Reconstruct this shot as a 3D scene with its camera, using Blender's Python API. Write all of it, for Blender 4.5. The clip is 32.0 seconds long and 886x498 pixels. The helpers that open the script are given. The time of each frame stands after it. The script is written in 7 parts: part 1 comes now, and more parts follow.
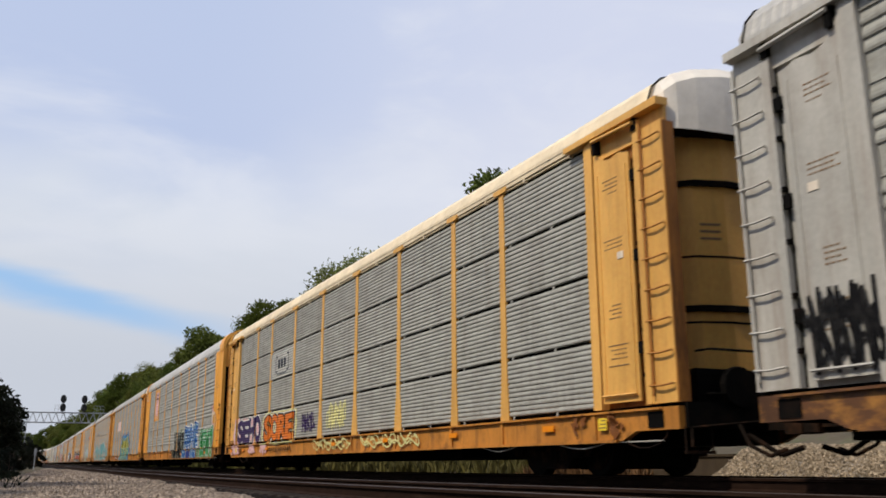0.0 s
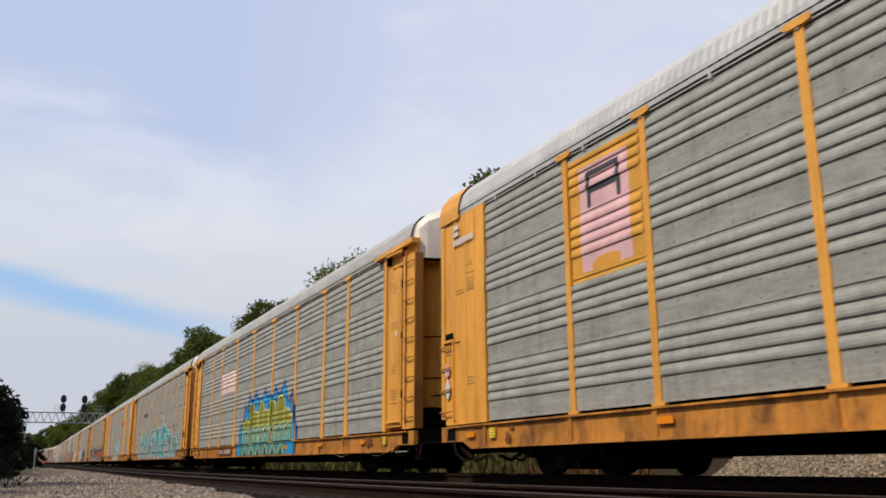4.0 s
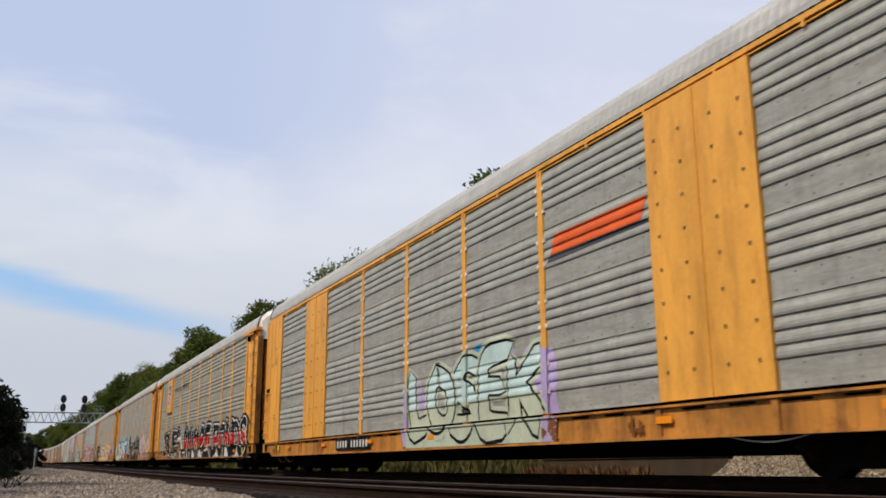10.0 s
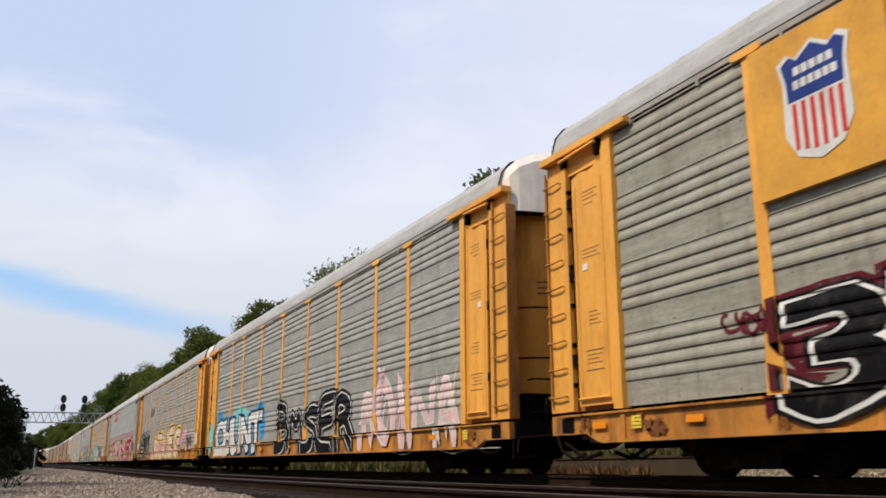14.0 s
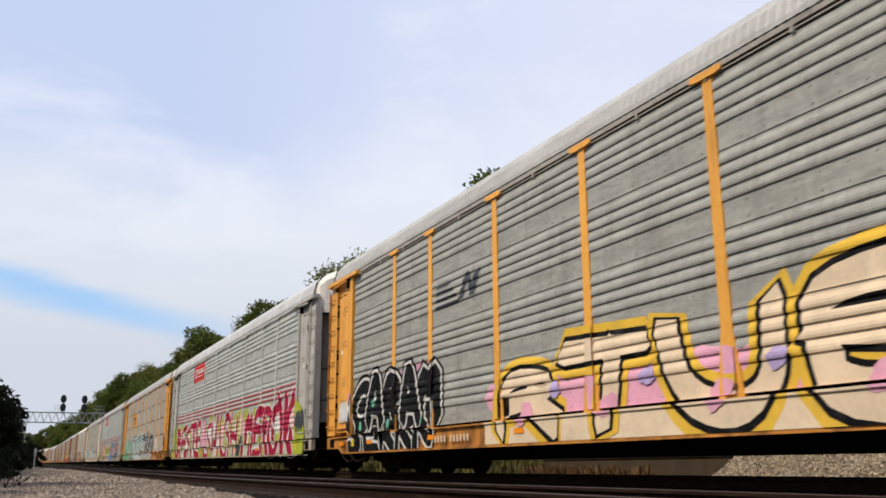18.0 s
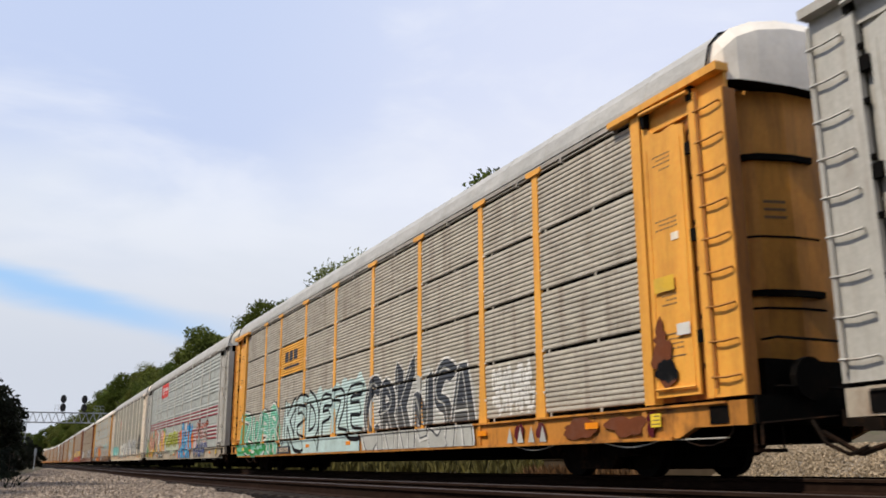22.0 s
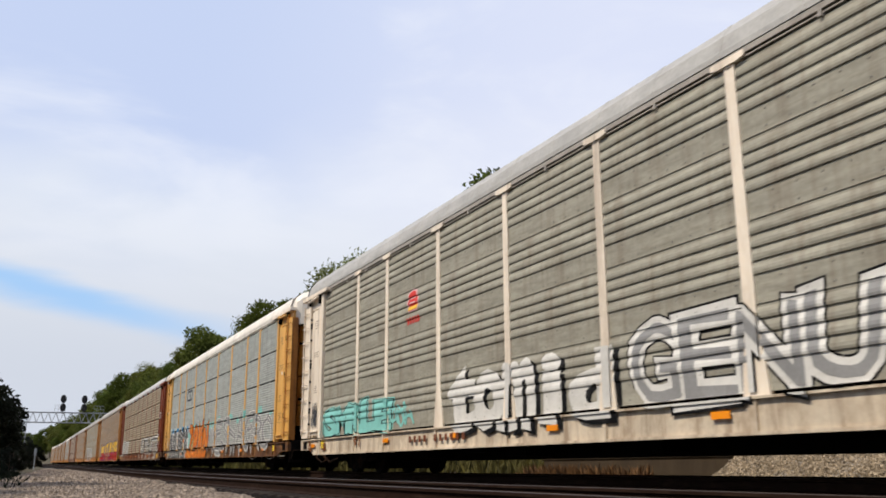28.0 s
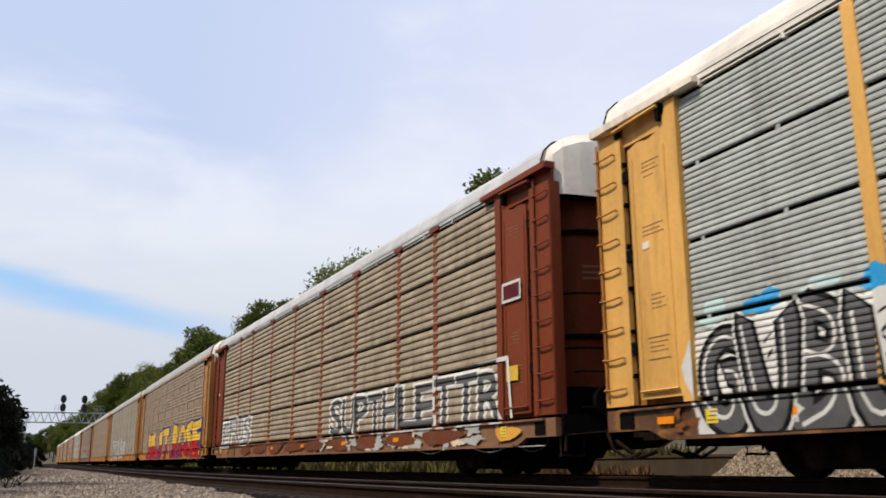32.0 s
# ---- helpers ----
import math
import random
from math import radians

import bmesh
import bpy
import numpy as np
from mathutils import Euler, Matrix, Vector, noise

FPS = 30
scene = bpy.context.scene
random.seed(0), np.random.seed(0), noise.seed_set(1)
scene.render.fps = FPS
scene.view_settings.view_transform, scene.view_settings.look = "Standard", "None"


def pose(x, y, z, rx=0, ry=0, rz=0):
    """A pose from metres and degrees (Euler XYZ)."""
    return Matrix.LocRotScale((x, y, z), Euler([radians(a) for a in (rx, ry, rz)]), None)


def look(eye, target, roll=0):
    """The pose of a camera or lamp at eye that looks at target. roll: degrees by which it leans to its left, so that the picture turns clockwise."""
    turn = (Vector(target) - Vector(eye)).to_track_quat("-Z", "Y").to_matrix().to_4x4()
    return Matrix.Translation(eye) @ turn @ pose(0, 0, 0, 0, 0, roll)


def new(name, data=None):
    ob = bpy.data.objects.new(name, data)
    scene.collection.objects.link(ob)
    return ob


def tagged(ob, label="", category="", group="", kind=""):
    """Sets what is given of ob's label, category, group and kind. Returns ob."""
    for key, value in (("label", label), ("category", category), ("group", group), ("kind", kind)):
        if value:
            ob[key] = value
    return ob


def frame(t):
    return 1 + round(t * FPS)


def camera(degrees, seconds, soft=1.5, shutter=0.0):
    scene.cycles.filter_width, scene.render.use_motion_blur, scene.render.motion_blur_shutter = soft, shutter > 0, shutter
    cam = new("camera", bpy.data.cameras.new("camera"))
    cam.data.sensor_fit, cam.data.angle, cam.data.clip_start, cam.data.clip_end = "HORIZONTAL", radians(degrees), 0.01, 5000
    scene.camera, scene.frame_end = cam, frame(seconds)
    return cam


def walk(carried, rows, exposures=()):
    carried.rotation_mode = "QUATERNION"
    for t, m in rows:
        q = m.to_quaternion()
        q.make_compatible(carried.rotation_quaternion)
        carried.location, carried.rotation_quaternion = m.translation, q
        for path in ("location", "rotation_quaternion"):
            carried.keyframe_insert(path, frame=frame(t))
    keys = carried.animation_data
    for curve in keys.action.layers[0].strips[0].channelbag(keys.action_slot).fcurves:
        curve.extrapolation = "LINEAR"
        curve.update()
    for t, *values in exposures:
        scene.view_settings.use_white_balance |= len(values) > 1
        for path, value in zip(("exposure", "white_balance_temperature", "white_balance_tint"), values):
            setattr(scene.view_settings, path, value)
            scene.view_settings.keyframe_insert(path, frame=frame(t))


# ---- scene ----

# The camera stands still beside the track, low over the ballast.
cam = camera(52.9, 32.0, soft=1.7, shutter=0.12)
EYE = pose(0, 0, 0.37, 90 + 13.82, 0.26, -24.98)
walk(cam, [(0.0, EYE), (32.0, EYE)], [(0.0, 0.0), (12.1, 0.0), (12.9, 0.17), (32.0, 0.17)])

# ---- light ----
SUN_FROM = Vector((-0.60, -0.07, 0.80)).normalized()


def node(tree, kind, **values):
    n = tree.nodes.new(kind)
    for key, value in values.items():
        if key in n.inputs:
            n.inputs[key].default_value = value
    return n


def sky_world():
    w = bpy.data.worlds.new("sky")
    scene.world = w
    w.use_nodes = True
    t = w.node_tree
    t.nodes.clear()
    out = t.nodes.new("ShaderNodeOutputWorld")
    sky = t.nodes.new("ShaderNodeTexSky")
    sky.sky_type, sky.sun_disc = "NISHITA", False
    sky.sun_elevation = math.asin(SUN_FROM.z)
    sky.sun_rotation = math.atan2(SUN_FROM.x, SUN_FROM.y)
    sky.air_density, sky.dust_density, sky.ozone_density = 1.0, 0.6, 2.0
    blue = node(t, "ShaderNodeBackground", Strength=0.11)
    warm = t.nodes.new("ShaderNodeMix")
    warm.data_type, warm.blend_type = "RGBA", "MIX"
    warm.inputs["Factor"].default_value = 0.88
    t.links.new(sky.outputs[0], warm.inputs["A"])
    warm.inputs["B"].default_value = (2.5, 4.9, 8.2, 1)
    t.links.new(warm.outputs["Result"], blue.inputs[0])
    co = t.nodes.new("ShaderNodeTexCoord")
    way = co.outputs["Generated"]

    def noise_at(scale, stretch, detail, rough):
        m = node(t, "ShaderNodeMapping", Scale=(1.0, 1.0, stretch), Rotation=(0.05, -0.14, 0.2))
        t.links.new(way, m.inputs[0])
        n = node(t, "ShaderNodeTexNoise", Scale=scale, Detail=detail, Roughness=rough, Distortion=0.3)
        t.links.new(m.outputs[0], n.inputs["Vector"])
        return n.outputs[0]

    def along(axis):
        d = t.nodes.new("ShaderNodeVectorMath")
        d.operation = "DOT_PRODUCT"
        t.links.new(way, d.inputs[0])
        d.inputs[1].default_value = axis
        return d.outputs["Value"]

    def calc(kind, a, b, c=None):
        m = t.nodes.new("ShaderNodeMath")
        m.operation = kind
        for k, v in enumerate((a, b, c)):
            if v is None:
                continue
            if isinstance(v, (int, float)):
                m.inputs[k].default_value = v
            else:
                t.links.new(v, m.inputs[k])
        return m.outputs[0]

    def ease(value, lo, hi, a=0.0, b=1.0):
        m = t.nodes.new("ShaderNodeMapRange")
        m.interpolation_type = "SMOOTHSTEP"
        for key, v in (("From Min", lo), ("From Max", hi), ("To Min", a), ("To Max", b)):
            m.inputs[key].default_value = v
        t.links.new(value, m.inputs["Value"])
        return m.outputs[0]

    def blend(f, a, b):
        m = t.nodes.new("ShaderNodeMix")
        m.data_type = "RGBA"
        t.links.new(f, m.inputs["Factor"])
        for key, v in (("A", a), ("B", b)):
            if isinstance(v, tuple):
                m.inputs[key].default_value = (*v, 1)
            else:
                t.links.new(v, m.inputs[key])
        return m.outputs["Result"]

    # thin high cloud: paler low down, bluer overhead, with soft broad patches
    height = calc("MULTIPLY_ADD", noise_at(1.6, 2.2, 4.0, 0.5), 0.42, along((-0.10, 0.0, 1.0)))
    veil = blend(ease(height, 0.43, 0.62), (0.735, 0.755, 0.785), (0.50, 0.57, 0.765))
    veil = blend(ease(along((1, 0, 0)), 0.10, 0.55, 0.0, 0.65), veil, (0.71, 0.72, 0.83))
    veil = blend(ease(noise_at(3.4, 3.0, 5.0, 0.55), 0.42, 0.66, 0.0, 0.5), veil, (0.79, 0.80, 0.85))
    veil = blend(ease(along((0, 0, 1)), 0.09, 0.31, 0.9, 0.0), veil, (0.55, 0.575, 0.64))
    # a long rift of clear sky low over the woods
    off = calc("ABSOLUTE", calc("MULTIPLY_ADD", calc("SUBTRACT", noise_at(5.0, 5.0, 4.0, 0.5), 0.5), 0.035, calc("SUBTRACT", along((-0.1983, 0.1812, -0.9632)), 0.006)), 0.0)
    rift = calc("MULTIPLY", ease(off, 0.001, 0.026, 1.0, 0.0), ease(along((1, 0, 0)), 0.03, 0.30, 1.0, 0.1))
    rift = calc("MULTIPLY", rift, ease(along((0, 1, 0)), 0.93, 0.97))
    cloud = node(t, "ShaderNodeBackground", Strength=1.05)
    t.links.new(veil, cloud.inputs[0])
    mix = t.nodes.new("ShaderNodeMixShader")
    t.links.new(calc("MULTIPLY_ADD", rift, 0.72, 0.06), mix.inputs[0])
    t.links.new(cloud.outputs[0], mix.inputs[1])
    t.links.new(blue.outputs[0], mix.inputs[2])
    t.links.new(mix.outputs[0], out.inputs[0])


sky_world()
sun = new("sun", bpy.data.lights.new("sun", "SUN"))
sun.data.energy, sun.data.angle, sun.data.color = 3.5, radians(1.5), (1.0, 0.89, 0.73)
sun.matrix_world = look(SUN_FROM * 50, (0, 0, 0))

# ---- materials ----
MATS = {}


def paint(name, color, rough=0.55, metal=0.0, vary=0.18, scale=1.3, grain=14.0, bump=0.08, dirt=None, dirt_amount=0.35, streak=1.0, shine=0.35, drip=None):
    """A weathered surface: two scales of noise over the base colour, dirt in blotches or streaks, a fine relief."""
    if name in MATS:
        return MATS[name]
    m = bpy.data.materials.new(name)
    m.use_nodes = True
    t = m.node_tree
    b = t.nodes["Principled BSDF"]
    b.inputs["Roughness"].default_value, b.inputs["Metallic"].default_value = rough, metal
    b.inputs["Specular IOR Level"].default_value = shine
    co, info = t.nodes.new("ShaderNodeTexCoord"), t.nodes.new("ShaderNodeObjectInfo")
    far = t.nodes.new("ShaderNodeVectorMath")
    far.operation = "MULTIPLY_ADD"
    t.links.new(info.outputs["Random"], far.inputs[0])
    far.inputs[1].default_value = (37.0, 53.0, 29.0)
    t.links.new(co.outputs["Object"], far.inputs[2])
    squash = node(t, "ShaderNodeMapping", Scale=(1.0, 1.0, 1.0 / streak))
    t.links.new(far.outputs[0], squash.inputs[0])
    big = node(t, "ShaderNodeTexNoise", Scale=scale, Detail=5.0, Roughness=0.6)
    fine = node(t, "ShaderNodeTexNoise", Scale=grain, Detail=4.0, Roughness=0.65)
    t.links.new(squash.outputs[0], big.inputs["Vector"])
    t.links.new(far.outputs[0], fine.inputs["Vector"])
    ramp = t.nodes.new("ShaderNodeValToRGB")
    lo, hi = ramp.color_ramp.elements
    c = Vector(color)
    lo.position, lo.color = 0.32, (*(c * (1 - vary)), 1)
    hi.position, hi.color = 0.68, (*(c * (1 + vary * 0.6)), 1)
    t.links.new(big.outputs[0], ramp.inputs[0])
    speck = t.nodes.new("ShaderNodeMix")
    speck.data_type, speck.blend_type = "RGBA", "OVERLAY"
    speck.inputs["Factor"].default_value = 0.22
    t.links.new(ramp.outputs[0], speck.inputs["A"])
    t.links.new(fine.outputs[0], speck.inputs["B"])
    last = speck.outputs["Result"]
    if dirt:
        where = node(t, "ShaderNodeTexNoise", Scale=scale * 2.4, Detail=7.0, Roughness=0.68)
        t.links.new(squash.outputs[0], where.inputs["Vector"])
        mask = t.nodes.new("ShaderNodeMapRange")
        mask.inputs["From Min"].default_value, mask.inputs["From Max"].default_value = 0.50, 0.72
        mask.inputs["To Max"].default_value = dirt_amount
        t.links.new(where.outputs[0], mask.inputs["Value"])
        over = t.nodes.new("ShaderNodeMix")
        over.data_type = "RGBA"
        t.links.new(mask.outputs[0], over.inputs["Factor"])
        t.links.new(last, over.inputs["A"])
        over.inputs["B"].default_value = (*dirt, 1)
        last = over.outputs["Result"]
    if drip:
        # stains that have run down the sheet
        runs = node(t, "ShaderNodeMapping", Scale=(1.0, 1.5, 0.12))
        t.links.new(far.outputs[0], runs.inputs[0])
        where = node(t, "ShaderNodeTexNoise", Scale=2.2, Detail=6.0, Roughness=0.7)
        t.links.new(runs.outputs[0], where.inputs["Vector"])
        mask = t.nodes.new("ShaderNodeMapRange")
        mask.inputs["From Min"].default_value, mask.inputs["From Max"].default_value = 0.50, 0.70
        mask.inputs["To Max"].default_value = drip[3]
        t.links.new(where.outputs[0], mask.inputs["Value"])
        over = t.nodes.new("ShaderNodeMix")
        over.data_type = "RGBA"
        t.links.new(mask.outputs[0], over.inputs["Factor"])
        t.links.new(last, over.inputs["A"])
        over.inputs["B"].default_value = (*drip[:3], 1)
        last = over.outputs["Result"]
    t.links.new(last, b.inputs["Base Color"])
    if bump:
        bm = node(t, "ShaderNodeBump", Strength=bump, Distance=0.02)
        t.links.new(fine.outputs[0], bm.inputs["Height"])
        t.links.new(bm.outputs[0], b.inputs["Normal"])
    MATS[name] = m
    return m


RUST, GRIME = (0.16, 0.07, 0.03), (0.07, 0.06, 0.05)
YELLOW = paint("yellow_paint", (0.80, 0.375, 0.06), dirt=(0.28, 0.11, 0.024), dirt_amount=0.40, streak=4, drip=(0.30, 0.12, 0.025, 0.18))
YELLOW_PALE = paint("pale_yellow_paint", (0.73, 0.40, 0.10), dirt=(0.32, 0.17, 0.05), dirt_amount=0.35, streak=4, drip=(0.30, 0.12, 0.025, 0.30))
WHITE = paint("white_paint", (0.84, 0.74, 0.61), dirt=(0.42, 0.31, 0.22), dirt_amount=0.35, streak=4, drip=(0.20, 0.13, 0.085, 0.5))
SILVER = paint("silver_paint", (0.46, 0.445, 0.405), dirt=(0.25, 0.21, 0.17), dirt_amount=0.45, streak=4, drip=(0.20, 0.13, 0.085, 0.5))
SILL_YELLOW = paint("rust_stained_yellow_paint", (0.55, 0.225, 0.038), vary=0.3, scale=0.8, dirt=(0.10, 0.04, 0.016), dirt_amount=0.95, streak=1.5, drip=(0.08, 0.032, 0.014, 0.75))
GRIMY = paint("grimy_grey_brown_steel", (0.34, 0.295, 0.23), vary=0.3, dirt=(0.07, 0.045, 0.03), dirt_amount=0.7, streak=3)
RED_FADED = paint("faded_red_painted_sheet", (0.40, 0.085, 0.085), rough=0.5, dirt=(0.3, 0.14, 0.13), streak=0.35)
STENCIL = paint("dull_stencil_ink", (0.21, 0.13, 0.065), rough=0.7)
# Rusted yellow, with the shade of recesses and flange put into the colour.
SHADED_RUST_YELLOW = paint("shaded_rusted_yellow_paint", (0.40, 0.155, 0.03), vary=0.35, dirt=(0.07, 0.03, 0.014), dirt_amount=0.9, streak=4, drip=(0.07, 0.028, 0.013, 0.7))
YELLOW_RUSTY = paint("rust_run_yellow_paint", (0.66, 0.29, 0.05), vary=0.25, dirt=(0.20, 0.07, 0.018), dirt_amount=0.6, streak=4, drip=(0.16, 0.06, 0.016, 0.6))
LADDER_BROWN = paint("rust_brown_ladder_paint", (0.40, 0.17, 0.032), rough=0.7, dirt=(0.08, 0.04, 0.02))
SILL_PALE = paint("rust_stained_pale_paint", (0.43, 0.37, 0.29), vary=0.3, scale=0.9, dirt=(0.17, 0.10, 0.06), dirt_amount=0.75, streak=1.5)
SILL_CREAM = paint("stained_cream_paint", (0.66, 0.56, 0.43), vary=0.25, scale=0.9, dirt=(0.26, 0.17, 0.10), dirt_amount=0.7, streak=1.5, drip=(0.16, 0.075, 0.03, 0.75))
SILL_RUST = paint("rusty_deck_edge", (0.13, 0.058, 0.026), vary=0.45, scale=0.9, dirt=(0.46, 0.21, 0.045), dirt_amount=0.95, streak=0.6)
SILL_MAROON = paint("rust_stained_maroon_paint", (0.22, 0.11, 0.06), vary=0.3, scale=0.9, dirt=(0.30, 0.15, 0.06), dirt_amount=0.7, streak=1.5)
MAROON = paint("maroon_paint", (0.19, 0.042, 0.015), shine=0.15, dirt=(0.09, 0.03, 0.018), dirt_amount=0.4, streak=4)
GALV = paint("galvanised_sheet", (0.35, 0.35, 0.322), rough=0.7, metal=0.08, shine=0.12, dirt=(0.20, 0.185, 0.155), dirt_amount=0.5, streak=0.16, vary=0.2, drip=(0.14, 0.125, 0.105, 0.35))
GALV_WARM = paint("aged_galvanised_sheet", (0.43, 0.395, 0.335), rough=0.7, metal=0.08, shine=0.12, dirt=(0.20, 0.16, 0.12), dirt_amount=0.5, streak=0.16, vary=0.2, drip=(0.14, 0.095, 0.065, 0.45))
GALV_OLIVE = paint("dull_galvanised_sheet", (0.335, 0.32, 0.265), rough=0.7, metal=0.08, shine=0.12, dirt=(0.19, 0.165, 0.12), dirt_amount=0.5, streak=0.16, vary=0.2, drip=(0.14, 0.095, 0.065, 0.45))
GALV_RUSTY = paint("rust_tinted_sheet", (0.345, 0.285, 0.205), rough=0.7, metal=0.08, shine=0.12, dirt=(0.17, 0.10, 0.065), dirt_amount=0.6, streak=0.5, vary=0.25, drip=(0.14, 0.095, 0.065, 0.45))
# Tail cars' sheet: stains, plus the brown haze of distance in the colour.
GALV_BROWN = paint("distance_brown_stained_sheet", (0.31, 0.25, 0.19), rough=0.7, metal=0.08, shine=0.12, dirt=(0.16, 0.10, 0.06), dirt_amount=0.6, streak=0.3, vary=0.25, drip=(0.14, 0.095, 0.065, 0.45))
GALV_NEW = paint("bright_galvanised_sheet", (0.405, 0.43, 0.41), rough=0.7, metal=0.08, shine=0.12, dirt=(0.26, 0.24, 0.20), dirt_amount=0.5, streak=0.16, vary=0.2, drip=(0.14, 0.125, 0.105, 0.35))
# Tail cars' yellow, dulled in its colour for haze and distance.
YELLOW_DISTANT = paint("distance_faded_yellow_paint", (0.40, 0.20, 0.07), dirt=(0.24, 0.12, 0.05), dirt_amount=0.55, streak=4, drip=(0.30, 0.12, 0.025, 0.30))
RED_SHEET = paint("red_painted_sheet", (0.27, 0.024, 0.035), rough=0.5, dirt=(0.2, 0.05, 0.05), streak=0.35)
ROOF_GREY = paint("grey_roof_sheet", (0.41, 0.40, 0.375), rough=0.55, metal=0.15, dirt=(0.28, 0.25, 0.21), dirt_amount=0.4, streak=0.4)
ROOF_CREAM = paint("cream_roof_paint", (0.74, 0.62, 0.43), rough=0.6, dirt=(0.50, 0.40, 0.27), dirt_amount=0.35)
ROOF_PALE = paint("pale_ribbed_roof_sheet", (0.54, 0.53, 0.505), rough=0.5, metal=0.3, dirt=(0.36, 0.34, 0.31), dirt_amount=0.4)
ROOF_WHITE = paint("white_roof_paint", (0.76, 0.71, 0.63), rough=0.55, dirt=(0.5, 0.46, 0.42), dirt_amount=0.35)
ROOF_DULL = paint("dirty_roof_flange", (0.35, 0.32, 0.285), rough=0.65, dirt=(0.12, 0.10, 0.08), dirt_amount=0.6, streak=0.4)
EAVE = {"cream_roof_paint": ROOF_CREAM, "white_roof_paint": ROOF_WHITE, "pale_ribbed_roof_sheet": ROOF_PALE}
# Under-train shadow is put into these near-black steels; dark fittings share the first.
BLACK = paint("black_steel_and_shade", (0.004, 0.0036, 0.0034), rough=0.8, shine=0.06, dirt=(0.03, 0.016, 0.01), dirt_amount=0.3)
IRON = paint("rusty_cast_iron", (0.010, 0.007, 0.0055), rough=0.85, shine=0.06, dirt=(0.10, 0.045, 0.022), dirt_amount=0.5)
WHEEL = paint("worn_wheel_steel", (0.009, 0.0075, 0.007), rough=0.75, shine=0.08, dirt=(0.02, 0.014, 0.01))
RAIL = paint("rusty_rail", (0.018, 0.0085, 0.005), rough=0.8, shine=0.1, dirt=(0.05, 0.03, 0.02), dirt_amount=0.6, streak=0.3)
RAIL_HEAD = paint("polished_rail_head", (0.055, 0.037, 0.028), rough=0.5, metal=0.6)
TIE = paint("weathered_tie_wood", (0.028, 0.018, 0.012), rough=0.9, dirt=(0.05, 0.035, 0.025))
BANK = paint("pale_gravel", (0.20, 0.17, 0.135), rough=0.95, vary=0.3, scale=9.0, grain=45.0, bump=1.0, dirt=(0.20, 0.17, 0.14), dirt_amount=0.5)
BALLAST = paint("ballast_gravel", (0.19, 0.155, 0.125), rough=0.95, vary=0.3, scale=9.0, grain=45.0, bump=1.0, dirt=(0.13, 0.105, 0.09), dirt_amount=0.6)
# Ballast darkened in its colour for the train's shadow between the tracks.
BALLAST_SHADE = paint("shade_dark_ballast", (0.010, 0.0075, 0.006), rough=0.95, shine=0.05, vary=0.3, scale=9.0, grain=45.0, bump=1.0, dirt=(0.008, 0.006, 0.005), dirt_amount=0.7)
EARTH = paint("dry_earth_and_weeds", (0.075, 0.06, 0.038), rough=1.0, vary=0.35, scale=0.35, grain=6.0, bump=0.6, dirt=(0.055, 0.075, 0.022), dirt_amount=0.85)
BROWN_WALL = paint("brown_stained_concrete", (0.048, 0.032, 0.017), rough=0.9, vary=0.3, dirt=(0.07, 0.05, 0.035), streak=3)
GALV_STEEL = paint("signal_bridge_steel", (0.30, 0.32, 0.34), rough=0.6, metal=0.3)
SIGNAL_BLACK = paint("signal_black_enamel", (0.012, 0.012, 0.013), rough=0.5)
BARK = paint("bark", (0.075, 0.055, 0.042), rough=0.95, grain=9, bump=0.5)


def leaf_mat(name, color, thin=0.0):
    m = bpy.data.materials.new(name)
    m.use_nodes = True
    t = m.node_tree
    b = t.nodes["Principled BSDF"]
    geo, info = t.nodes.new("ShaderNodeNewGeometry"), t.nodes.new("ShaderNodeObjectInfo")
    hsv = node(t, "ShaderNodeHueSaturation", Color=(*color, 1))
    val = t.nodes.new("ShaderNodeMapRange")
    val.inputs["To Min"].default_value, val.inputs["To Max"].default_value = 0.55, 1.5
    t.links.new(geo.outputs["Random Per Island"], val.inputs["Value"])
    hue = t.nodes.new("ShaderNodeMapRange")
    hue.inputs["To Min"].default_value, hue.inputs["To Max"].default_value = 0.475, 0.52
    t.links.new(info.outputs["Random"], hue.inputs["Value"])
    t.links.new(val.outputs[0], hsv.inputs["Value"])
    t.links.new(hue.outputs[0], hsv.inputs["Hue"])
    t.links.new(hsv.outputs[0], b.inputs["Base Color"])
    b.inputs["Roughness"].default_value = 0.75
    b.inputs["Specular IOR Level"].default_value = 0.15
    if thin:
        glow, mix = t.nodes.new("ShaderNodeBsdfTranslucent"), t.nodes.new("ShaderNodeMixShader")
        mix.inputs[0].default_value = thin
        t.links.new(hsv.outputs[0], glow.inputs["Color"])
        t.links.new(b.outputs[0], mix.inputs[1])
        t.links.new(glow.outputs[0], mix.inputs[2])
        t.links.new(mix.outputs[0], t.nodes["Material Output"].inputs["Surface"])
    MATS[name] = m
    return m


LEAF = leaf_mat("green_leaves", (0.078, 0.098, 0.018), 0.35)
# Brighter leaf copy: sunlight on the slender trees is put into its colour.
LEAF_SUNLIT = leaf_mat("sunlit_pale_leaves", (0.135, 0.155, 0.045), 0.35)
# Near-black leaf colour: the deep shade on the left is put into it.
LEAF_SHADE = leaf_mat("shade_dark_leaves", (0.008, 0.011, 0.005))
GRASS = leaf_mat("weed_blades", (0.066, 0.060, 0.016))
STRAW = leaf_mat("dry_grass_blades", (0.10, 0.062, 0.022))
STONE = leaf_mat("ballast_stones", (0.245, 0.20, 0.16))
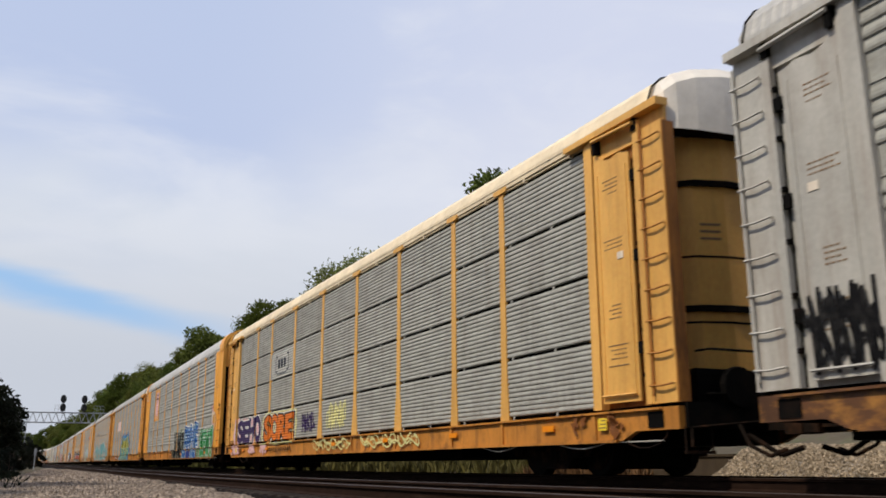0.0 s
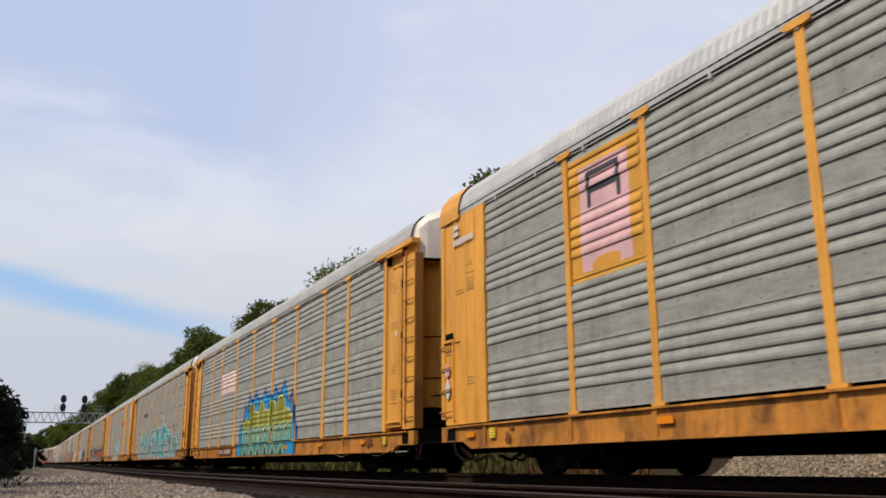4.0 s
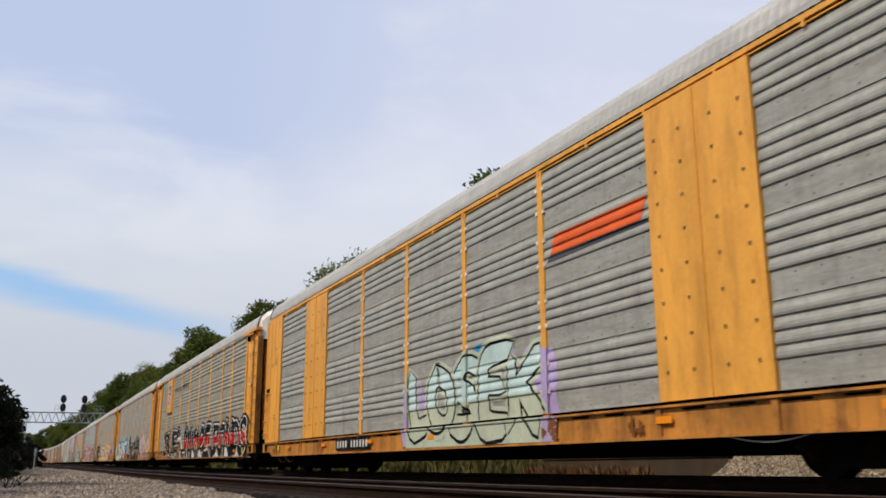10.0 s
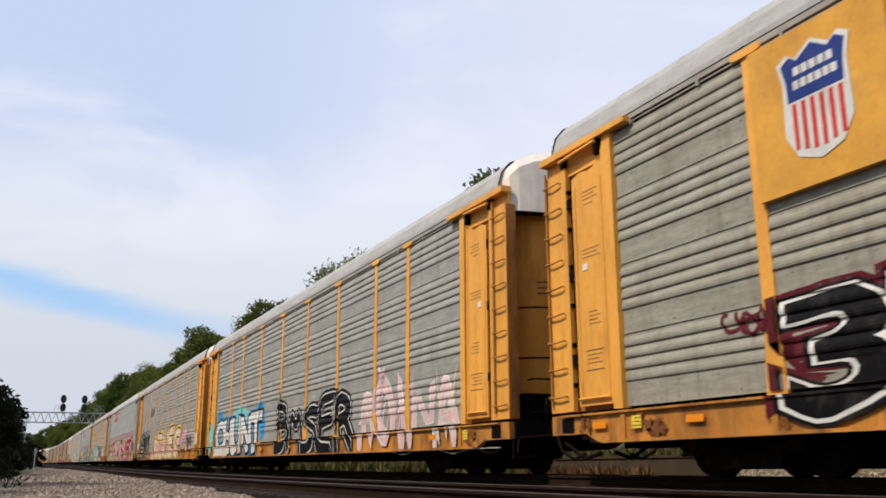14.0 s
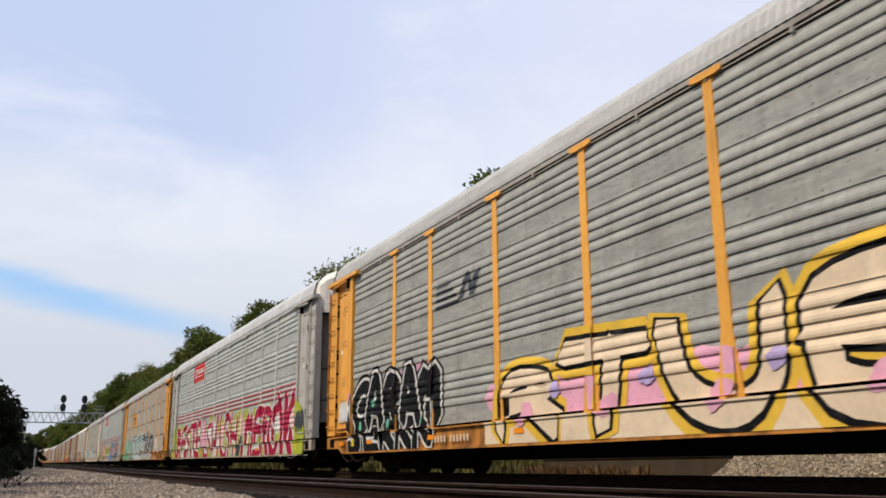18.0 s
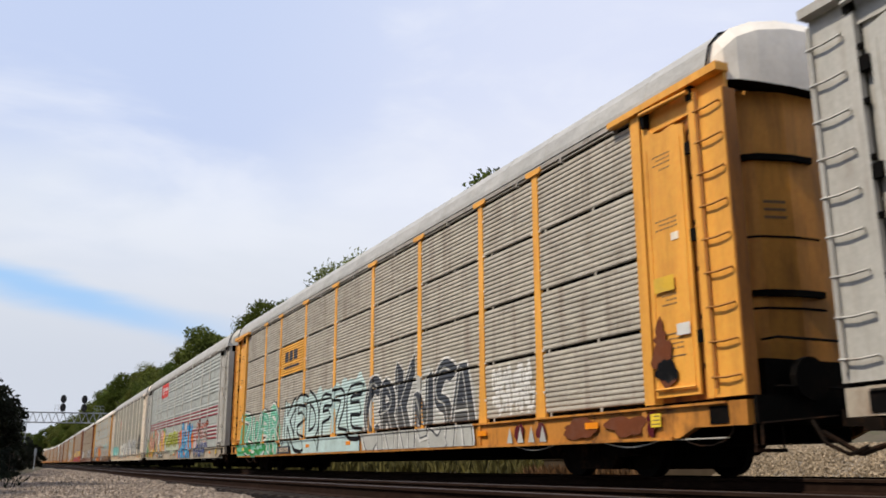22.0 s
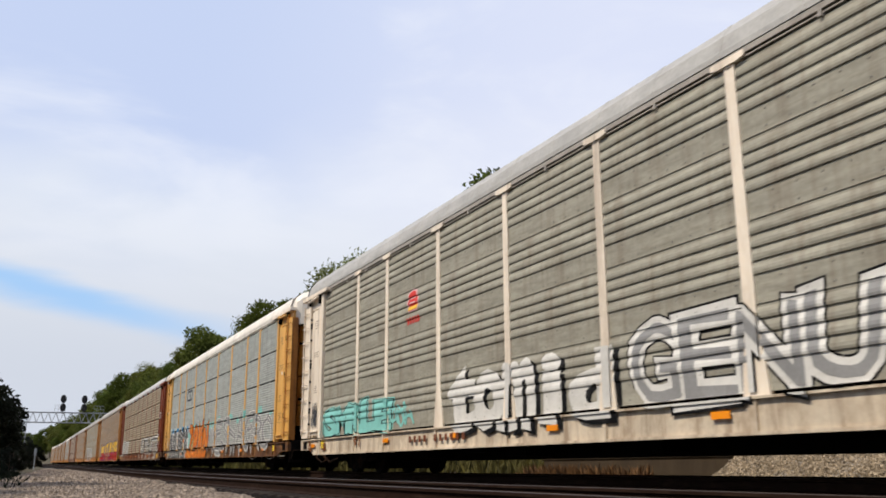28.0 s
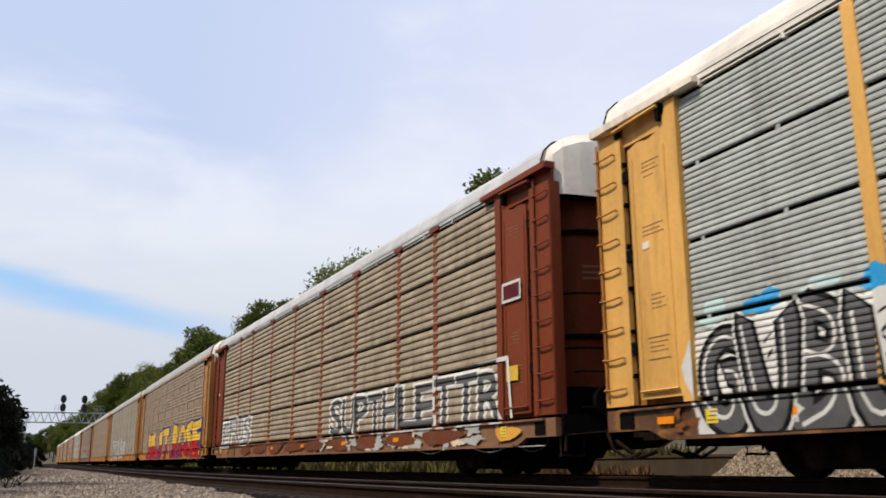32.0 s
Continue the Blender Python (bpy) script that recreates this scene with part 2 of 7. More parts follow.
STONE_PALE = leaf_mat("pale_bank_stones", (0.26, 0.205, 0.145))

# ---- building helpers ----


def raw(name, verts, faces, mats, index=None, smooth=False):
    me = bpy.data.meshes.new(name)
    me.from_pydata([tuple(v) for v in verts], [], faces)
    for m in mats if isinstance(mats, (list, tuple)) else [mats]:
        me.materials.append(m)
    if index:
        me.polygons.foreach_set("material_index", index)
    if smooth:
        me.polygons.foreach_set("use_smooth", [True] * len(me.polygons))
    me.update()
    return me


class Build:
    """Collects solid pieces for one mesh."""

    def __init__(self):
        self.v, self.f, self.mi = [], [], []

    def add(self, verts, faces, mi=0):
        n = len(self.v)
        self.v += [tuple(v) for v in verts]
        self.f += [tuple(i + n for i in f) for f in faces]
        self.mi += [mi] * len(faces)
        return self

    def box(self, x0, x1, y0, y1, z0, z1, mi=0):
        return self.add([(x0, y0, z0), (x1, y0, z0), (x1, y1, z0), (x0, y1, z0), (x0, y0, z1), (x1, y0, z1), (x1, y1, z1), (x0, y1, z1)],
                        [(0, 3, 2, 1), (4, 5, 6, 7), (0, 1, 5, 4), (1, 2, 6, 5), (2, 3, 7, 6), (3, 0, 4, 7)], mi)

    def slab(self, outline, x0, x1, mi=0):
        """A yz outline (counter-clockwise seen from -x), drawn out from x0 to x1."""
        n = len(outline)
        v = [(x0, y, z) for y, z in outline] + [(x1, y, z) for y, z in outline]
        f = [tuple(range(n)), tuple(range(2 * n - 1, n - 1, -1))] + [(i, i + n, (i + 1) % n + n, (i + 1) % n) for i in range(n)]
        return self.add(v, f, mi)

    def run(self, outline, y0, y1, mi=0):
        """An xz outline drawn out along y."""
        n = len(outline)
        v = [(x, y0, z) for x, z in outline] + [(x, y1, z) for x, z in outline]
        f = [tuple(range(n)), tuple(range(2 * n - 1, n - 1, -1))] + [(i, i + n, (i + 1) % n + n, (i + 1) % n) for i in range(n)]
        return self.add(v, f, mi)

    def rod(self, a, b, r, sides=6, mi=0, r2=None):
        a, b = Vector(a), Vector(b)
        w = (b - a).normalized()
        u = w.orthogonal().normalized()
        k = w.cross(u)
        v = []
        for p, q in ((a, r), (b, r if r2 is None else r2)):
            v += [p + (u * math.cos(i * math.tau / sides) + k * math.sin(i * math.tau / sides)) * q for i in range(sides)]
        f = [tuple(range(sides - 1, -1, -1)), tuple(range(sides, 2 * sides))] + [(i, (i + 1) % sides, (i + 1) % sides + sides, i + sides) for i in range(sides)]
        return self.add(v, f, mi)

    def dots(self, spots):
        """Bolt heads on a side panel's face, at (y, z)."""
        for y, z in spots:
            self.box(-1.495, -1.478, y - 0.018, y + 0.018, z - 0.018, z + 0.018, 1)
        return self

    def mesh(self, name, mats, smooth=False):
        me = raw(name, self.v, self.f, mats, self.mi, smooth)
        return me


def part(name, me, parent, label="", m=None):
    ob = new(name, me)
    ob.parent = parent
    if m is not None:
        ob.matrix_basis = m
    if label:
        tagged(ob, label)
    return ob


# ---- the line of the track ----
TRACK, NEAR_TRACK = 8.93, 4.63      # x of the two track centres
RAIL_TOP, NEAR_RAIL_TOP = 0.234, 0.17
BEND, RADIUS = 280.0, 2700.0


def ease_in(u, start, width):
    """A slope that sets in smoothly round u = start."""
    if u <= start - width:
        return 0.0
    return (u - start + width) ** 2 / (4 * width) if u < start + width else u - start


def climb(u):
    """The line rises gently into the distance."""
    return 0.0066 * ease_in(u, 20.0, 15.0)


def on_track(u, off=0.0):
    """Place and heading (degrees) at u metres along the line, off metres beside it: a slight turn to the right, then a long curve to the left."""
    right = 0.0127 * ease_in(u, 38.0, 13.0)
    turn = -math.degrees(0.0127) if u > 45 else 0.0
    if u <= BEND:
        return off + right, u, turn
    a = (u - BEND) / RADIUS
    return right - RADIUS * (1 - math.cos(a)) + off * math.cos(a), BEND + RADIUS * math.sin(a) + off * math.sin(a), turn + math.degrees(a)


def swept(outline, off, z, us, mats, index, name):
    """An xz outline swept along the track."""
    n, v, f, mi = len(outline), [], [], []
    for u in us:
        for x, h in outline:
            px, py, _ = on_track(u, off + x)
            v.append((px, py, z + h + climb(u)))
    for k in range(len(us) - 1):
        for i in range(n):
            f.append((k * n + i, k * n + (i + 1) % n, (k + 1) * n + (i + 1) % n, (k + 1) * n + i))
            mi.append(index(i) if index else 0)
    return raw(name, v, f, mats, mi)

# ---- ground ----


def smooth01(a, b, x):
    t = min(1, max(0, (x - a) / (b - a)))
    return t * t * (3 - 2 * t)


def ground_z(x, y):
    lean = on_track(max(y, 0.0))[0] if y < 900 else -180.0
    k = x - lean
    z = -0.30 + 0.75 * smooth01(15.0, 18.5, k) + 5.5 * smooth01(22, 46, k) + 9 * smooth01(45, 160, k) * smooth01(40, 260, y)
    z += climb(min(y, 900)) - 0.25 * smooth01(1.0, -4.0, k)
    return z + 0.10 * noise.noise((x * 0.21, y * 0.21, 0)) * (1 if abs(k - 5) > 8 else 0.3)


def ground():
    xs = [-3000, -1500, -700, -300, -150, -80, -50, -35, -25, -18] + [-13 + 1.0 * i for i in range(64)] + [55, 62, 72, 90, 120, 160, 240, 400, 800, 1600, 3000]
    ys = [-3000, -1500, -600, -250, -120, -70, -45, -30] + [-20 + 2.0 * i for i in range(70)] + [122 + 8 * i for i in range(40)] + [450, 500, 560, 640, 760, 900, 1200, 1800, 3000, 4500]
    v = [(x, y, ground_z(x, y) if -400 < x < 500 else -0.5) for y in ys for x in xs]
    n = len(xs)
    f = [(j * n + i, j * n + i + 1, (j + 1) * n + i + 1, (j + 1) * n + i) for j in range(len(ys) - 1) for i in range(n - 1)]
    tagged(new("ground", raw("ground", v, f, EARTH, smooth=True)), "dry earth with weeds and low grass", "ground", kind="structure")


ground()
US = [-80, -50, -25, -10] + [5 * i for i in range(16)] + [80 + 10 * i for i in range(68)]


def ballast_bed(name, off, top, left, right, label, mat):
    prof = [(left - 0.9, -0.75), (left, 0.0), (-1.3, 0.02), (1.3, 0.02), (right, 0.0), (right + 1.0, -0.75)]
    tagged(new(name, swept(prof, off, top, US, mat, None, name)), label, "ballast", kind="structure")


ballast_bed("ballast_bed_far", TRACK, RAIL_TOP - 0.20, -2.1, 2.2, "dark crushed stone under the train, shade put into its colour", BALLAST_SHADE)
ballast_bed("ballast_bed_near", NEAR_TRACK, NEAR_RAIL_TOP - 0.20, -1.9, 2.0, "dark brown crushed stone under the empty track", BALLAST_SHADE)


def pad_sides(y):
    """Left and right edge of the stone shoulder."""
    return min(2.9, -0.35 + 0.045 * (y - 26)), 3.78 - 0.9 * math.exp(-(y - 12) / 9) if y > 6 else 2.0


def pad_z(x, y):
    return -0.03 + climb(y) + 0.035 * noise.noise((x * 0.8, y * 0.5, 3))


def ballast_pad():
    """The wide shoulder of stone beside the camera, which narrows towards the distance."""
    v, f, n = [], [], 14
    ys = [-12 + 2.0 * i for i in range(60)]
    for y in ys:
        left, right = pad_sides(y)
        for i in range(n):
            k = i / (n - 1)
            x = left - 0.5 + (right + 0.5 - left) * k
            v.append((x, y, pad_z(x, y) - 0.5 * smooth01(0.14, 0.0, k) - 0.06 * smooth01(0.93, 1.0, k)))
    for j in range(len(ys) - 1):
        f += [(j * n + i, j * n + i + 1, (j + 1) * n + i + 1, (j + 1) * n + i) for i in range(n - 1)]
    tagged(new("ballast_shoulder", raw("ballast_shoulder", v, f, BALLAST, smooth=True)), "wide shoulder of pale crushed stone beside the track", "ballast", kind="structure")


ballast_pad()


def stones(name, count, x0, x1, y0, y1, size, z, seed, label, mat=STONE):
    """Loose crushed stone, each a bent, uneven block."""
    rng = np.random.default_rng(seed)
    base = np.array([(-1, -1, -1), (1, -1, -1), (1, 1, -1), (-1, 1, -1), (-1, -1, 1), (1, -1, 1), (1, 1, 1), (-1, 1, 1)]) * 0.5
    quads = np.array([(0, 3, 2, 1), (4, 5, 6, 7), (0, 1, 5, 4), (1, 2, 6, 5), (2, 3, 7, 6), (3, 0, 4, 7)])
    pts = base[None] * rng.uniform(0.55, 1.25, (count, 1, 3)) * size * rng.uniform(0.6, 1.35, (count, 1, 1))
    pts = pts + rng.normal(0, 0.16 * size, pts.shape)
    a, b = rng.uniform(0, math.tau, count), rng.uniform(-0.8, 0.8, count)
    ca, sa, cb, sb = np.cos(a), np.sin(a), np.cos(b), np.sin(b)
    x, y, w = pts[..., 0], pts[..., 1], pts[..., 2]
    y, w = y * cb[:, None] - w * sb[:, None], y * sb[:, None] + w * cb[:, None]
    x, y = x * ca[:, None] - y * sa[:, None], x * sa[:, None] + y * ca[:, None]
    px, py = rng.uniform(x0, x1, count), y0 + (y1 - y0) * rng.uniform(0, 1, count) ** 1.25
    pz = np.array([z(p, q) for p, q in zip(px, py)]) + rng.uniform(-0.3, 0.45, count) * size
    v = np.stack([x + px[:, None], y + py[:, None], w + pz[:, None]], -1).reshape(-1, 3)
    f = (quads[None] + (np.arange(count) * 8)[:, None, None]).reshape(-1, 4)
    ok = np.repeat(pz > -5, 6)
    me = bpy.data.meshes.new(name)
    me.from_pydata(v.tolist(), [], f[ok].tolist())
    me.materials.append(mat)
    tagged(new(name, me), label, "ballast", kind="stuff")


def shoulder_z(x, y):
    left, right = pad_sides(y)
    return -9.0 if x < left - 0.15 or x > right + 0.12 * noise.noise((x, y * 0.6, 7)) else pad_z(x, y)


stones("loose_ballast", 62000, -1.6, 3.85, 7.5, 24, 0.037, shoulder_z, 1, "pale pinkish grey crushed stones")
stones("loose_ballast", 14000, -2.0, 2.0, -8, 7.5, 0.05, shoulder_z, 9, "pale pinkish grey crushed stones")
stones("loose_ballast", 32000, -0.8, 3.95, 24, 80, 0.058, shoulder_z, 2, "pale pinkish grey crushed stones")

# ---- rails and ties ----
RAIL_FOOT = [(-0.075, -0.17), (0.075, -0.17), (0.075, -0.155), (0.012, -0.135), (-0.012, -0.135), (-0.075, -0.155)]
RAIL_WEB = [(-0.010, -0.136), (0.010, -0.136), (0.010, -0.044), (-0.010, -0.044)]
RAIL_CROWN = [(-0.036, -0.035), (-0.010, -0.045), (0.010, -0.045), (0.036, -0.035), (0.036, -0.006), (0.028, 0.0), (-0.028, 0.0), (-0.036, -0.006)]
for off, top, kind in ((TRACK, RAIL_TOP, "under the train"), (NEAR_TRACK, NEAR_RAIL_TOP, "of the empty track")):
    for side in (-0.7525, 0.7525):
        rail = tagged(new("rail"), "rust-brown steel rail with a worn bright head " + kind, "rail", group="rails")
        for name, outline in (("foot", RAIL_FOOT), ("web", RAIL_WEB)):
            part(name, swept(outline, off + side, top, US, [RAIL], lambda i: 0, name), rail)
        part("head", swept(RAIL_CROWN, off + side, top, US, [RAIL, RAIL_HEAD], lambda i: 1 if i in (4, 5, 6) else 0, "head"), rail, "worn bright rail head")



def ties():
    b = Build()
    b.run([(-1.28, -0.16), (1.28, -0.16), (1.28, -0.012), (1.26, 0.0), (-1.26, 0.0), (-1.28, -0.012)], -0.115, 0.115)
    tie = b.mesh("tie", TIE)
    for off, top in ((NEAR_TRACK, NEAR_RAIL_TOP), (TRACK, RAIL_TOP)):
        for k in range(120):
            u = -4 + 0.52 * k
            m = pose(on_track(u, off)[0] + random.uniform(-0.03, 0.03), u, top + climb(u) - 0.165, 0, 0, random.uniform(-1, 1))
            ob = new("railway_tie", tie)
            ob.matrix_basis = m
            tagged(ob, "weathered dark brown wooden tie bedded in stone", "railway tie", group="ties of one track")


ties()

# ---- behind the track: wall, stone heap, weeds ----


def behind():
    b = Build()
    b.box(16.1, 17.2, 17.5, 26.5, -0.4, 0.62)
    b.box(16.06, 17.24, 17.46, 26.54, 0.62, 0.68)
    tagged(new("low_wall", b.mesh("low_wall", BROWN_WALL)), "low brown stained concrete wall behind the track", "wall", kind="structure")
    v, f, n = [], [], 16
    for j in range(n):
        for i in range(n):
            x, y = 14.2 + 9 * i / (n - 1), -4 + 21.48 * j / (n - 1)
            h = 1.05 * smooth01(14.5, 16.7, x) + 0.08 * noise.noise((x, y, 1))
            v.append((x, y, -0.25 + h))
    for j in range(n - 1):
        f += [(j * n + i, j * n + i + 1, (j + 1) * n + i + 1, (j + 1) * n + i) for i in range(n - 1)]
    tagged(new("gravel_bank", raw("gravel_bank", v, f, BANK, smooth=True)), "bank of pale loose gravel behind the track", "gravel", kind="structure")
    stones("bank_stones", 30000, 14.5, 17.4, 6, 17.44, 0.045, lambda x, y: -0.24 + 1.05 * smooth01(14.5, 16.7, x) + 0.08 * noise.noise((x, y, 1)), 5, "pale loose stones on the bank", STONE_PALE)


behind()


def weeds(name, count, x0, x1, y0, y1, h, seed, label, mat):
    rng = np.random.default_rng(seed)
    v, f = [], []
    for k in range(count):
        x, y = rng.uniform(x0, x1), rng.uniform(y0, y1)
        z, a, t = ground_z(x, y) - 0.03, rng.uniform(0, math.tau), h * rng.uniform(0.4, 1.3)
        w, lx, ly = 0.035 * (1 + y / 40), rng.normal(0, 0.3) * t, rng.normal(0, 0.3) * t
        dx, dy = math.cos(a) * w, math.sin(a) * w
        n = len(v)
        v += [(x - dx, y - dy, z), (x + dx, y + dy, z), (x + lx * 0.5 + dx, y + ly * 0.5 + dy, z + t * 0.65), (x + lx, y + ly, z + t)]
        f += [(n, n + 1, n + 2), (n, n + 2, n + 3)]
    tagged(new(name, raw(name, v, f, mat)), label, "weeds", kind="stuff")


weeds("weeds", 11000, 16.2, 21, 24, 75, 0.6, 3, "green and straw-coloured weeds along the track", GRASS)
weeds("weeds", 5000, 15, 22, 75, 160, 0.8, 4, "green weeds along the track", GRASS)
weeds("weeds", 1500, 15.3, 16.0, 20.5, 27, 0.55, 8, "dry straw-coloured grass before the low wall", STRAW)
# Weeds in the shade-black leaf colour darken the ground on the left.
weeds("weeds", 7000, -5, -0.95, 14, 36, 0.55, 7, "dark weeds in the shade of bushes", LEAF_SHADE)
weeds("weeds", 9000, -5, 0.1, 20, 60, 0.4, 6, "dark weeds in the shade of bushes", LEAF_SHADE)

# ---- trees ----


def tree_kind(seed, height, spread, leaves, leaf, mat, low=0.3):
    """Trunk with limbs, and a crown of small leaf pieces in clumps; returns the two meshes."""
    rng = np.random.default_rng(seed)
    t = Build()
    top = height * 0.72
    bend = rng.normal(0, 0.03, 2) * height
    t.rod((0, 0, -0.6), (bend[0] * 0.5, bend[1] * 0.5, top * 0.5), height * 0.020, 7, r2=height * 0.014)
    t.rod((bend[0] * 0.5, bend[1] * 0.5, top * 0.5), (bend[0], bend[1], top), height * 0.014, 6, r2=height * 0.006)
    clumps = []
    for k in range(26):
        h = low + (1.0 - low) * (k + rng.uniform(0, 1)) / 26
        wide = spread * math.sin(math.pi * min(0.97, 0.14 + 0.80 * (h - low) / (1 - low))) ** 0.75
        a = k * 2.4 + rng.normal(0, 0.5)
        r = wide * rng.uniform(0.35, 1.0)
        c = Vector((math.cos(a) * r + bend[0], math.sin(a) * r + bend[1], h * height * 0.95))
        clumps.append((c, height * rng.uniform(0.07, 0.125)))
        root = Vector((bend[0] * 0.7, bend[1] * 0.7, max(height * 0.18, min(top, c.z - r * 0.6))))
        if k % 2 == 0:
            t.rod(root, c, height * 0.006, 5, r2=height * 0.0016)
    per = leaves // len(clumps)
    v, f = [], []
    for c, r in clumps:
        d = rng.normal(0, 1, (per, 3))
        d /= np.linalg.norm(d, axis=1)[:, None]
        d *= (rng.uniform(0.25, 1, (per, 1)) ** 0.5) * r * rng.uniform(0.75, 1.2, (per, 1))
        d[:, 2] *= 0.72
        for p in d:
            u = Vector(rng.normal(0, 1, 3)).normalized()
            w = u.orthogonal().normalized() * leaf * rng.uniform(0.6, 1.3)
            u = u * leaf * rng.uniform(0.5, 0.9)
            q = c + Vector(p)
            n = len(v)
            v += [q - w, q + u * 0.6, q + w, q - u * 0.6]
            f.append((n, n + 1, n + 2, n + 3))
    return t.mesh("trunk", BARK, True), raw("crown", v, f, mat)


KINDS = [tree_kind(11, 17, 4.6, 21000, 0.17, LEAF), tree_kind(12, 15, 5.2, 21000, 0.17, LEAF), tree_kind(13, 19, 4.2, 21000, 0.17, LEAF), tree_kind(14, 14, 4.8, 14000, 0.2, LEAF), tree_kind(16, 16, 2.0, 5200, 0.16, LEAF_SUNLIT, low=0.5)]
BUSH = tree_kind(15, 5.0, 2.4, 7000, 0.11, LEAF_SHADE, low=0.06)


def tree(kind, x, y, height, label, name="tree"):
    trunk, crown = KINDS[kind] if kind is not None else BUSH
    base = (17, 15, 19, 14, 16)[kind] if kind is not None else 5.0
    s = height / base
    ob = new(name)
    ob.matrix_basis = pose(x, y, ground_z(x, y) - 0.05, 0, 0, random.uniform(0, 360)) @ Matrix.Diagonal((s, s, s, 1))
    part("trunk", trunk, ob)
    part("crown", crown, ob)
    return tagged(ob, label, name)


def woods():
    """Trees along the hillside behind the train."""
    rng = random.Random(4)
    # those whose tops stand over the roofs
    for x, y, top, k in ((28.0, 46.0, 18.75, 1), (27.6, 124.7, 22.2, 2), (28.3, 108.4, 20.9, 1), (28.2, 118, 21.0, 0), (26.5, 143.5, 22.3, 3), (27, 158, 22.6, 0), (27, 169, 21.8, 2), (27, 182, 21, 1), (28, 208, 22.2, 3), (28, 230, 25.5, 0), (28, 250, 27.3, 2), (28, 268, 27.3, 1), (28, 287, 27.8, 0), (28, 312, 28, 3), (28, 337, 28.8, 1), (28, 365, 28, 2), (28, 393, 28.5, 0), (28, 430, 28.6, 1), (28, 470, 29, 3)):
        tree(k, x, y, top - ground_z(x, y), "tall leafy tree with a full green crown on the slope")
    for x, y, top in ((25.1, 78.0, 19.1), (25.9, 77.0, 18.7), (25.6, 71.0, 18.6), (26.6, 71.4, 19.0), (26.4, 73.4, 18.3), (26.3, 87.5, 18.3)):
        tree(4, x, y, top - ground_z(x, y), "slender tree with a thin, open crown on the slope")
    for k in range(30):
        y = 86 + 7.2 * k
        tree((0, 2, 1)[k % 3], 29 + rng.uniform(-1.5, 1.5), y, 17.6 + 6.2 * (y - 80) / 200 - ground_z(29, y), "leafy green tree in the wood on the slope")
    for k in range(46):
        y = 40 + 8.0 * k + rng.uniform(-3, 3)
        x = rng.uniform(32, 52) + (on_track(y)[0] if y > BEND else 0)
        h = 11 + 5 * rng.random() + 5 * smooth01(150, 320, y)
        if y < 100:
            h = min(h, 9.0)
        tree(rng.randrange(4), x, y, h, "leafy green tree in the wood on the slope")
    for k in range(22):
        y = 150 + 9.0 * k
        x = rng.uniform(17, 22) + (on_track(y)[0] if y > BEND else 0)
        tree(3, x, y, rng.uniform(5, 9), "low dark green tree at the edge of the wood")
    for k in range(20):
        y = 318 + 13 * k
        tree(k % 4, 25 + rng.uniform(-2, 3) - 0.02 * (y - 318), y, rng.uniform(18, 20) + 0.006 * (y - 318), "leafy green tree in the wood on the slope")
    for k in range(26):
        tree(k % 4, -34 + 4.5 * k, 640 + rng.uniform(-30, 60), rng.uniform(18, 22.5), "distant green tree on the far hill")
    for k in range(30):
        y = 420 + 10 * k
        tree(rng.randrange(4), on_track(y)[0] + rng.uniform(-70, 60), y, rng.uniform(10, 16), "distant green tree in the valley")
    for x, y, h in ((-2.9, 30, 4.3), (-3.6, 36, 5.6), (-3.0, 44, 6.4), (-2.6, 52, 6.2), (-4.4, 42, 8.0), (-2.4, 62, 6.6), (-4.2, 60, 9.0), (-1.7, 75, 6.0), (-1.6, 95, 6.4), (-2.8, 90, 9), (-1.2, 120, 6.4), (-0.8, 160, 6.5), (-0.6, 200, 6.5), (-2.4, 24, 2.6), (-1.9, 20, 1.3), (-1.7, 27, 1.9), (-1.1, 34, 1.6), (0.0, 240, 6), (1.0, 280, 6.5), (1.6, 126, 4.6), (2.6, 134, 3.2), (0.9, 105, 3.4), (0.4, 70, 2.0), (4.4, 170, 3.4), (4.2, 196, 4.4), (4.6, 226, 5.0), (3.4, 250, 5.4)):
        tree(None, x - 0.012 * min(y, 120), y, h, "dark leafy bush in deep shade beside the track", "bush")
    # unseen taller trees added further left to shade bushes and cut low skylight
    for k in range(-9, 22):
        tree(k % 4, (-7.6 if k >= 0 else -9.4) + rng.uniform(-1, 0.6), 16 + 6 * k, rng.uniform(9.0, 11.0), "unseen leafy tree added beside the track for shade")


woods()

# ---- signal bridge over both tracks ----


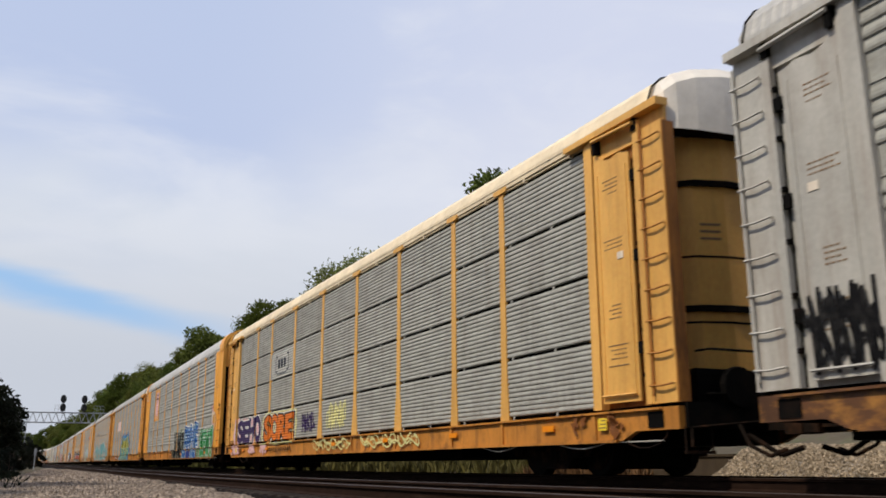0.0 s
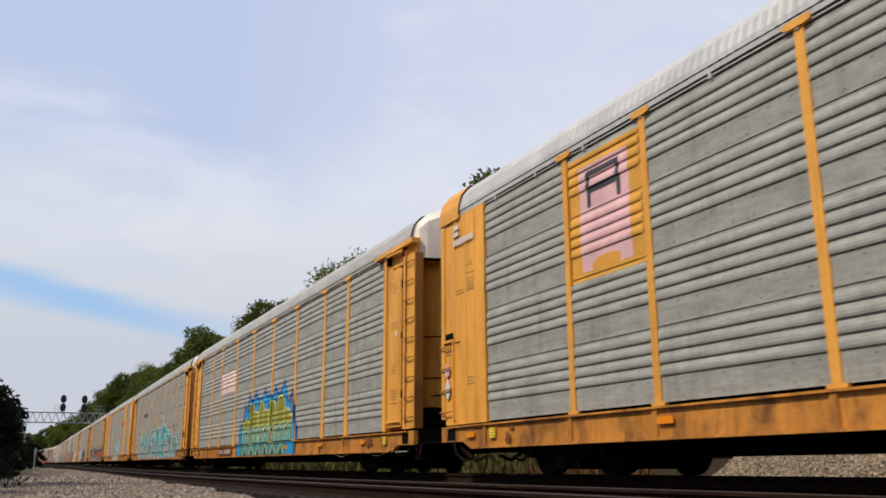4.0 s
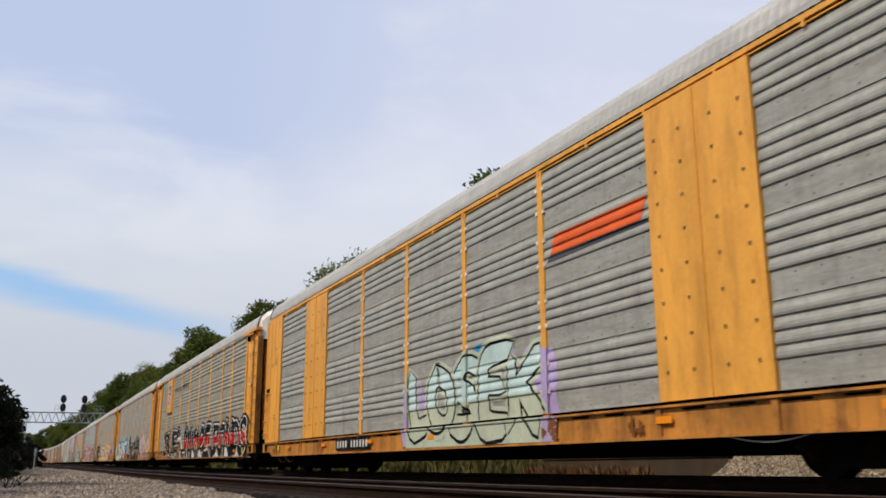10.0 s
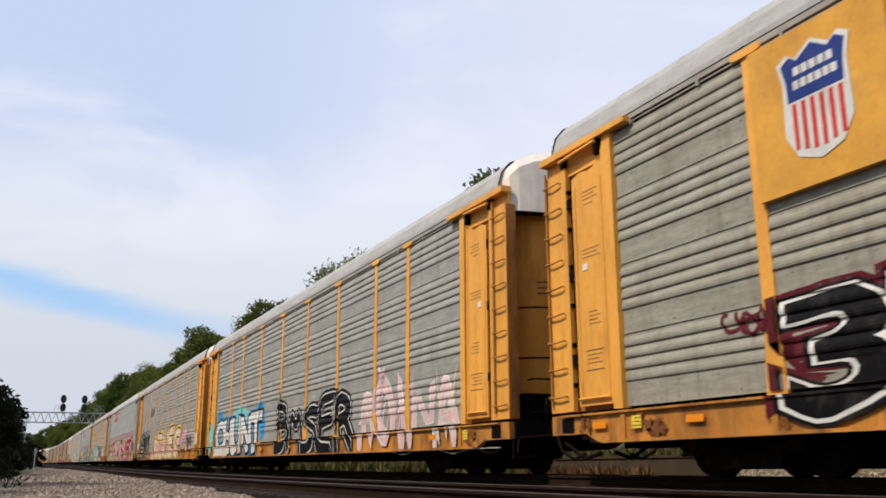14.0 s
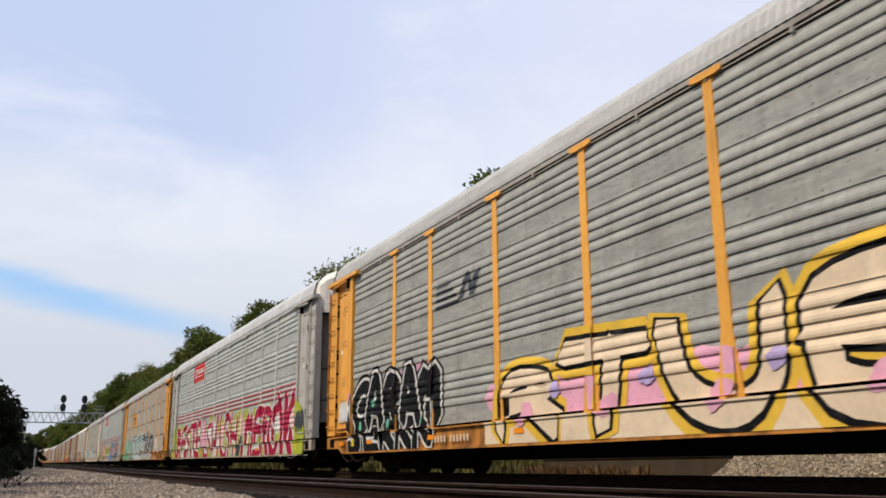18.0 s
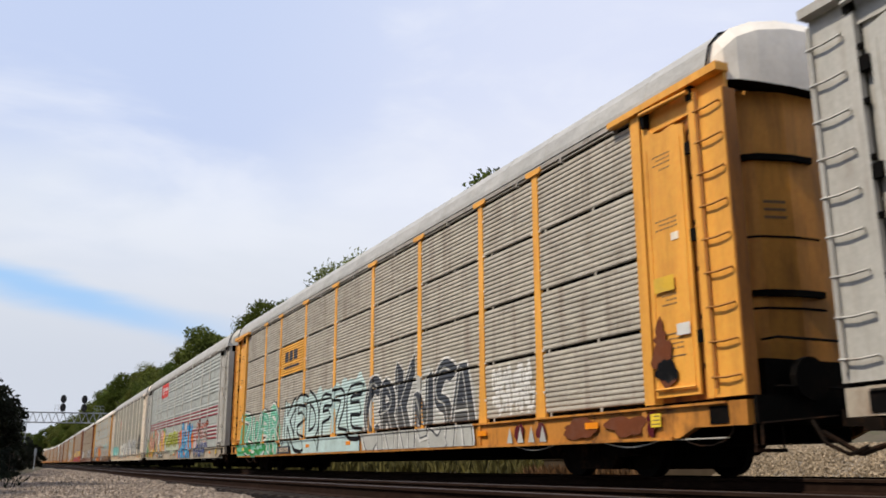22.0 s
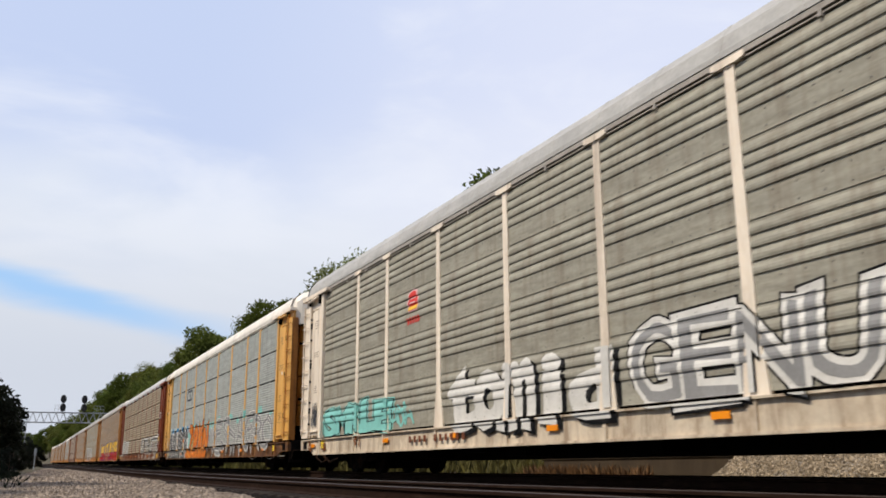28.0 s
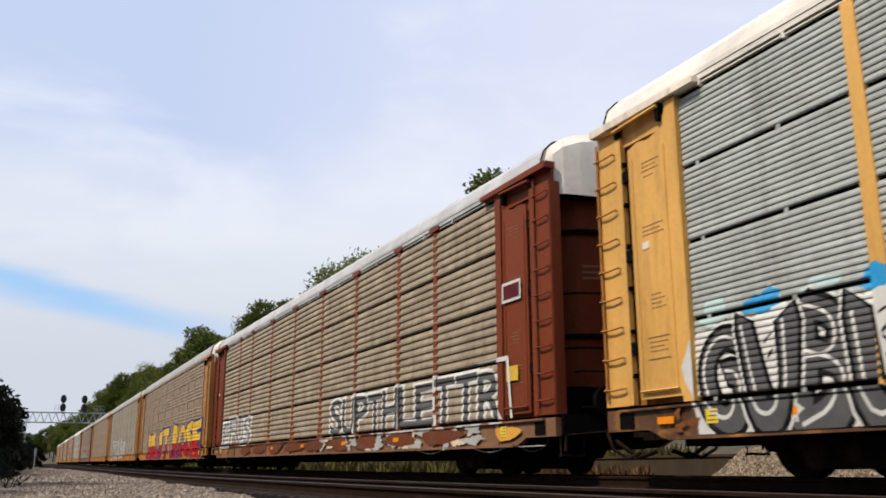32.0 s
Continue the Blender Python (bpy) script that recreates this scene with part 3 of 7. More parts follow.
def signal_bridge():
    y, b0 = 140.0, 0
    top = new("signal_bridge")
    top.matrix_basis = pose(0, y, -0.2)
    tagged(top, "grey lattice steel signal bridge spanning both tracks", "signal bridge")
    for x in (0.4, 15.5):
        b = Build()
        for dx in (-0.35, 0.35):
            for dy in (-0.35, 0.35):
                b.rod((x + dx, dy, 0), (x + dx, dy, 8.6), 0.06, 6)
        for k in range(10):
            z = 0.85 * k
            b.rod((x - 0.35, -0.35, z), (x + 0.35, -0.35, z + 0.85), 0.035, 5)
            b.rod((x - 0.35, 0.35, z), (x + 0.35, 0.35, z + 0.85), 0.035, 5)
            b.rod((x - 0.35, -0.35, z + 0.85), (x + 0.35, -0.35, z + 0.85), 0.035, 5)
        part("mast", b.mesh("mast", GALV_STEEL), top)
    b = Build()
    for z in (7.1, 8.5):
        for dy in (-0.4, 0.4):
            b.rod((0.0, dy, z), (15.85, dy, z), 0.07, 6)
    for k in range(16):
        x = 0.0 + k * 0.99
        for dy in (-0.4, 0.4):
            b.rod((x, dy, 7.1), (x + 0.5, dy, 8.5), 0.04, 5)
            b.rod((x + 0.5, dy, 8.5), (x + 1.0, dy, 7.1), 0.04, 5)
    part("truss", b.mesh("truss", GALV_STEEL), top)
    b = Build()
    for x in (4.2, 9.4):
        for k in range(4):
            b.rod((x + k * 0.45, -0.45, 8.5), (x + k * 0.45, -0.45, 9.5), 0.02, 5)
        b.rod((x, -0.45, 9.5), (x + 1.4, -0.45, 9.5), 0.025, 5)
        b.rod((x, -0.45, 9.0), (x + 1.4, -0.45, 9.0), 0.02, 5)
    part("handrail", b.mesh("handrail", GALV_STEEL), top)
    for x in (5.25, 8.05):
        for z in (9.1, 10.3):
            b = Build()
            disc = [(x + 0.40 * math.cos(a), z + 0.1 + 0.58 * math.sin(a)) for a in [i * math.tau / 20 for i in range(20)]]
            b.run(disc, -0.62, -0.58)
            for dz in (-0.28, 0.1, 0.48):
                b.rod((x, -0.95, z + dz), (x, -0.60, z + dz), 0.15, 10)
            b.box(x - 0.24, x + 0.24, -0.58, -0.25, z - 0.4, z + 0.6)
            part("signal_head", b.mesh("signal_head", SIGNAL_BLACK), top, "black signal head with an oval backing plate")
        b = Build()
        b.rod((x, -0.42, 8.3), (x, -0.42, 10.9), 0.06, 8)
        part("signal_post", b.mesh("signal_post", GALV_STEEL), top)
    b = Build()
    b.rod((2.1, 130, -0.3), (2.1, 130, 3.2), 0.07, 8)
    b.box(1.95, 2.25, 129.9, 130.1, 2.2, 3.0)
    tagged(new("trackside_post", b.mesh("trackside_post", GALV_STEEL)), "thin grey trackside post with a box", "post")


signal_bridge()

# ---- the train: covered car carriers ----
PITCH, HALF, PANEL_HALF = 28.8, 13.72, 11.89
SHEET_0, SHEET_1, SILL_0 = 0.94, 4.90, 0.485
BAYS = [2.74, 2.0] + [2.86] * 5 + [2.0, 2.74]
EDGES = [-PANEL_HALF]
for w in BAYS:
    EDGES.append(EDGES[-1] + w)
ROW = (SHEET_1 - SHEET_0) / 4
FACE, SKIN, POST = -1.50, -1.425, -1.454          # post fronts and sheet plane, on the side that faces the camera


def ridges(style):
    """Sheet profile over one row: height in the row and depth outwards."""
    p = []
    if style in ("fine", "coarse"):
        n = 12 if style == "fine" else 6
        pitch = (ROW - 0.05) / n
        for k in range(n):
            z = 0.02 + k * pitch
            p += [(z, 0.0), (z + pitch * 0.17, 0.165 / n), (z + pitch * 0.45, 0.19 / n), (z + pitch * 0.97, 0.0)]
        p += [(ROW - 0.03, 0.0)]
    else:
        p += [(0.0, 0.012), (0.012, 0.012), (0.014, 0.0), (0.335, 0.0)]
        for k in range(4):
            z = 0.34 + k * 0.158
            p += [(z, 0.0), (z + 0.007, 0.019), (z + 0.036, 0.025), (z + 0.076, 0.021), (z + 0.136, 0.0)]
        p += [(ROW, 0.0)]
    return p


PROFILE = {s: ridges(s) for s in ("fine", "coarse", "grouped")}


SHARED = {}


def shared(key, make):
    if key not in SHARED:
        SHARED[key] = make()
    return SHARED[key]


BOLT = paint("dull_bolt_head", (0.20, 0.19, 0.175), rough=0.7)


def sheet(style, w, rows, mats, red=()):
    """One corrugated side sheet of width w, over one row or all four, its origin at the foot of its middle."""
    v, f, mi = [], [], []
    for r in range(rows):
        p, n0 = PROFILE[style], len(v)
        for h, d in p:
            v += [(-d, -w / 2, h + r * ROW), (-d, w / 2, h + r * ROW)]
        for i in range(len(p) - 1):
            f.append((n0 + 2 * i, n0 + 2 * i + 2, n0 + 2 * i + 3, n0 + 2 * i + 1))
            mi.append(1 if red and p[i][0] < red and p[i + 1][1] > 0.015 else 0)
        n1 = len(v)
        h0, h1 = p[0][0] + r * ROW, p[-1][0] + r * ROW
        v += [(0.02, -w / 2, h0), (0.02, w / 2, h0), (0.02, w / 2, h1), (0.02, -w / 2, h1)]
        f += [(n1, n1 + 3, n1 + 2, n1 + 1), (n1, n1 + 1, n0 + 1, n0), (n1 + 2, n1 + 3, n1 - 2, n1 - 1)]
        mi += [0, 0, 0]
        if style == "fine":
            for k in range(max(1, round(w / 1.7))):
                y, n2 = -w / 2 + w * (k + 0.8) / max(1, round(w / 1.7)), len(v)
                z = r * ROW
                v += [(-0.006, y - 0.03, z - 0.04), (-0.006, y + 0.03, z - 0.04), (-0.006, y + 0.03, z + 0.03), (-0.006, y - 0.03, z + 0.03)]
                f += [(n2, n2 + 3, n2 + 2, n2 + 1)]
                mi += [0]
        if style == "grouped":
            for k in range(int(w / 0.36)):
                for h in (0.06, 0.27):
                    y, n2 = -w / 2 + 0.2 + 0.36 * k, len(v)
                    z = h + r * ROW
                    v += [(-0.008, y - 0.008, z), (-0.008, y + 0.008, z), (-0.008, y + 0.008, z + 0.016), (-0.008, y - 0.008, z + 0.016), (0, y - 0.011, z - 0.004), (0, y + 0.011, z - 0.004), (0, y + 0.011, z + 0.020), (0, y - 0.011, z + 0.020)]
                    f += [(n2, n2 + 1, n2 + 2, n2 + 3), (n2, n2 + 4, n2 + 5, n2 + 1), (n2 + 1, n2 + 5, n2 + 6, n2 + 2), (n2 + 2, n2 + 6, n2 + 7, n2 + 3), (n2 + 3, n2 + 7, n2 + 4, n2)]
                    mi += [2] * 5
    return raw("sheet", v, f, mats, mi)


def post_mesh(mat, kind, flared, capless):
    """A side post: kind is plain (no cap, white clips beside it), straight, clipped (flared, with clips) or flared."""
    b = Build()

    def clips(w, zs, size):
        for z in zs:
            for y in (-w, w):
                b.box(SKIN - 0.034, SKIN + 0.03, y - size, y + size, z, z + size * 1.7, 1)
    if kind == "plain":
        b.box(POST, SKIN + 0.03, -0.08, 0.08, SHEET_0 - 0.055, SHEET_1 + 0.06)
        clips(0.105, (1.25, 1.7, 2.3, 2.7, 3.3, 3.7, 4.2, 4.6), 0.035)
        return b.mesh("post", [mat, WHITE])
    z0, z1 = SHEET_0 - 0.055, SHEET_1 + 0.02
    foot, cap = (0.21, 0.29) if flared else (0.15, 0.24)
    if kind == "straight":
        b.box(POST, SKIN + 0.03, -0.07, 0.07, z0, z1)
        for y in (-0.10, 0.10):
            b.box(SKIN - 0.03, SKIN + 0.03, y - 0.035, y + 0.035, z0, z0 + 0.06)
        cap = 0.20
    else:
        b.slab([(-foot, z0), (foot, z0), (foot * 0.72 + 0.028, z0 + 0.30), (0.100, z0 + 0.80), (0.085, z1), (-0.085, z1), (-0.100, z0 + 0.80), (-foot * 0.72 - 0.028, z0 + 0.30)], POST, SKIN + 0.03)
    if kind == "clipped":
        clips(0.125, [SHEET_0 + 0.33 * q for q in range(1, 12, 2)], 0.020)
    if not capless:
        # a cap with bevelled corners, hung over the eave rail
        b.slab([(-cap, z1 + 0.02), (-cap * 0.55, z1), (cap * 0.55, z1), (cap, z1 + 0.02), (cap, z1 + 0.095), (-cap, z1 + 0.095)], POST - 0.03, SKIN + 0.03)
    return b.mesh("post", [mat, WHITE])


def roof_mesh(mat, ribbed, up):
    half = [(1.48, 5.04), (1.475, 5.10), (1.41, 5.27), (1.24, 5.42), (0.9, 5.53), (0.45, 5.60)]
    half = [(x, 5.0 + (z - 5.0) * up) for x, z in half]
    prof = [(-x, z) for x, z in half] + [(0, 5.0 + 0.62 * up)] + half[::-1]
    b, n = Build(), len(prof)
    ys = []
    if ribbed:
        k = -HALF + 0.25
        while k < HALF - 0.35:
            ys += [(k, 0.0), (k + 0.055, 0.0), (k + 0.09, 0.007), (k + 0.12, 0.007), (k + 0.155, 0.0)]
            k += 0.16
        ys.append((HALF - 0.25, 0.0))
    else:
        k = -HALF + 0.25
        while k < HALF - 1.0:
            ys += [(k, 0.0), (k + 1.26, 0.0), (k + 1.265, 0.006), (k + 1.33, 0.006)]
            k += 1.335
        ys.append((HALF - 0.25, 0.0))
    v = []
    for y, d in ys:
        for x, z in prof:
            s = 1 + d / 1.5
            v.append((x * s, y, z + d * (z - 4.9) / 0.7))
    f = [(j * n + i, (j + 1) * n + i, (j + 1) * n + i + 1, j * n + i + 1) for j in range(len(ys) - 1) for i in range(n - 1)]
    f += [tuple(range(n)), tuple(range(len(v) - 1, len(v) - n - 1, -1))]
    b.add(v, f)
    # dark hoop on both rims
    for y in (-HALF + 0.24, HALF - 0.24):
        for (x0, z0), (x1, z1) in zip(prof, prof[1:]):
            b.rod((x0 * 1.006, y, z0 + 0.006), (x1 * 1.006, y, z1 + 0.006), 0.014, 5, 1)
    return b.mesh("roof", [mat, BLACK])


ROOF_HALF = [(1.48, 5.00), (1.475, 5.10), (1.41, 5.27), (1.24, 5.42), (0.9, 5.53), (0.45, 5.60), (0.0, 5.62)]


def roof_at(x, up):
    x = abs(x)
    for (x1, z1), (x0, z0) in zip(ROOF_HALF, ROOF_HALF[1:]):
        if x0 <= x <= x1:
            z = z0 + (z1 - z0) * (x - x0) / (x1 - x0)
            return 5.0 + (z - 5.0) * up
    return 5.0


def end_mesh(mat, top, split, up=1.34):
    """The curved clamshell doors that close an end, facing -y; they stand back from the side panels."""
    b = Build()
    arc = [(-1.15, 0.34), (-1.11, 0.08), (-0.84, -0.18), (-0.4, -0.31), (0, -0.32), (0.4, -0.31), (0.84, -0.18), (1.11, 0.08), (1.15, 0.34)]
    n = len(arc)
    low = min(split, 4.95)
    b.add([(x, y + 0.40, z) for z in (1.38, low + 0.02) for x, y in arc], [(i, i + 1, i + 1 + n, i + n) for i in range(n - 1)])
    # the cap over the leaves stands out to the roof's rim
    cap = [(-1.42, 0.24), (-1.36, 0.06), (-1.2, -0.02), (-0.9, -0.08), (-0.45, -0.12), (0, -0.13), (0.45, -0.12), (0.9, -0.08), (1.2, -0.02), (1.36, 0.06), (1.42, 0.24)]
    m = len(cap)
    v = [(x, y, low) for x, y in cap] + [(x, y, roof_at(x, up) - 0.16) for x, y in cap] + [(x * 0.985, y + 0.13, roof_at(x, up) + 0.015) for x, y in cap]
    b.add(v, [(i + m * r, i + 1 + m * r, i + 1 + m + m * r, i + m + m * r) for r in (0, 1) for i in range(m - 1)], 1)
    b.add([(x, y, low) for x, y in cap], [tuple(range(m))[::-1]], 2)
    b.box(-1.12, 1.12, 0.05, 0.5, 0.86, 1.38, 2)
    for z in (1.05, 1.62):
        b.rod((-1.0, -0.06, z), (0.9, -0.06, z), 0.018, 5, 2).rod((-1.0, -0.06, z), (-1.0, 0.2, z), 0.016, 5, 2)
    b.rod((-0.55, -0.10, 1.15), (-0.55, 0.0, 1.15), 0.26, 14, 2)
    # recess side walls, its shade painted black; seams between the leaves, lines of stencil
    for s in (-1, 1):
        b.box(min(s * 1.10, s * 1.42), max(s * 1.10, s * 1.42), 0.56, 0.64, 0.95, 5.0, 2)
    for (x0, y0), (x1, y1) in zip(arc[1:4], arc[2:5]):
        for z in (2.0, 2.9):
            if x0 < -0.3:
                b.add([(x0, y0 + 0.394, z), (x1, y1 + 0.394, z), (x1, y1 + 0.394, z + 0.03), (x0, y0 + 0.394, z + 0.03)], [(0, 1, 2, 3)], 2)
    for q in range(3):
        z, (x0, y0), (x1, y1) = 3.35 - 0.1 * q, arc[2], arc[3]
        b.add([(x0 + (x1 - x0) * u, y0 + (y1 - y0) * u + 0.394, z + h) for u, h in ((0.15, 0), (0.8, 0), (0.8, 0.035), (0.15, 0.035))], [(0, 1, 2, 3)], 3)
    return b.mesh("end_door", [mat, top, BLACK, STENCIL])


def hood_mesh(mat, up):
    """A painted arch over the end of the roof, with a deep front rim and vertical hinge bars."""
    half = [(1.49, 4.90), (1.492, 5.04), (1.487, 5.10), (1.42, 5.27), (1.25, 5.42), (0.9, 5.53), (0.45, 5.60)]
    half = [(x * 1.02, 5.0 + (z - 5.0) * up + 0.035) for x, z in half]
    prof = [(-x, z) for x, z in half] + [(0, 5.035 + 0.62 * up)] + half[::-1]
    n, b = len(prof), Build()
    v = [(x, y, z) for y in (0.0, 0.85) for x, z in prof] + [(x * 0.93, 0.0, z - 0.10) for x, z in prof]
    b.add(v, [(i, i + 1, i + 1 + n, i + n) for i in range(n - 1)] + [(i + 1, i, i + 2 * n, i + 1 + 2 * n) for i in range(n - 1)])
    for x in (-0.95, -0.62, 0.62, 0.95):
        b.rod((x, 0.10, 1.1), (x, 0.10, 5.3), 0.035, 6, 1)
        for z in (1.5, 2.4, 3.3, 4.2):
            b.box(x - 0.07, x + 0.07, 0.05, 0.12, z, z + 0.09, 2)
    return b.mesh("roof_hood", [mat, GRIMY, BLACK])


def door_bar():
    """A dark bent bar across one leaf of an end door."""
    arc, v, f = [(-1.11, 0.47), (-0.84, 0.21), (-0.4, 0.08), (-0.05, 0.07)], [], []
    for x, y in arc:
        v += [(x, y - 0.05, -0.04), (x, y - 0.05, 0.04), (x, y + 0.02, 0.04), (x, y + 0.02, -0.04)]
    for k in range(3):
        f += [(4 * k + i, 4 * k + (i + 1) % 4, 4 * k + 4 + (i + 1) % 4, 4 * k + 4 + i) for i in range(4)]
    f += [(0, 3, 2, 1), (12, 13, 14, 15)]
    return raw("door_bar", v, f, BLACK)


def ladder_rung():
    b = Build()
    b.rod((0.01, -0.20, 0.01), (-0.055, -0.22, 0.01), 0.011, 5).rod((-0.055, -0.235, 0.012), (-0.062, 0.0, -0.004), 0.014, 5).rod((-0.062, 0.0, -0.004), (-0.055, 0.235, 0.012), 0.014, 5).rod((-0.055, 0.22, 0.01), (0.01, 0.20, 0.01), 0.011, 5)
    return b.mesh("rung", SHARED["rung_mat"])


def ladder_stile():
    b = Build()
    b.rod((-0.035, 0, 0), (-0.035, 0, 3.75), 0.020, 5)
    for q in range(9):
        b.box(-0.05, 0.02, -0.02, 0.02, 0.12 + q * 0.42, 0.17 + q * 0.42)
    return b.mesh("ladder_stile", SHARED["rung_mat"])


def side_frame():
    b = Build()
    b.slab([(-1.25, 0.44), (-1.1, 0.30), (-0.66, 0.28), (-0.50, 0.11), (0.50, 0.11), (0.66, 0.28), (1.1, 0.30), (1.25, 0.44), (1.12, 0.60), (0.55, 0.66), (0.35, 0.74), (-0.35, 0.74), (-0.55, 0.66), (-1.12, 0.60)], -1.13, -0.98)
    for y in (-0.89, 0.89):
        b.rod((-1.20, y, 0.42), (-0.95, y, 0.42), 0.13, 10)
    for y in (-0.2, -0.07, 0.07, 0.2):
        b.rod((-1.09, y, 0.22), (-1.09, y, 0.62), 0.055, 7)
    return b.mesh("side_frame", IRON)


def wheelset():
    b = Build()
    b.rod((-0.95, 0, 0), (0.95, 0, 0), 0.075, 8, 1)
    for s in (-1, 1):
        b.rod((s * 0.69, 0, 0), (s * 0.82, 0, 0), 0.42, 22)
        b.rod((s * 0.66, 0, 0), (s * 0.69, 0, 0), 0.445, 22)
        b.rod((s * 0.80, 0, 0), (s * 0.835, 0, 0), 0.33, 16, 1)
        for k in range(5):
            a = k * math.tau / 5
            b.rod((s * 0.825, 0.2 * math.cos(a), 0.2 * math.sin(a)), (s * 0.845, 0.2 * math.cos(a), 0.2 * math.sin(a)), 0.035, 6)
    return b.mesh("wheelset", [WHEEL, IRON])


WHEELS = []      # (wheelset, local place, car number)


def autorack(j, spec):
    """One covered car carrier, its origin on the rail head below its middle."""
    frame_mat, sheet_mat, roof_mat, style = spec["frame"], spec["sheet"], spec["roof"], spec["style"]
    post_kind = spec.get("posts", "flared")
    plain_posts = post_kind in ("plain", "straight")
    key = frame_mat.name
    detail = j <= 16
    car = new("autorack_car")
    tagged(car, spec["label"], "railway car", group="cars of the train")
    SHARED["rung_mat"] = LADDER_BROWN if frame_mat in (YELLOW, YELLOW_PALE, YELLOW_DISTANT) else frame_mat
    grid = "grouped" if style == "doored" else style
    # sides: sheets between posts
    for side in (-1, 1):
        flip = pose(0, 0, 0) if side < 0 else pose(0, 0, 0, 0, 0, 180)
        # black sheet behind the panels shows as dark joints between them
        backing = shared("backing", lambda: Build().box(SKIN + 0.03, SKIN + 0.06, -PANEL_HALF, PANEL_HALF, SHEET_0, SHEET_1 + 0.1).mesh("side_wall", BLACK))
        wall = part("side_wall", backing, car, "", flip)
        for k, w in enumerate(BAYS):
            y = (EDGES[k] + EDGES[k + 1]) / 2
            if style == "doored" and k in (1, 7):
                me = shared(("flat", key, w), lambda: Build().box(FACE + 0.02, SKIN + 0.02, -w / 2, w / 2, SHEET_0, SHEET_1 + 0.03).box(FACE + 0.005, FACE + 0.02, -0.012, 0.012, SHEET_0, SHEET_1).dots([(y0, 1.3 + 0.45 * q) for y0 in (-0.8, -0.3, 0.3, 0.8) for q in range(8)]).mesh("flat_panel", [frame_mat, STENCIL]))
                part("flat_panel", me, wall, "plain yellow painted panel", pose(0, y, 0))
                continue
            if detail and side < 0:
                for r in range(4):
                    red = spec.get("red") and {0: 9.0, 1: 0.80}.get(r)
                    me = shared((grid, w, sheet_mat.name, red, spec.get("red")), lambda: sheet(grid, w - 0.02, 1, [sheet_mat, spec.get("red") or RED_SHEET, BOLT], red))
                    part("sheet", me, wall, "red-striped corrugated sheet" if red else "", pose(SKIN, y, SHEET_0 + r * ROW))
            else:
                me = shared((grid, w, sheet_mat.name, 4), lambda: sheet(grid, w - 0.02, 4, [sheet_mat, RED_SHEET, BOLT]))
                part("sheet", me, wall, "", pose(SKIN, y, SHEET_0))
        posts = [shared(("post", key, post_kind, f, spec.get("capless")), lambda: post_mesh(frame_mat, post_kind, f, spec.get("capless"))) for f in (False, True)]
        for k, y in enumerate(EDGES[1:-1]):
            if style == "doored" and k in (0, 1, 6, 7):
                continue
            part("post", posts[2 <= k <= 5], wall, "", pose(0, y, 0))
        # ends of the side: wide post, plain panel, ladder plate
        for e in (-1, 1):
            at = pose(0, 0, 0) if e < 0 else Matrix.Diagonal((1, -1, 1, 1))
            short = style == "doored" or plain_posts

            def stencil(b, y, z, n, lines, x=FACE + 0.011):
                for q in range(n):
                    for u in range(lines + (q * 7 + n) % 2):
                        b.box(x, x + 0.004, -HALF + y + 0.075 * u, -HALF + y + 0.05 + 0.075 * u, z - 0.06 * q, z - 0.06 * q + 0.018, 2)

            def ringed(b, y0, y1, z0, z1, x=FACE + 0.010):
                """A thin drawn frame round a block of stencilling."""
                for p in ((y0, y1, z0, z0 + 0.014), (y0, y1, z1 - 0.014, z1)):
                    b.box(x, x + 0.005, -HALF + p[0], -HALF + p[1], p[2], p[3], 2)

            def end_side():
                b = Build()
                if short:
                    b.box(FACE + 0.02, SKIN + 0.05, -HALF + 0.16, -PANEL_HALF, SHEET_0 - 0.02, SHEET_1 + 0.06)
                    # three pressed creases and a seam
                    for y in (0.62, 1.08, 1.46):
                        b.add([(FACE + 0.02, -HALF + y - 0.06, SHEET_0 + 0.05), (FACE - 0.004, -HALF + y, SHEET_0 + 0.05), (FACE + 0.02, -HALF + y + 0.02, SHEET_0 + 0.05), (FACE + 0.02, -HALF + y - 0.06, SHEET_1), (FACE - 0.004, -HALF + y, SHEET_1), (FACE + 0.02, -HALF + y + 0.02, SHEET_1)], [(0, 1, 4, 3), (1, 2, 5, 4), (0, 2, 1), (3, 4, 5)])
                    b.box(FACE + 0.0, SKIN + 0.05, -HALF, -HALF + 0.16, SHEET_0 + 0.1, SHEET_1 + 0.06)
                    b.box(FACE + 0.005, FACE + 0.02, -HALF + 0.16, -HALF + 0.80, 2.46, 2.475, 1)
                    b.box(FACE + 0.008, FACE + 0.02, -HALF + 0.14, -HALF + 0.52, 2.55, 2.68, 1)
                    b.box(FACE - 0.02, FACE + 0.02, -HALF + 0.10, -HALF + 0.56, 2.50, 2.55)
                    b.box(FACE - 0.012, FACE + 0.02, -HALF + 0.50, -HALF + 0.55, SHEET_0 + 0.05, 2.5)
                    stencil(b, 1.12, 3.62, 4, 4, FACE + 0.014)
                    ringed(b, 1.10, 1.44, 3.40, 3.74, FACE + 0.014)
                    stencil(b, 1.16, 3.95, 2, 2, FACE + 0.014)
                    stencil(b, 0.66, 3.45, 2, 4, FACE + 0.014)
                    stencil(b, 0.20, 2.38, 3, 3, FACE + 0.014)
                    stencil(b, 1.12, 1.75, 3, 3, FACE + 0.014)
                    return b
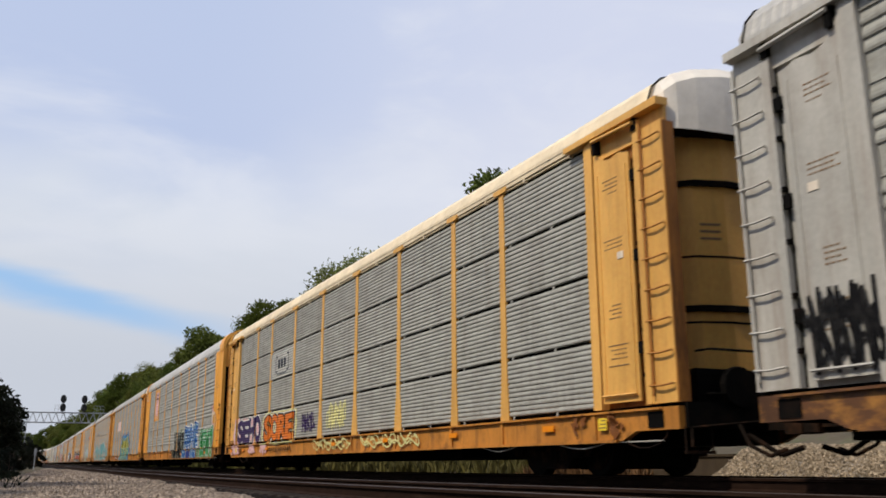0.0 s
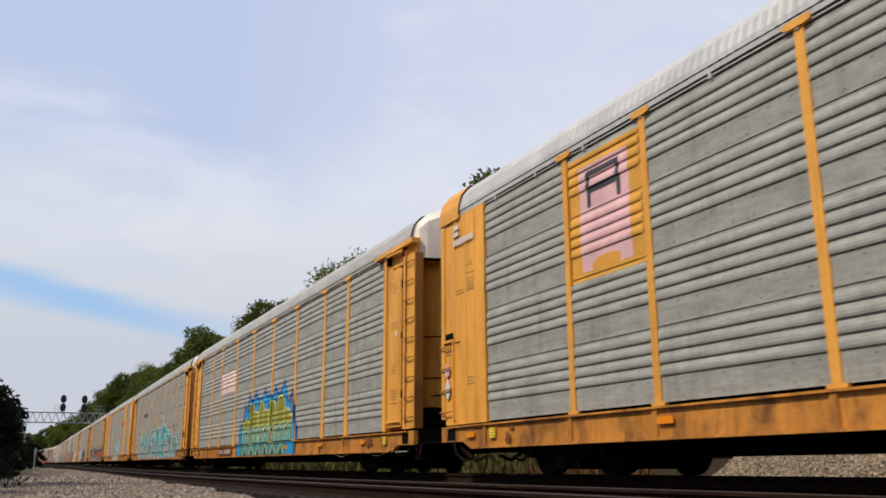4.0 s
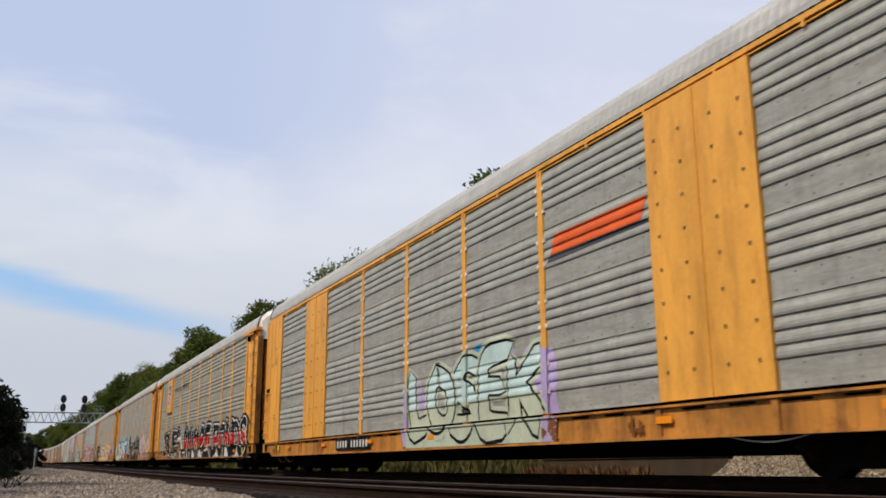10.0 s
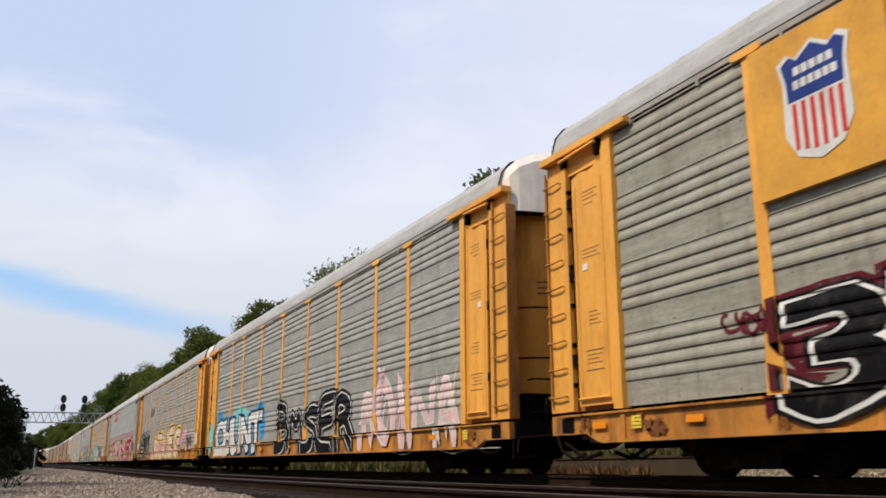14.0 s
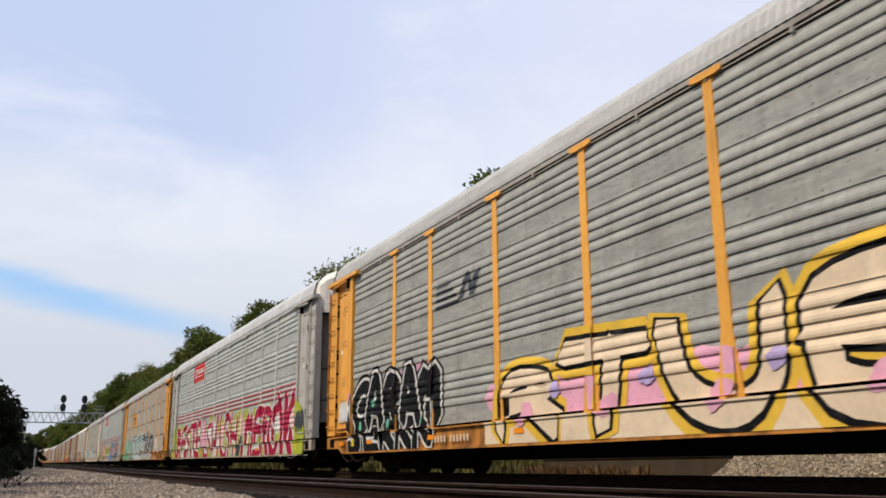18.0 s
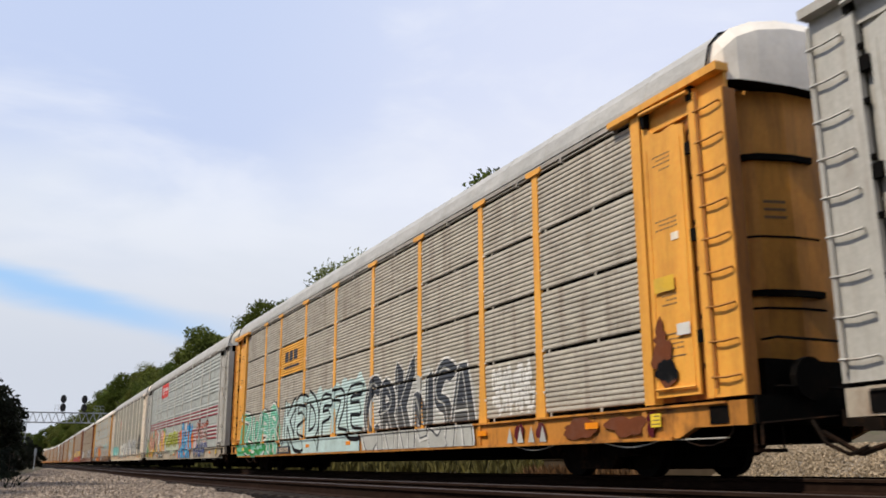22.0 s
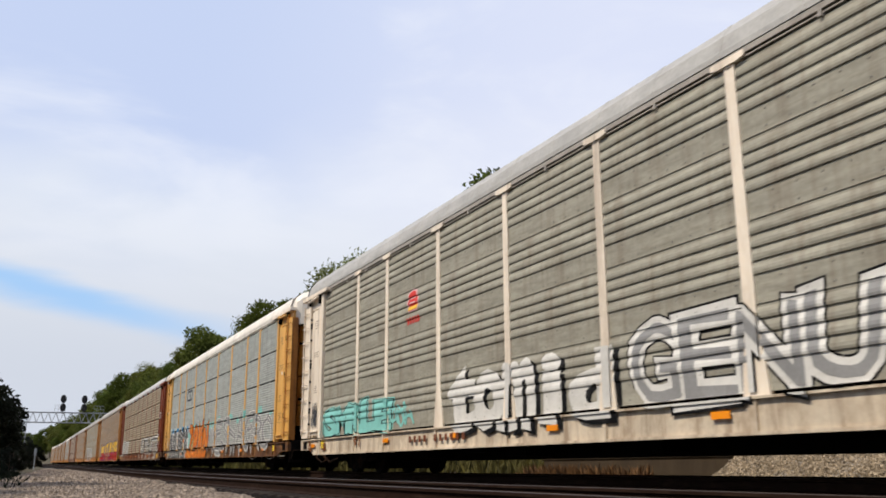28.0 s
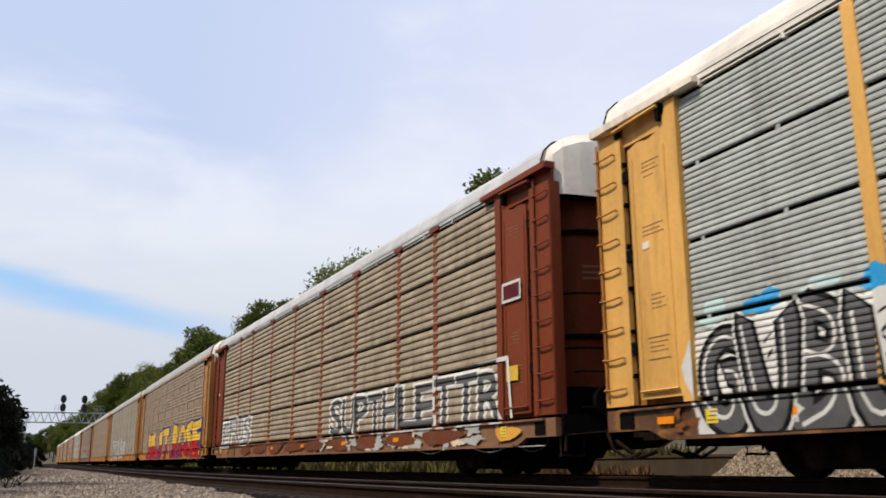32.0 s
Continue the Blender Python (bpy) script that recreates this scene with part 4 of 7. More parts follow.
                b.box(FACE - 0.01, SKIN + 0.05, -PANEL_HALF - 0.20, -PANEL_HALF, SHEET_0 - 0.02, SHEET_1 + 0.02)
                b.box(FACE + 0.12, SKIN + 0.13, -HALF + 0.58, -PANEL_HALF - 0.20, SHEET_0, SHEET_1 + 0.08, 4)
                # the panel: pressed edges, a notched top under the door track, a low handle bar
                b.slab([(-HALF + 0.76, SHEET_0 + 0.06), (-PANEL_HALF - 0.22, SHEET_0 + 0.06), (-PANEL_HALF - 0.22, SHEET_1 - 0.06), (-PANEL_HALF - 0.30, SHEET_1 - 0.20), (-PANEL_HALF - 0.46, SHEET_1 - 0.34), (-PANEL_HALF - 0.62, SHEET_1 - 0.38), (-HALF + 0.98, SHEET_1 - 0.34), (-HALF + 0.86, SHEET_1 - 0.38), (-HALF + 0.76, SHEET_1 - 0.40)], FACE + 0.015, FACE + 0.05)
                for y in (-HALF + 0.84, -PANEL_HALF - 0.30):
                    b.slab([(y - 0.012, SHEET_0 + 0.15), (y + 0.012, SHEET_0 + 0.15), (y + 0.012, SHEET_1 - 0.55), (y - 0.012, SHEET_1 - 0.55)], FACE + 0.004, FACE + 0.02)
                b.rod((FACE - 0.02, -HALF + 0.80, SHEET_0 + 0.16), (FACE - 0.02, -PANEL_HALF - 0.26, SHEET_0 + 0.16), 0.018, 5)
                b.box(FACE - 0.005, SKIN + 0.05, -HALF + 0.50, -HALF + 0.62, SHEET_0, SHEET_1 - 0.02)
                b.box(FACE + 0.01, SKIN - 0.0, -HALF, -HALF + 0.50, SHEET_0, SHEET_1 - 0.18)
                b.box(FACE + 0.002, FACE + 0.02, -HALF, -HALF + 0.05, SHEET_0, SHEET_1 - 0.18)
                # return flange, its shaded face painted dark in the rusted mix
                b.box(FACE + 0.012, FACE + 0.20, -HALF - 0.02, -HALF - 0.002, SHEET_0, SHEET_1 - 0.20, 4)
                for z in (1.3, 1.9, 2.5, 3.1, 3.7, 4.3):
                    b.box(FACE + 0.0, FACE + 0.06, -HALF + 0.60, -HALF + 0.66, z, z + 0.06, 1)
                for z in (1.62, 2.9, 4.05):
                    b.box(FACE - 0.002, FACE + 0.05, -HALF + 0.615, -HALF + 0.74, z, z + 0.16, 1)
                stencil(b, 1.06, 4.20, 3, 4)
                stencil(b, 1.08, 4.00, 1, 2)
                stencil(b, 1.00, 3.30, 3, 5)
                stencil(b, 1.10, 2.35, 4, 3)
                stencil(b, 1.02, 1.72, 3, 4)
                ringed(b, 0.98, 1.42, 1.50, 1.80)
                b.box(FACE + 0.005, FACE + 0.015, -HALF + 0.98, -HALF + 1.12, 3.0, 3.1, 3)
                b.box(FACE + 0.10, FACE + 0.12, -HALF + 0.60, -HALF + 0.78, SHEET_0, SHEET_1 - 0.02, 4)
                b.box(FACE + 0.06, FACE + 0.11, -HALF + 0.0, -PANEL_HALF - 0.22, SHEET_1 - 0.30, SHEET_1 + 0.02)
                # hood rail over the door track, its lip and its bracket
                b.slab([(-HALF - 0.02, SHEET_1 + 0.02), (-PANEL_HALF + 0.45, SHEET_1 + 0.03), (-PANEL_HALF + 0.45, SHEET_1 + 0.11), (-HALF - 0.02, SHEET_1 + 0.13)], FACE - 0.08, SKIN + 0.05, 3 if spec.get("capless") else 0)
                b.rod((FACE - 0.06, -HALF + 0.55, SHEET_1 - 0.06), (FACE - 0.06, -PANEL_HALF - 0.30, SHEET_1 - 0.02), 0.032, 7)
                b.box(FACE - 0.05, FACE + 0.05, -PANEL_HALF - 0.36, -PANEL_HALF - 0.28, SHEET_1 - 0.22, SHEET_1 + 0.03, 1)
                b.box(FACE - 0.03, FACE + 0.05, -HALF + 0.52, -HALF + 0.62, SHEET_1 - 0.16, SHEET_1 + 0.03, 1)
                return b
            me = shared(("end_side", key, e, short, spec.get("capless")), lambda: flip_mesh(end_side(), e).mesh("end_panel", [frame_mat, BLACK, STENCIL, WHITE, SHADED_RUST_YELLOW if "yellow" in frame_mat.name else frame_mat]))
            panel = part("end_panel", me, wall, "painted steel end panel")
            if detail:
                rung = shared(("rung", key), ladder_rung)
                if not short:
                    part("ladder_stile", shared(("stile", key), ladder_stile), panel, "", pose(FACE + 0.01, e * (HALF - 0.25) + 0.19, SHEET_0 + 0.1))
                for q in range(4 if short else 9):
                    part("rung", rung, panel, "", pose(FACE + 0.01, e * (HALF - 0.25), SHEET_0 + 0.22 + q * 0.42))
        # sill with its stiffeners, and the eave rail
        sill_mat = spec.get("sill", {"yellow_paint": SILL_YELLOW, "pale_yellow_paint": SILL_YELLOW, "distance_faded_yellow_paint": SILL_YELLOW, "silver_paint": SILL_PALE, "white_paint": SILL_PALE}.get(frame_mat.name, SILL_MAROON))

        def sill():
            b = Build()
            o = [(-HALF, SILL_0 + 0.12), (-HALF + 0.9, SILL_0 + 0.12), (-HALF + 1.2, SILL_0), (HALF - 1.2, SILL_0), (HALF - 0.9, SILL_0 + 0.12), (HALF, SILL_0 + 0.12), (HALF, SHEET_0 - 0.05), (-HALF, SHEET_0 - 0.05)]
            b.slab(o, FACE + 0.0, FACE + 0.10)
            b.box(FACE - 0.05, FACE + 0.12, -HALF + 0.3, HALF - 0.3, SHEET_0 - 0.08, SHEET_0 - 0.05)
            b.box(FACE - 0.03, FACE + 0.10, -HALF + 1.3, HALF - 1.3, SILL_0 - 0.02, SILL_0 + 0.02)
            for y in EDGES:
                b.box(FACE - 0.03, FACE, y - 0.05, y + 0.05, SILL_0 + 0.02, SHEET_0 - 0.08)
            for e in (-1, 1):
                b.box(FACE - 0.012, FACE, e * (HALF - 0.45) - 0.16, e * (HALF - 0.45) + 0.16, SILL_0 + 0.15, SHEET_0 - 0.10, 1)
            if style == "doored":
                # drain slots under the sheets
                for k in range(30):
                    y = -HALF + 1.6 + 0.82 * k
                    b.box(FACE - 0.008, FACE, y, y + 0.42, SHEET_0 - 0.125, SHEET_0 - 0.095, 1)
            return b.mesh("side_sill", [sill_mat, BLACK])
        part("side_sill", shared(("sill", sill_mat.name, style == "doored"), sill), wall)
        def eave():
            """Roof flange, a thin rail below it and short hangers between."""
            b = Build()
            b.box(-1.470, -1.36, -HALF + 0.3, HALF - 0.3, 4.970, 5.045)
            b.box(-1.450, -1.40, -HALF + 0.3, HALF - 0.3, 4.925, 4.942)
            for k in range(17):
                y = -11.44 + k * 1.43
                b.box(-1.472, -1.40, y - 0.025, y + 0.025, 4.89, 5.0)
            return b.mesh("eave_rail", [frame_mat if style == "doored" else EAVE.get(roof_mat.name, ROOF_DULL)])
        part("eave_rail", shared(("eave", roof_mat.name, style == "doored"), eave), wall)
    ribbed = spec.get("ribbed", True)
    part("roof", shared(("roof", roof_mat.name, ribbed, spec.get("crown", 1.34)), lambda: roof_mesh(roof_mat, ribbed, spec.get("crown", 1.34))), car)
    up = spec.get("crown", 1.34)
    ends = shared(("end", key, spec.get("end", frame_mat).name, spec.get("split", 4.6), up), lambda: end_mesh(spec.get("end", frame_mat), spec.get("cap") or (ROOF_WHITE if spec.get("split", 4.6) < 5 else frame_mat), spec.get("split", 4.6), up))
    for m in (pose(0, -HALF, 0), pose(0, HALF, 0, 0, 0, 180)):
        door = part("end_door", ends, car, "curved clamshell end door", m)
        if spec.get("hood"):
            part("roof_hood", shared(("hood", key, up), lambda: hood_mesh(frame_mat, up)), door, "yellow arched hood over the end")
        if style in ("fine", "coarse"):
            for z in (2.2, 3.95):
                part("door_bar", shared("door_bar", door_bar), door, "dark bent bar", pose(0, 0, z))

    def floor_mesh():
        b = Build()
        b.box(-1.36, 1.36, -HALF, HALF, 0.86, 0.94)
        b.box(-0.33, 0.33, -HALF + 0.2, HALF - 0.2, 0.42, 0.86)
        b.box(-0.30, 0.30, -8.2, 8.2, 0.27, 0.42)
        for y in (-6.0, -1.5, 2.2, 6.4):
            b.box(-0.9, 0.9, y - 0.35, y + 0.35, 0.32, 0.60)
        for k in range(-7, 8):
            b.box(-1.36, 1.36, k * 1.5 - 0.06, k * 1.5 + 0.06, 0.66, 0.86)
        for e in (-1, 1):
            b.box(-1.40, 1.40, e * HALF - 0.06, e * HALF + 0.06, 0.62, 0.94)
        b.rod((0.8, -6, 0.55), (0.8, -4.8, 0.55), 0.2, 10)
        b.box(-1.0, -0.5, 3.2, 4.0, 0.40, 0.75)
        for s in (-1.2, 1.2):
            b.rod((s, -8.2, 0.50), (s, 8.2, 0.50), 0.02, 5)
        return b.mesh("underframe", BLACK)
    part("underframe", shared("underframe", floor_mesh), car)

    def coupler():
        b = Build()
        b.box(-0.10, 0.10, -0.62, 0.3, 0.60, 0.80)
        b.box(-0.19, 0.17, -0.70, -0.42, 0.54, 0.86)
        b.rod((-0.45, -0.05, 0.55), (-0.30, -0.45, 0.28), 0.035, 6).rod((-0.30, -0.45, 0.28), (-0.1, -0.64, 0.38), 0.035, 6)
        b.rod((-1.35, -0.05, 0.62), (-0.2, -0.10, 0.72), 0.018, 5).rod((-1.35, -0.05, 0.62), (-1.40, -0.1, 0.38), 0.018, 5)
        pts = [(-0.62, -0.10, 0.66), (-0.66, -0.30, 0.40), (-0.58, -0.55, 0.27), (-0.45, -0.70, 0.36)]
        for p, q in zip(pts, pts[1:]):
            b.rod(p, q, 0.026, 6)
        for k in range(7):
            a, c = math.pi * k / 7, math.pi * (k + 1) / 7
            b.rod((-1.47, 0.75 - 0.5 * math.cos(a), 0.62 - 0.24 * math.sin(a)), (-1.47, 0.75 - 0.5 * math.cos(c), 0.62 - 0.24 * math.sin(c)), 0.012, 5)
        b.box(-1.46, -1.0, -0.06, -0.02, 0.30, 0.34).rod((-1.44, -0.03, 0.32), (-1.44, -0.03, 0.62), 0.014, 5).rod((-1.02, -0.03, 0.32), (-1.02, -0.03, 0.62), 0.014, 5)
        return b.mesh("coupler", IRON)
    cm = shared("coupler", coupler)

    def air_line():
        """A thin pale pipe slung below the sill over the truck, sagging between its clips."""
        b, pts = Build(), []
        for k in range(29):
            pts.append((-1.47, 0.35 + 0.18 * k, SILL_0 - 0.015 - (0.075 * math.sin(math.pi * (k % 7) / 7) if k // 7 in (1, 3) else 0.0)))
        ring = [(0.010 * math.cos(q * math.tau / 5), 0.010 * math.sin(q * math.tau / 5)) for q in range(5)]
        v = [(x + u, y, z + w) for x, y, z in pts for u, w in ring]
        b.add(v, [(5 * k + q, 5 * k + (q + 1) % 5, 5 * k + 5 + (q + 1) % 5, 5 * k + 5 + q) for k in range(len(pts) - 1) for q in range(5)])
        return b.mesh("air_line", SILVER)
    if detail:
        part("air_line", shared("air_line", air_line), car, "thin pale air pipe", pose(0, -HALF, 0))
    part("coupler", cm, car, "rusty cast coupler with an air hose", pose(0, -HALF, 0))
    part("coupler", cm, car, "rusty cast coupler with an air hose", pose(0, HALF, 0, 0, 0, 180))
    sf, ws = shared("side_frame", side_frame), shared("wheelset", wheelset)
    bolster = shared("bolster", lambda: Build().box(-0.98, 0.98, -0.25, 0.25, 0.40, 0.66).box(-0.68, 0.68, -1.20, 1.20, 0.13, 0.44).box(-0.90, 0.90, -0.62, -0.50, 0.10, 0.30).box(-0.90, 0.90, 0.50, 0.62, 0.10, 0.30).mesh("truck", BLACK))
    for y in (-10.05, 10.05):
        truck = part("truck", bolster, car, "rusty two-axle truck", pose(0, y, 0))
        part("side_frame", sf, truck)
        part("side_frame", sf, truck, "", pose(0, 0, 0, 0, 0, 180))
        for a in (-0.89, 0.89):
            ob = part("wheelset", ws, truck, "", pose(0, a, 0.42))
            WHEELS.append((ob, (0, a, 0.42), j))
    return car


def flip_mesh(b, e):
    """The same pieces, mirrored in y for e = 1."""
    if e > 0:
        b.v = [(x, -y, z) for x, y, z in b.v]
        b.f = [f[::-1] for f in b.f]
    return b


def spec(label, frame=YELLOW, sheet=GALV, roof=ROOF_GREY, style="grouped", **more):
    return dict(label=label, frame=frame, sheet=sheet, roof=roof, style=style, **more)


CARS = [
    spec("silver-framed car carrier with dark scrawls on its end panel", SILVER, GALV, ROOF_GREY, split=9, sill=SILL_RUST),
    spec("yellow-framed car carrier with a cream roof and purple and orange graffiti", YELLOW_PALE, GALV, ROOF_CREAM, "fine", ribbed=False, split=4.62, crown=1.05),
    spec("yellow-framed car carrier with black, blue and green graffiti", YELLOW, GALV, ROOF_PALE, posts="straight", split=4.2, end=GRIMY, cap=YELLOW, hood=True),
    spec("yellow-framed car carrier with pink patch and blue-green graffiti", YELLOW, GALV),
    spec("yellow-framed car carrier with long turquoise graffiti", YELLOW, GALV),
    spec("yellow car carrier with plain door panels and pale green graffiti", YELLOW, GALV, ROOF_GREY, "doored", posts="plain", split=4.75, end=WHITE),
    spec("yellow-framed car carrier with a shield sign and black and red graffiti", YELLOW, GALV_OLIVE, ribbed=False),
    spec("yellow-framed car carrier with white and light blue graffiti", YELLOW, GALV),
    spec("yellow-framed car carrier with cream and black graffiti", YELLOW, GALV),
    spec("silver-framed car carrier with red stripes and dark red graffiti", SILVER, GALV_NEW, ROOF_PALE, red=RED_FADED, split=4.5, crown=1.42),
    spec("yellow-framed car carrier with a yellow sign and mint green graffiti", YELLOW, GALV_WARM, ROOF_GREY, "fine", ribbed=False, split=4.85, crown=1.36, posts="clipped", end=YELLOW_RUSTY),
    spec("silver-framed car carrier with dark red stripes and many-coloured graffiti", SILVER, GALV_NEW, ROOF_GREY, red=RED_SHEET, split=9),
    spec("white-framed car carrier with turquoise graffiti and white script", WHITE, GALV_OLIVE, ROOF_GREY, split=9, sill=SILL_CREAM, ribbed=False),
    spec("yellow-framed car carrier with a white roof and orange graffiti", YELLOW_PALE, GALV_NEW, ROOF_WHITE, "fine", ribbed=False, sill=SILL_RUST, capless=True, split=4.5, crown=1.12, end=YELLOW_RUSTY),
    spec("maroon-framed car carrier with silver block-letter graffiti", MAROON, GALV_RUSTY, ROOF_PALE, "coarse", ribbed=False, split=4.5, crown=1.1),
    spec("yellow-framed car carrier with red and yellow graffiti", YELLOW_DISTANT, GALV_BROWN, ROOF_GREY),
    spec("yellow-framed car carrier with faded white graffiti", YELLOW_DISTANT, GALV_OLIVE, ROOF_GREY),
    spec("weathered yellow-framed car carrier, dulled for distance", YELLOW_DISTANT, GALV_BROWN, ROOF_GREY),
    spec("weathered maroon-framed car carrier, browned for distance", MAROON, GALV_BROWN, ROOF_GREY, "coarse"),
    spec("weathered yellow-framed car carrier, dulled for distance", YELLOW_DISTANT, GALV, ROOF_WHITE),
    spec("weathered yellow-framed car carrier, dulled for distance", YELLOW_DISTANT, GALV_BROWN, ROOF_GREY),
    spec("weathered brown-stained yellow-framed car carrier, dulled for distance", YELLOW_DISTANT, GALV_BROWN, ROOF_WHITE),
    spec("weathered brown-stained yellow-framed car carrier, dulled for distance", YELLOW_DISTANT, GALV_BROWN, ROOF_GREY),
    spec("last yellow-framed car carrier of the train", YELLOW_DISTANT, GALV_BROWN, ROOF_WHITE),
]
TRAIN = [autorack(j, s) for j, s in enumerate(CARS)]

# ---- paint on the cars: lettering, signs, marks ----


def rgb(r, g, b):
    """Display colour to base colour."""
    return tuple((c / 255) ** 2.2 for c in (r, g, b))


def spray(name):
    colors = dict(white=(226, 224, 218), black=(15, 14, 16), teal=(40, 168, 178), aqua=(134, 210, 202), sky=(48, 162, 228), cobalt=(40, 100, 176), olive=(150, 148, 46), lime=(174, 184, 52),
                  green=(52, 148, 78), mint=(110, 192, 160), red=(192, 26, 30), brick=(176, 84, 58), maroon=(178, 22, 62), plum=(66, 50, 96), orange=(232, 120, 38), yellow=(240, 190, 60),
                  pale=(232, 226, 150), cream=(238, 212, 178), pink=(240, 170, 196), rose=(240, 188, 190), lavender=(188, 168, 216), sage=(196, 206, 180), ice=(196, 222, 220), grey=(150, 150, 150),
                  dim=(92, 92, 92), slate=(70, 74, 82), deep=(28, 88, 92), silver=(190, 190, 184), navy=(44, 66, 140), wine=(96, 28, 38), signal=(224, 60, 52), gold=(236, 168, 66), rust=(120, 66, 40), flame=(238, 98, 44), lagoon=(84, 150, 152), salmon=(212, 140, 118), umber=(132, 80, 42), blush=(246, 216, 206), seafoam=(98, 172, 164))
    c = colors[name]
    dull = 0.3 * c[0] + 0.59 * c[1] + 0.11 * c[2]
    c = [(0.92 * v + 0.08 * dull) * 0.93 for v in c]
    return paint("spray_paint_" + name, rgb(*c), rough=0.65, vary=0.14, scale=1.6, grain=20, bump=0.03, dirt=(0.16, 0.15, 0.14), dirt_amount=0.2, shine=0.18)


GLYPHS = {}


def glyph(ch, fat):
    """A letter as flat points and faces, scaled so that its thin form fills the unit square."""
    if (ch, fat) not in GLYPHS:
        cu = bpy.data.curves.new("glyph", "FONT")
        cu.body, cu.size, cu.resolution_u, cu.offset = ch, 1.0, 3, fat
        ob = bpy.data.objects.new("glyph", cu)
        me = bpy.data.meshes.new_from_object(ob)
        GLYPHS[ch, fat] = [(v.co.x, v.co.y) for v in me.vertices], [tuple(p.vertices) for p in me.polygons]
        bpy.data.meshes.remove(me)
        bpy.data.objects.remove(ob)
        bpy.data.curves.remove(cu)
    pts, faces = GLYPHS[ch, fat]
    thin = glyph(ch, 0.0)[2] if fat else (min(p[0] for p in pts), max(p[0] for p in pts), min(p[1] for p in pts), max(p[1] for p in pts))
    return pts, faces, thin


# letters as runs of strokes on a grid of ten by ten
STROKES = {"A": "00 39 59 90;23 73", "B": "10 19;19 78 75 15;15 94 81 10", "C": "98 59 06 12 50 91", "D": "10 19;19 78 94 71 10", "E": "99 19 15 10 90;15 75", "F": "10 19 98;15 75",
           "G": "98 49 06 12 50 91 95 55", "H": "09 10;99 80;15 84", "I": "39 50", "K": "19 10;99 25;35 90", "L": "19 10 91", "M": "00 19 54 89 90", "N": "00 19 80 99", "O": "49 07 02 50 92 97 49",
           "P": "10 19 88 75 14", "R": "10 19 88 75 14;45 90", "S": "98 59 17 35 74 81 40 01", "T": "09 99;59 40", "U": "09 12 50 82 99", "V": "09 40 99", "W": "09 20 55 70 99", "X": "09 90;99 00",
           "Y": "09 45 99;45 40", "Z": "09 98 01 90", "J": "39 99;79 72 40 02"}


class Decal:
    """Paint laid over the near side of a car: it follows sheets, posts, end panels and sill. a runs from the end that leads away from the camera, z up from the rail."""

    def __init__(self, j):
        self.j, self.car, self.style = j, TRAIN[j], "grouped" if CARS[j]["style"] == "doored" else CARS[j]["style"]
        self.polys, self.mats = [], []

    def mat(self, name):
        if name not in self.mats:
            self.mats.append(name)
        return self.mats.index(name)

    def shape(self, pts, faces, color, lift):
        # what lies on the sill is spread over its whole height
        pts = [(a, z if z > 0.88 else 0.88 - (0.88 - z) * 1.34) for a, z in pts]
        self.polys.append((pts, faces, color if isinstance(color, list) else [(9.9, color)], lift + 0.02 * (len(self.polys) % 47)))
        return self

    def poly(self, pts, color, lift=1):
        return self.shape(pts, [tuple(range(len(pts)))], color, lift)

    def rect(self, a0, a1, z0, z1, color, lift=1, lean=0.0):
        return self.poly([(a0, z0), (a1, z0), (a1 + lean, z1), (a0 + lean, z1)], color, lift)

    def blob(self, a, z, ra, rz, color, lift=1, rough=0.12, seed=0, n=26):
        """A rounded patch with an uneven, billowing edge."""
        r = random.Random(seed)
        n = max(n, 22)
        waves = [(q, r.uniform(0, math.tau), rough * r.uniform(0.3, 0.8) / q ** 0.4) for q in (2, 3, 5, 8)]
        out = []
        for k in range(n):
            t = k * math.tau / n
            s = 1 + sum(h * math.sin(q * t + p) for q, p, h in waves)
            out.append((a + ra * math.cos(t) * s, z + rz * math.sin(t) * s))
        return self.poly(out, color, lift)

    def stroke(self, pts, w, color, lift=3):
        for (a, z), (b, y) in zip(pts, pts[1:]):
            d = math.hypot(b - a, y - z) or 1
            nx, nz = -(y - z) / d * w / 2, (b - a) / d * w / 2
            ex, ez = (b - a) / d * w * 0.3, (y - z) / d * w * 0.3
            self.poly([(a - nx - ex, z - nz - ez), (b - nx + ex, y - nz + ez), (b + nx + ex, y + nz + ez), (a + nx - ex, z + nz - ez)], color, lift)
        return self

    def word(self, text, a0, a1, z0, z1, layers, seed=1, wild=1.0, squeeze=1.12, top=None):
        """Lettering in layers of (fatness, colour or bands of colour); each letter leans and swells a little. top: height at the far end of the word."""
        r = random.Random(seed)
        slot = (a1 - a0) / len(text)
        spots = [(r.uniform(-0.16, 0.16) * wild, r.uniform(-0.10, 0.14) * wild, r.uniform(-0.06, 0.08) * wild, r.uniform(-0.08, 0.08) * wild, r.uniform(-0.22, 0.22) * wild) for _ in text]
        for n, (fat, color) in enumerate(layers):
            for k, ch in enumerate(text):
                if ch == " ":
                    continue
                pts, faces, (x0, x1, y0, y1) = glyph(ch, round(fat * 0.5, 4))
                lean, up, down, turn, swell = spots[k]
                h1 = z1 + ((top if top is not None else z1) - z1) * (k + 0.5) / len(text)
                out = []
                for x, y in pts:
                    u, v = (x - (x0 + x1) / 2) / max(x1 - x0, 0.34), (y - y0) / (y1 - y0)
                    u *= 1 + swell * (v - 0.5)
                    q = v * (1 + up) - down * (1 - v) + turn * u
                    q += 0.05 * wild * math.sin(7 * u + 3 * k)
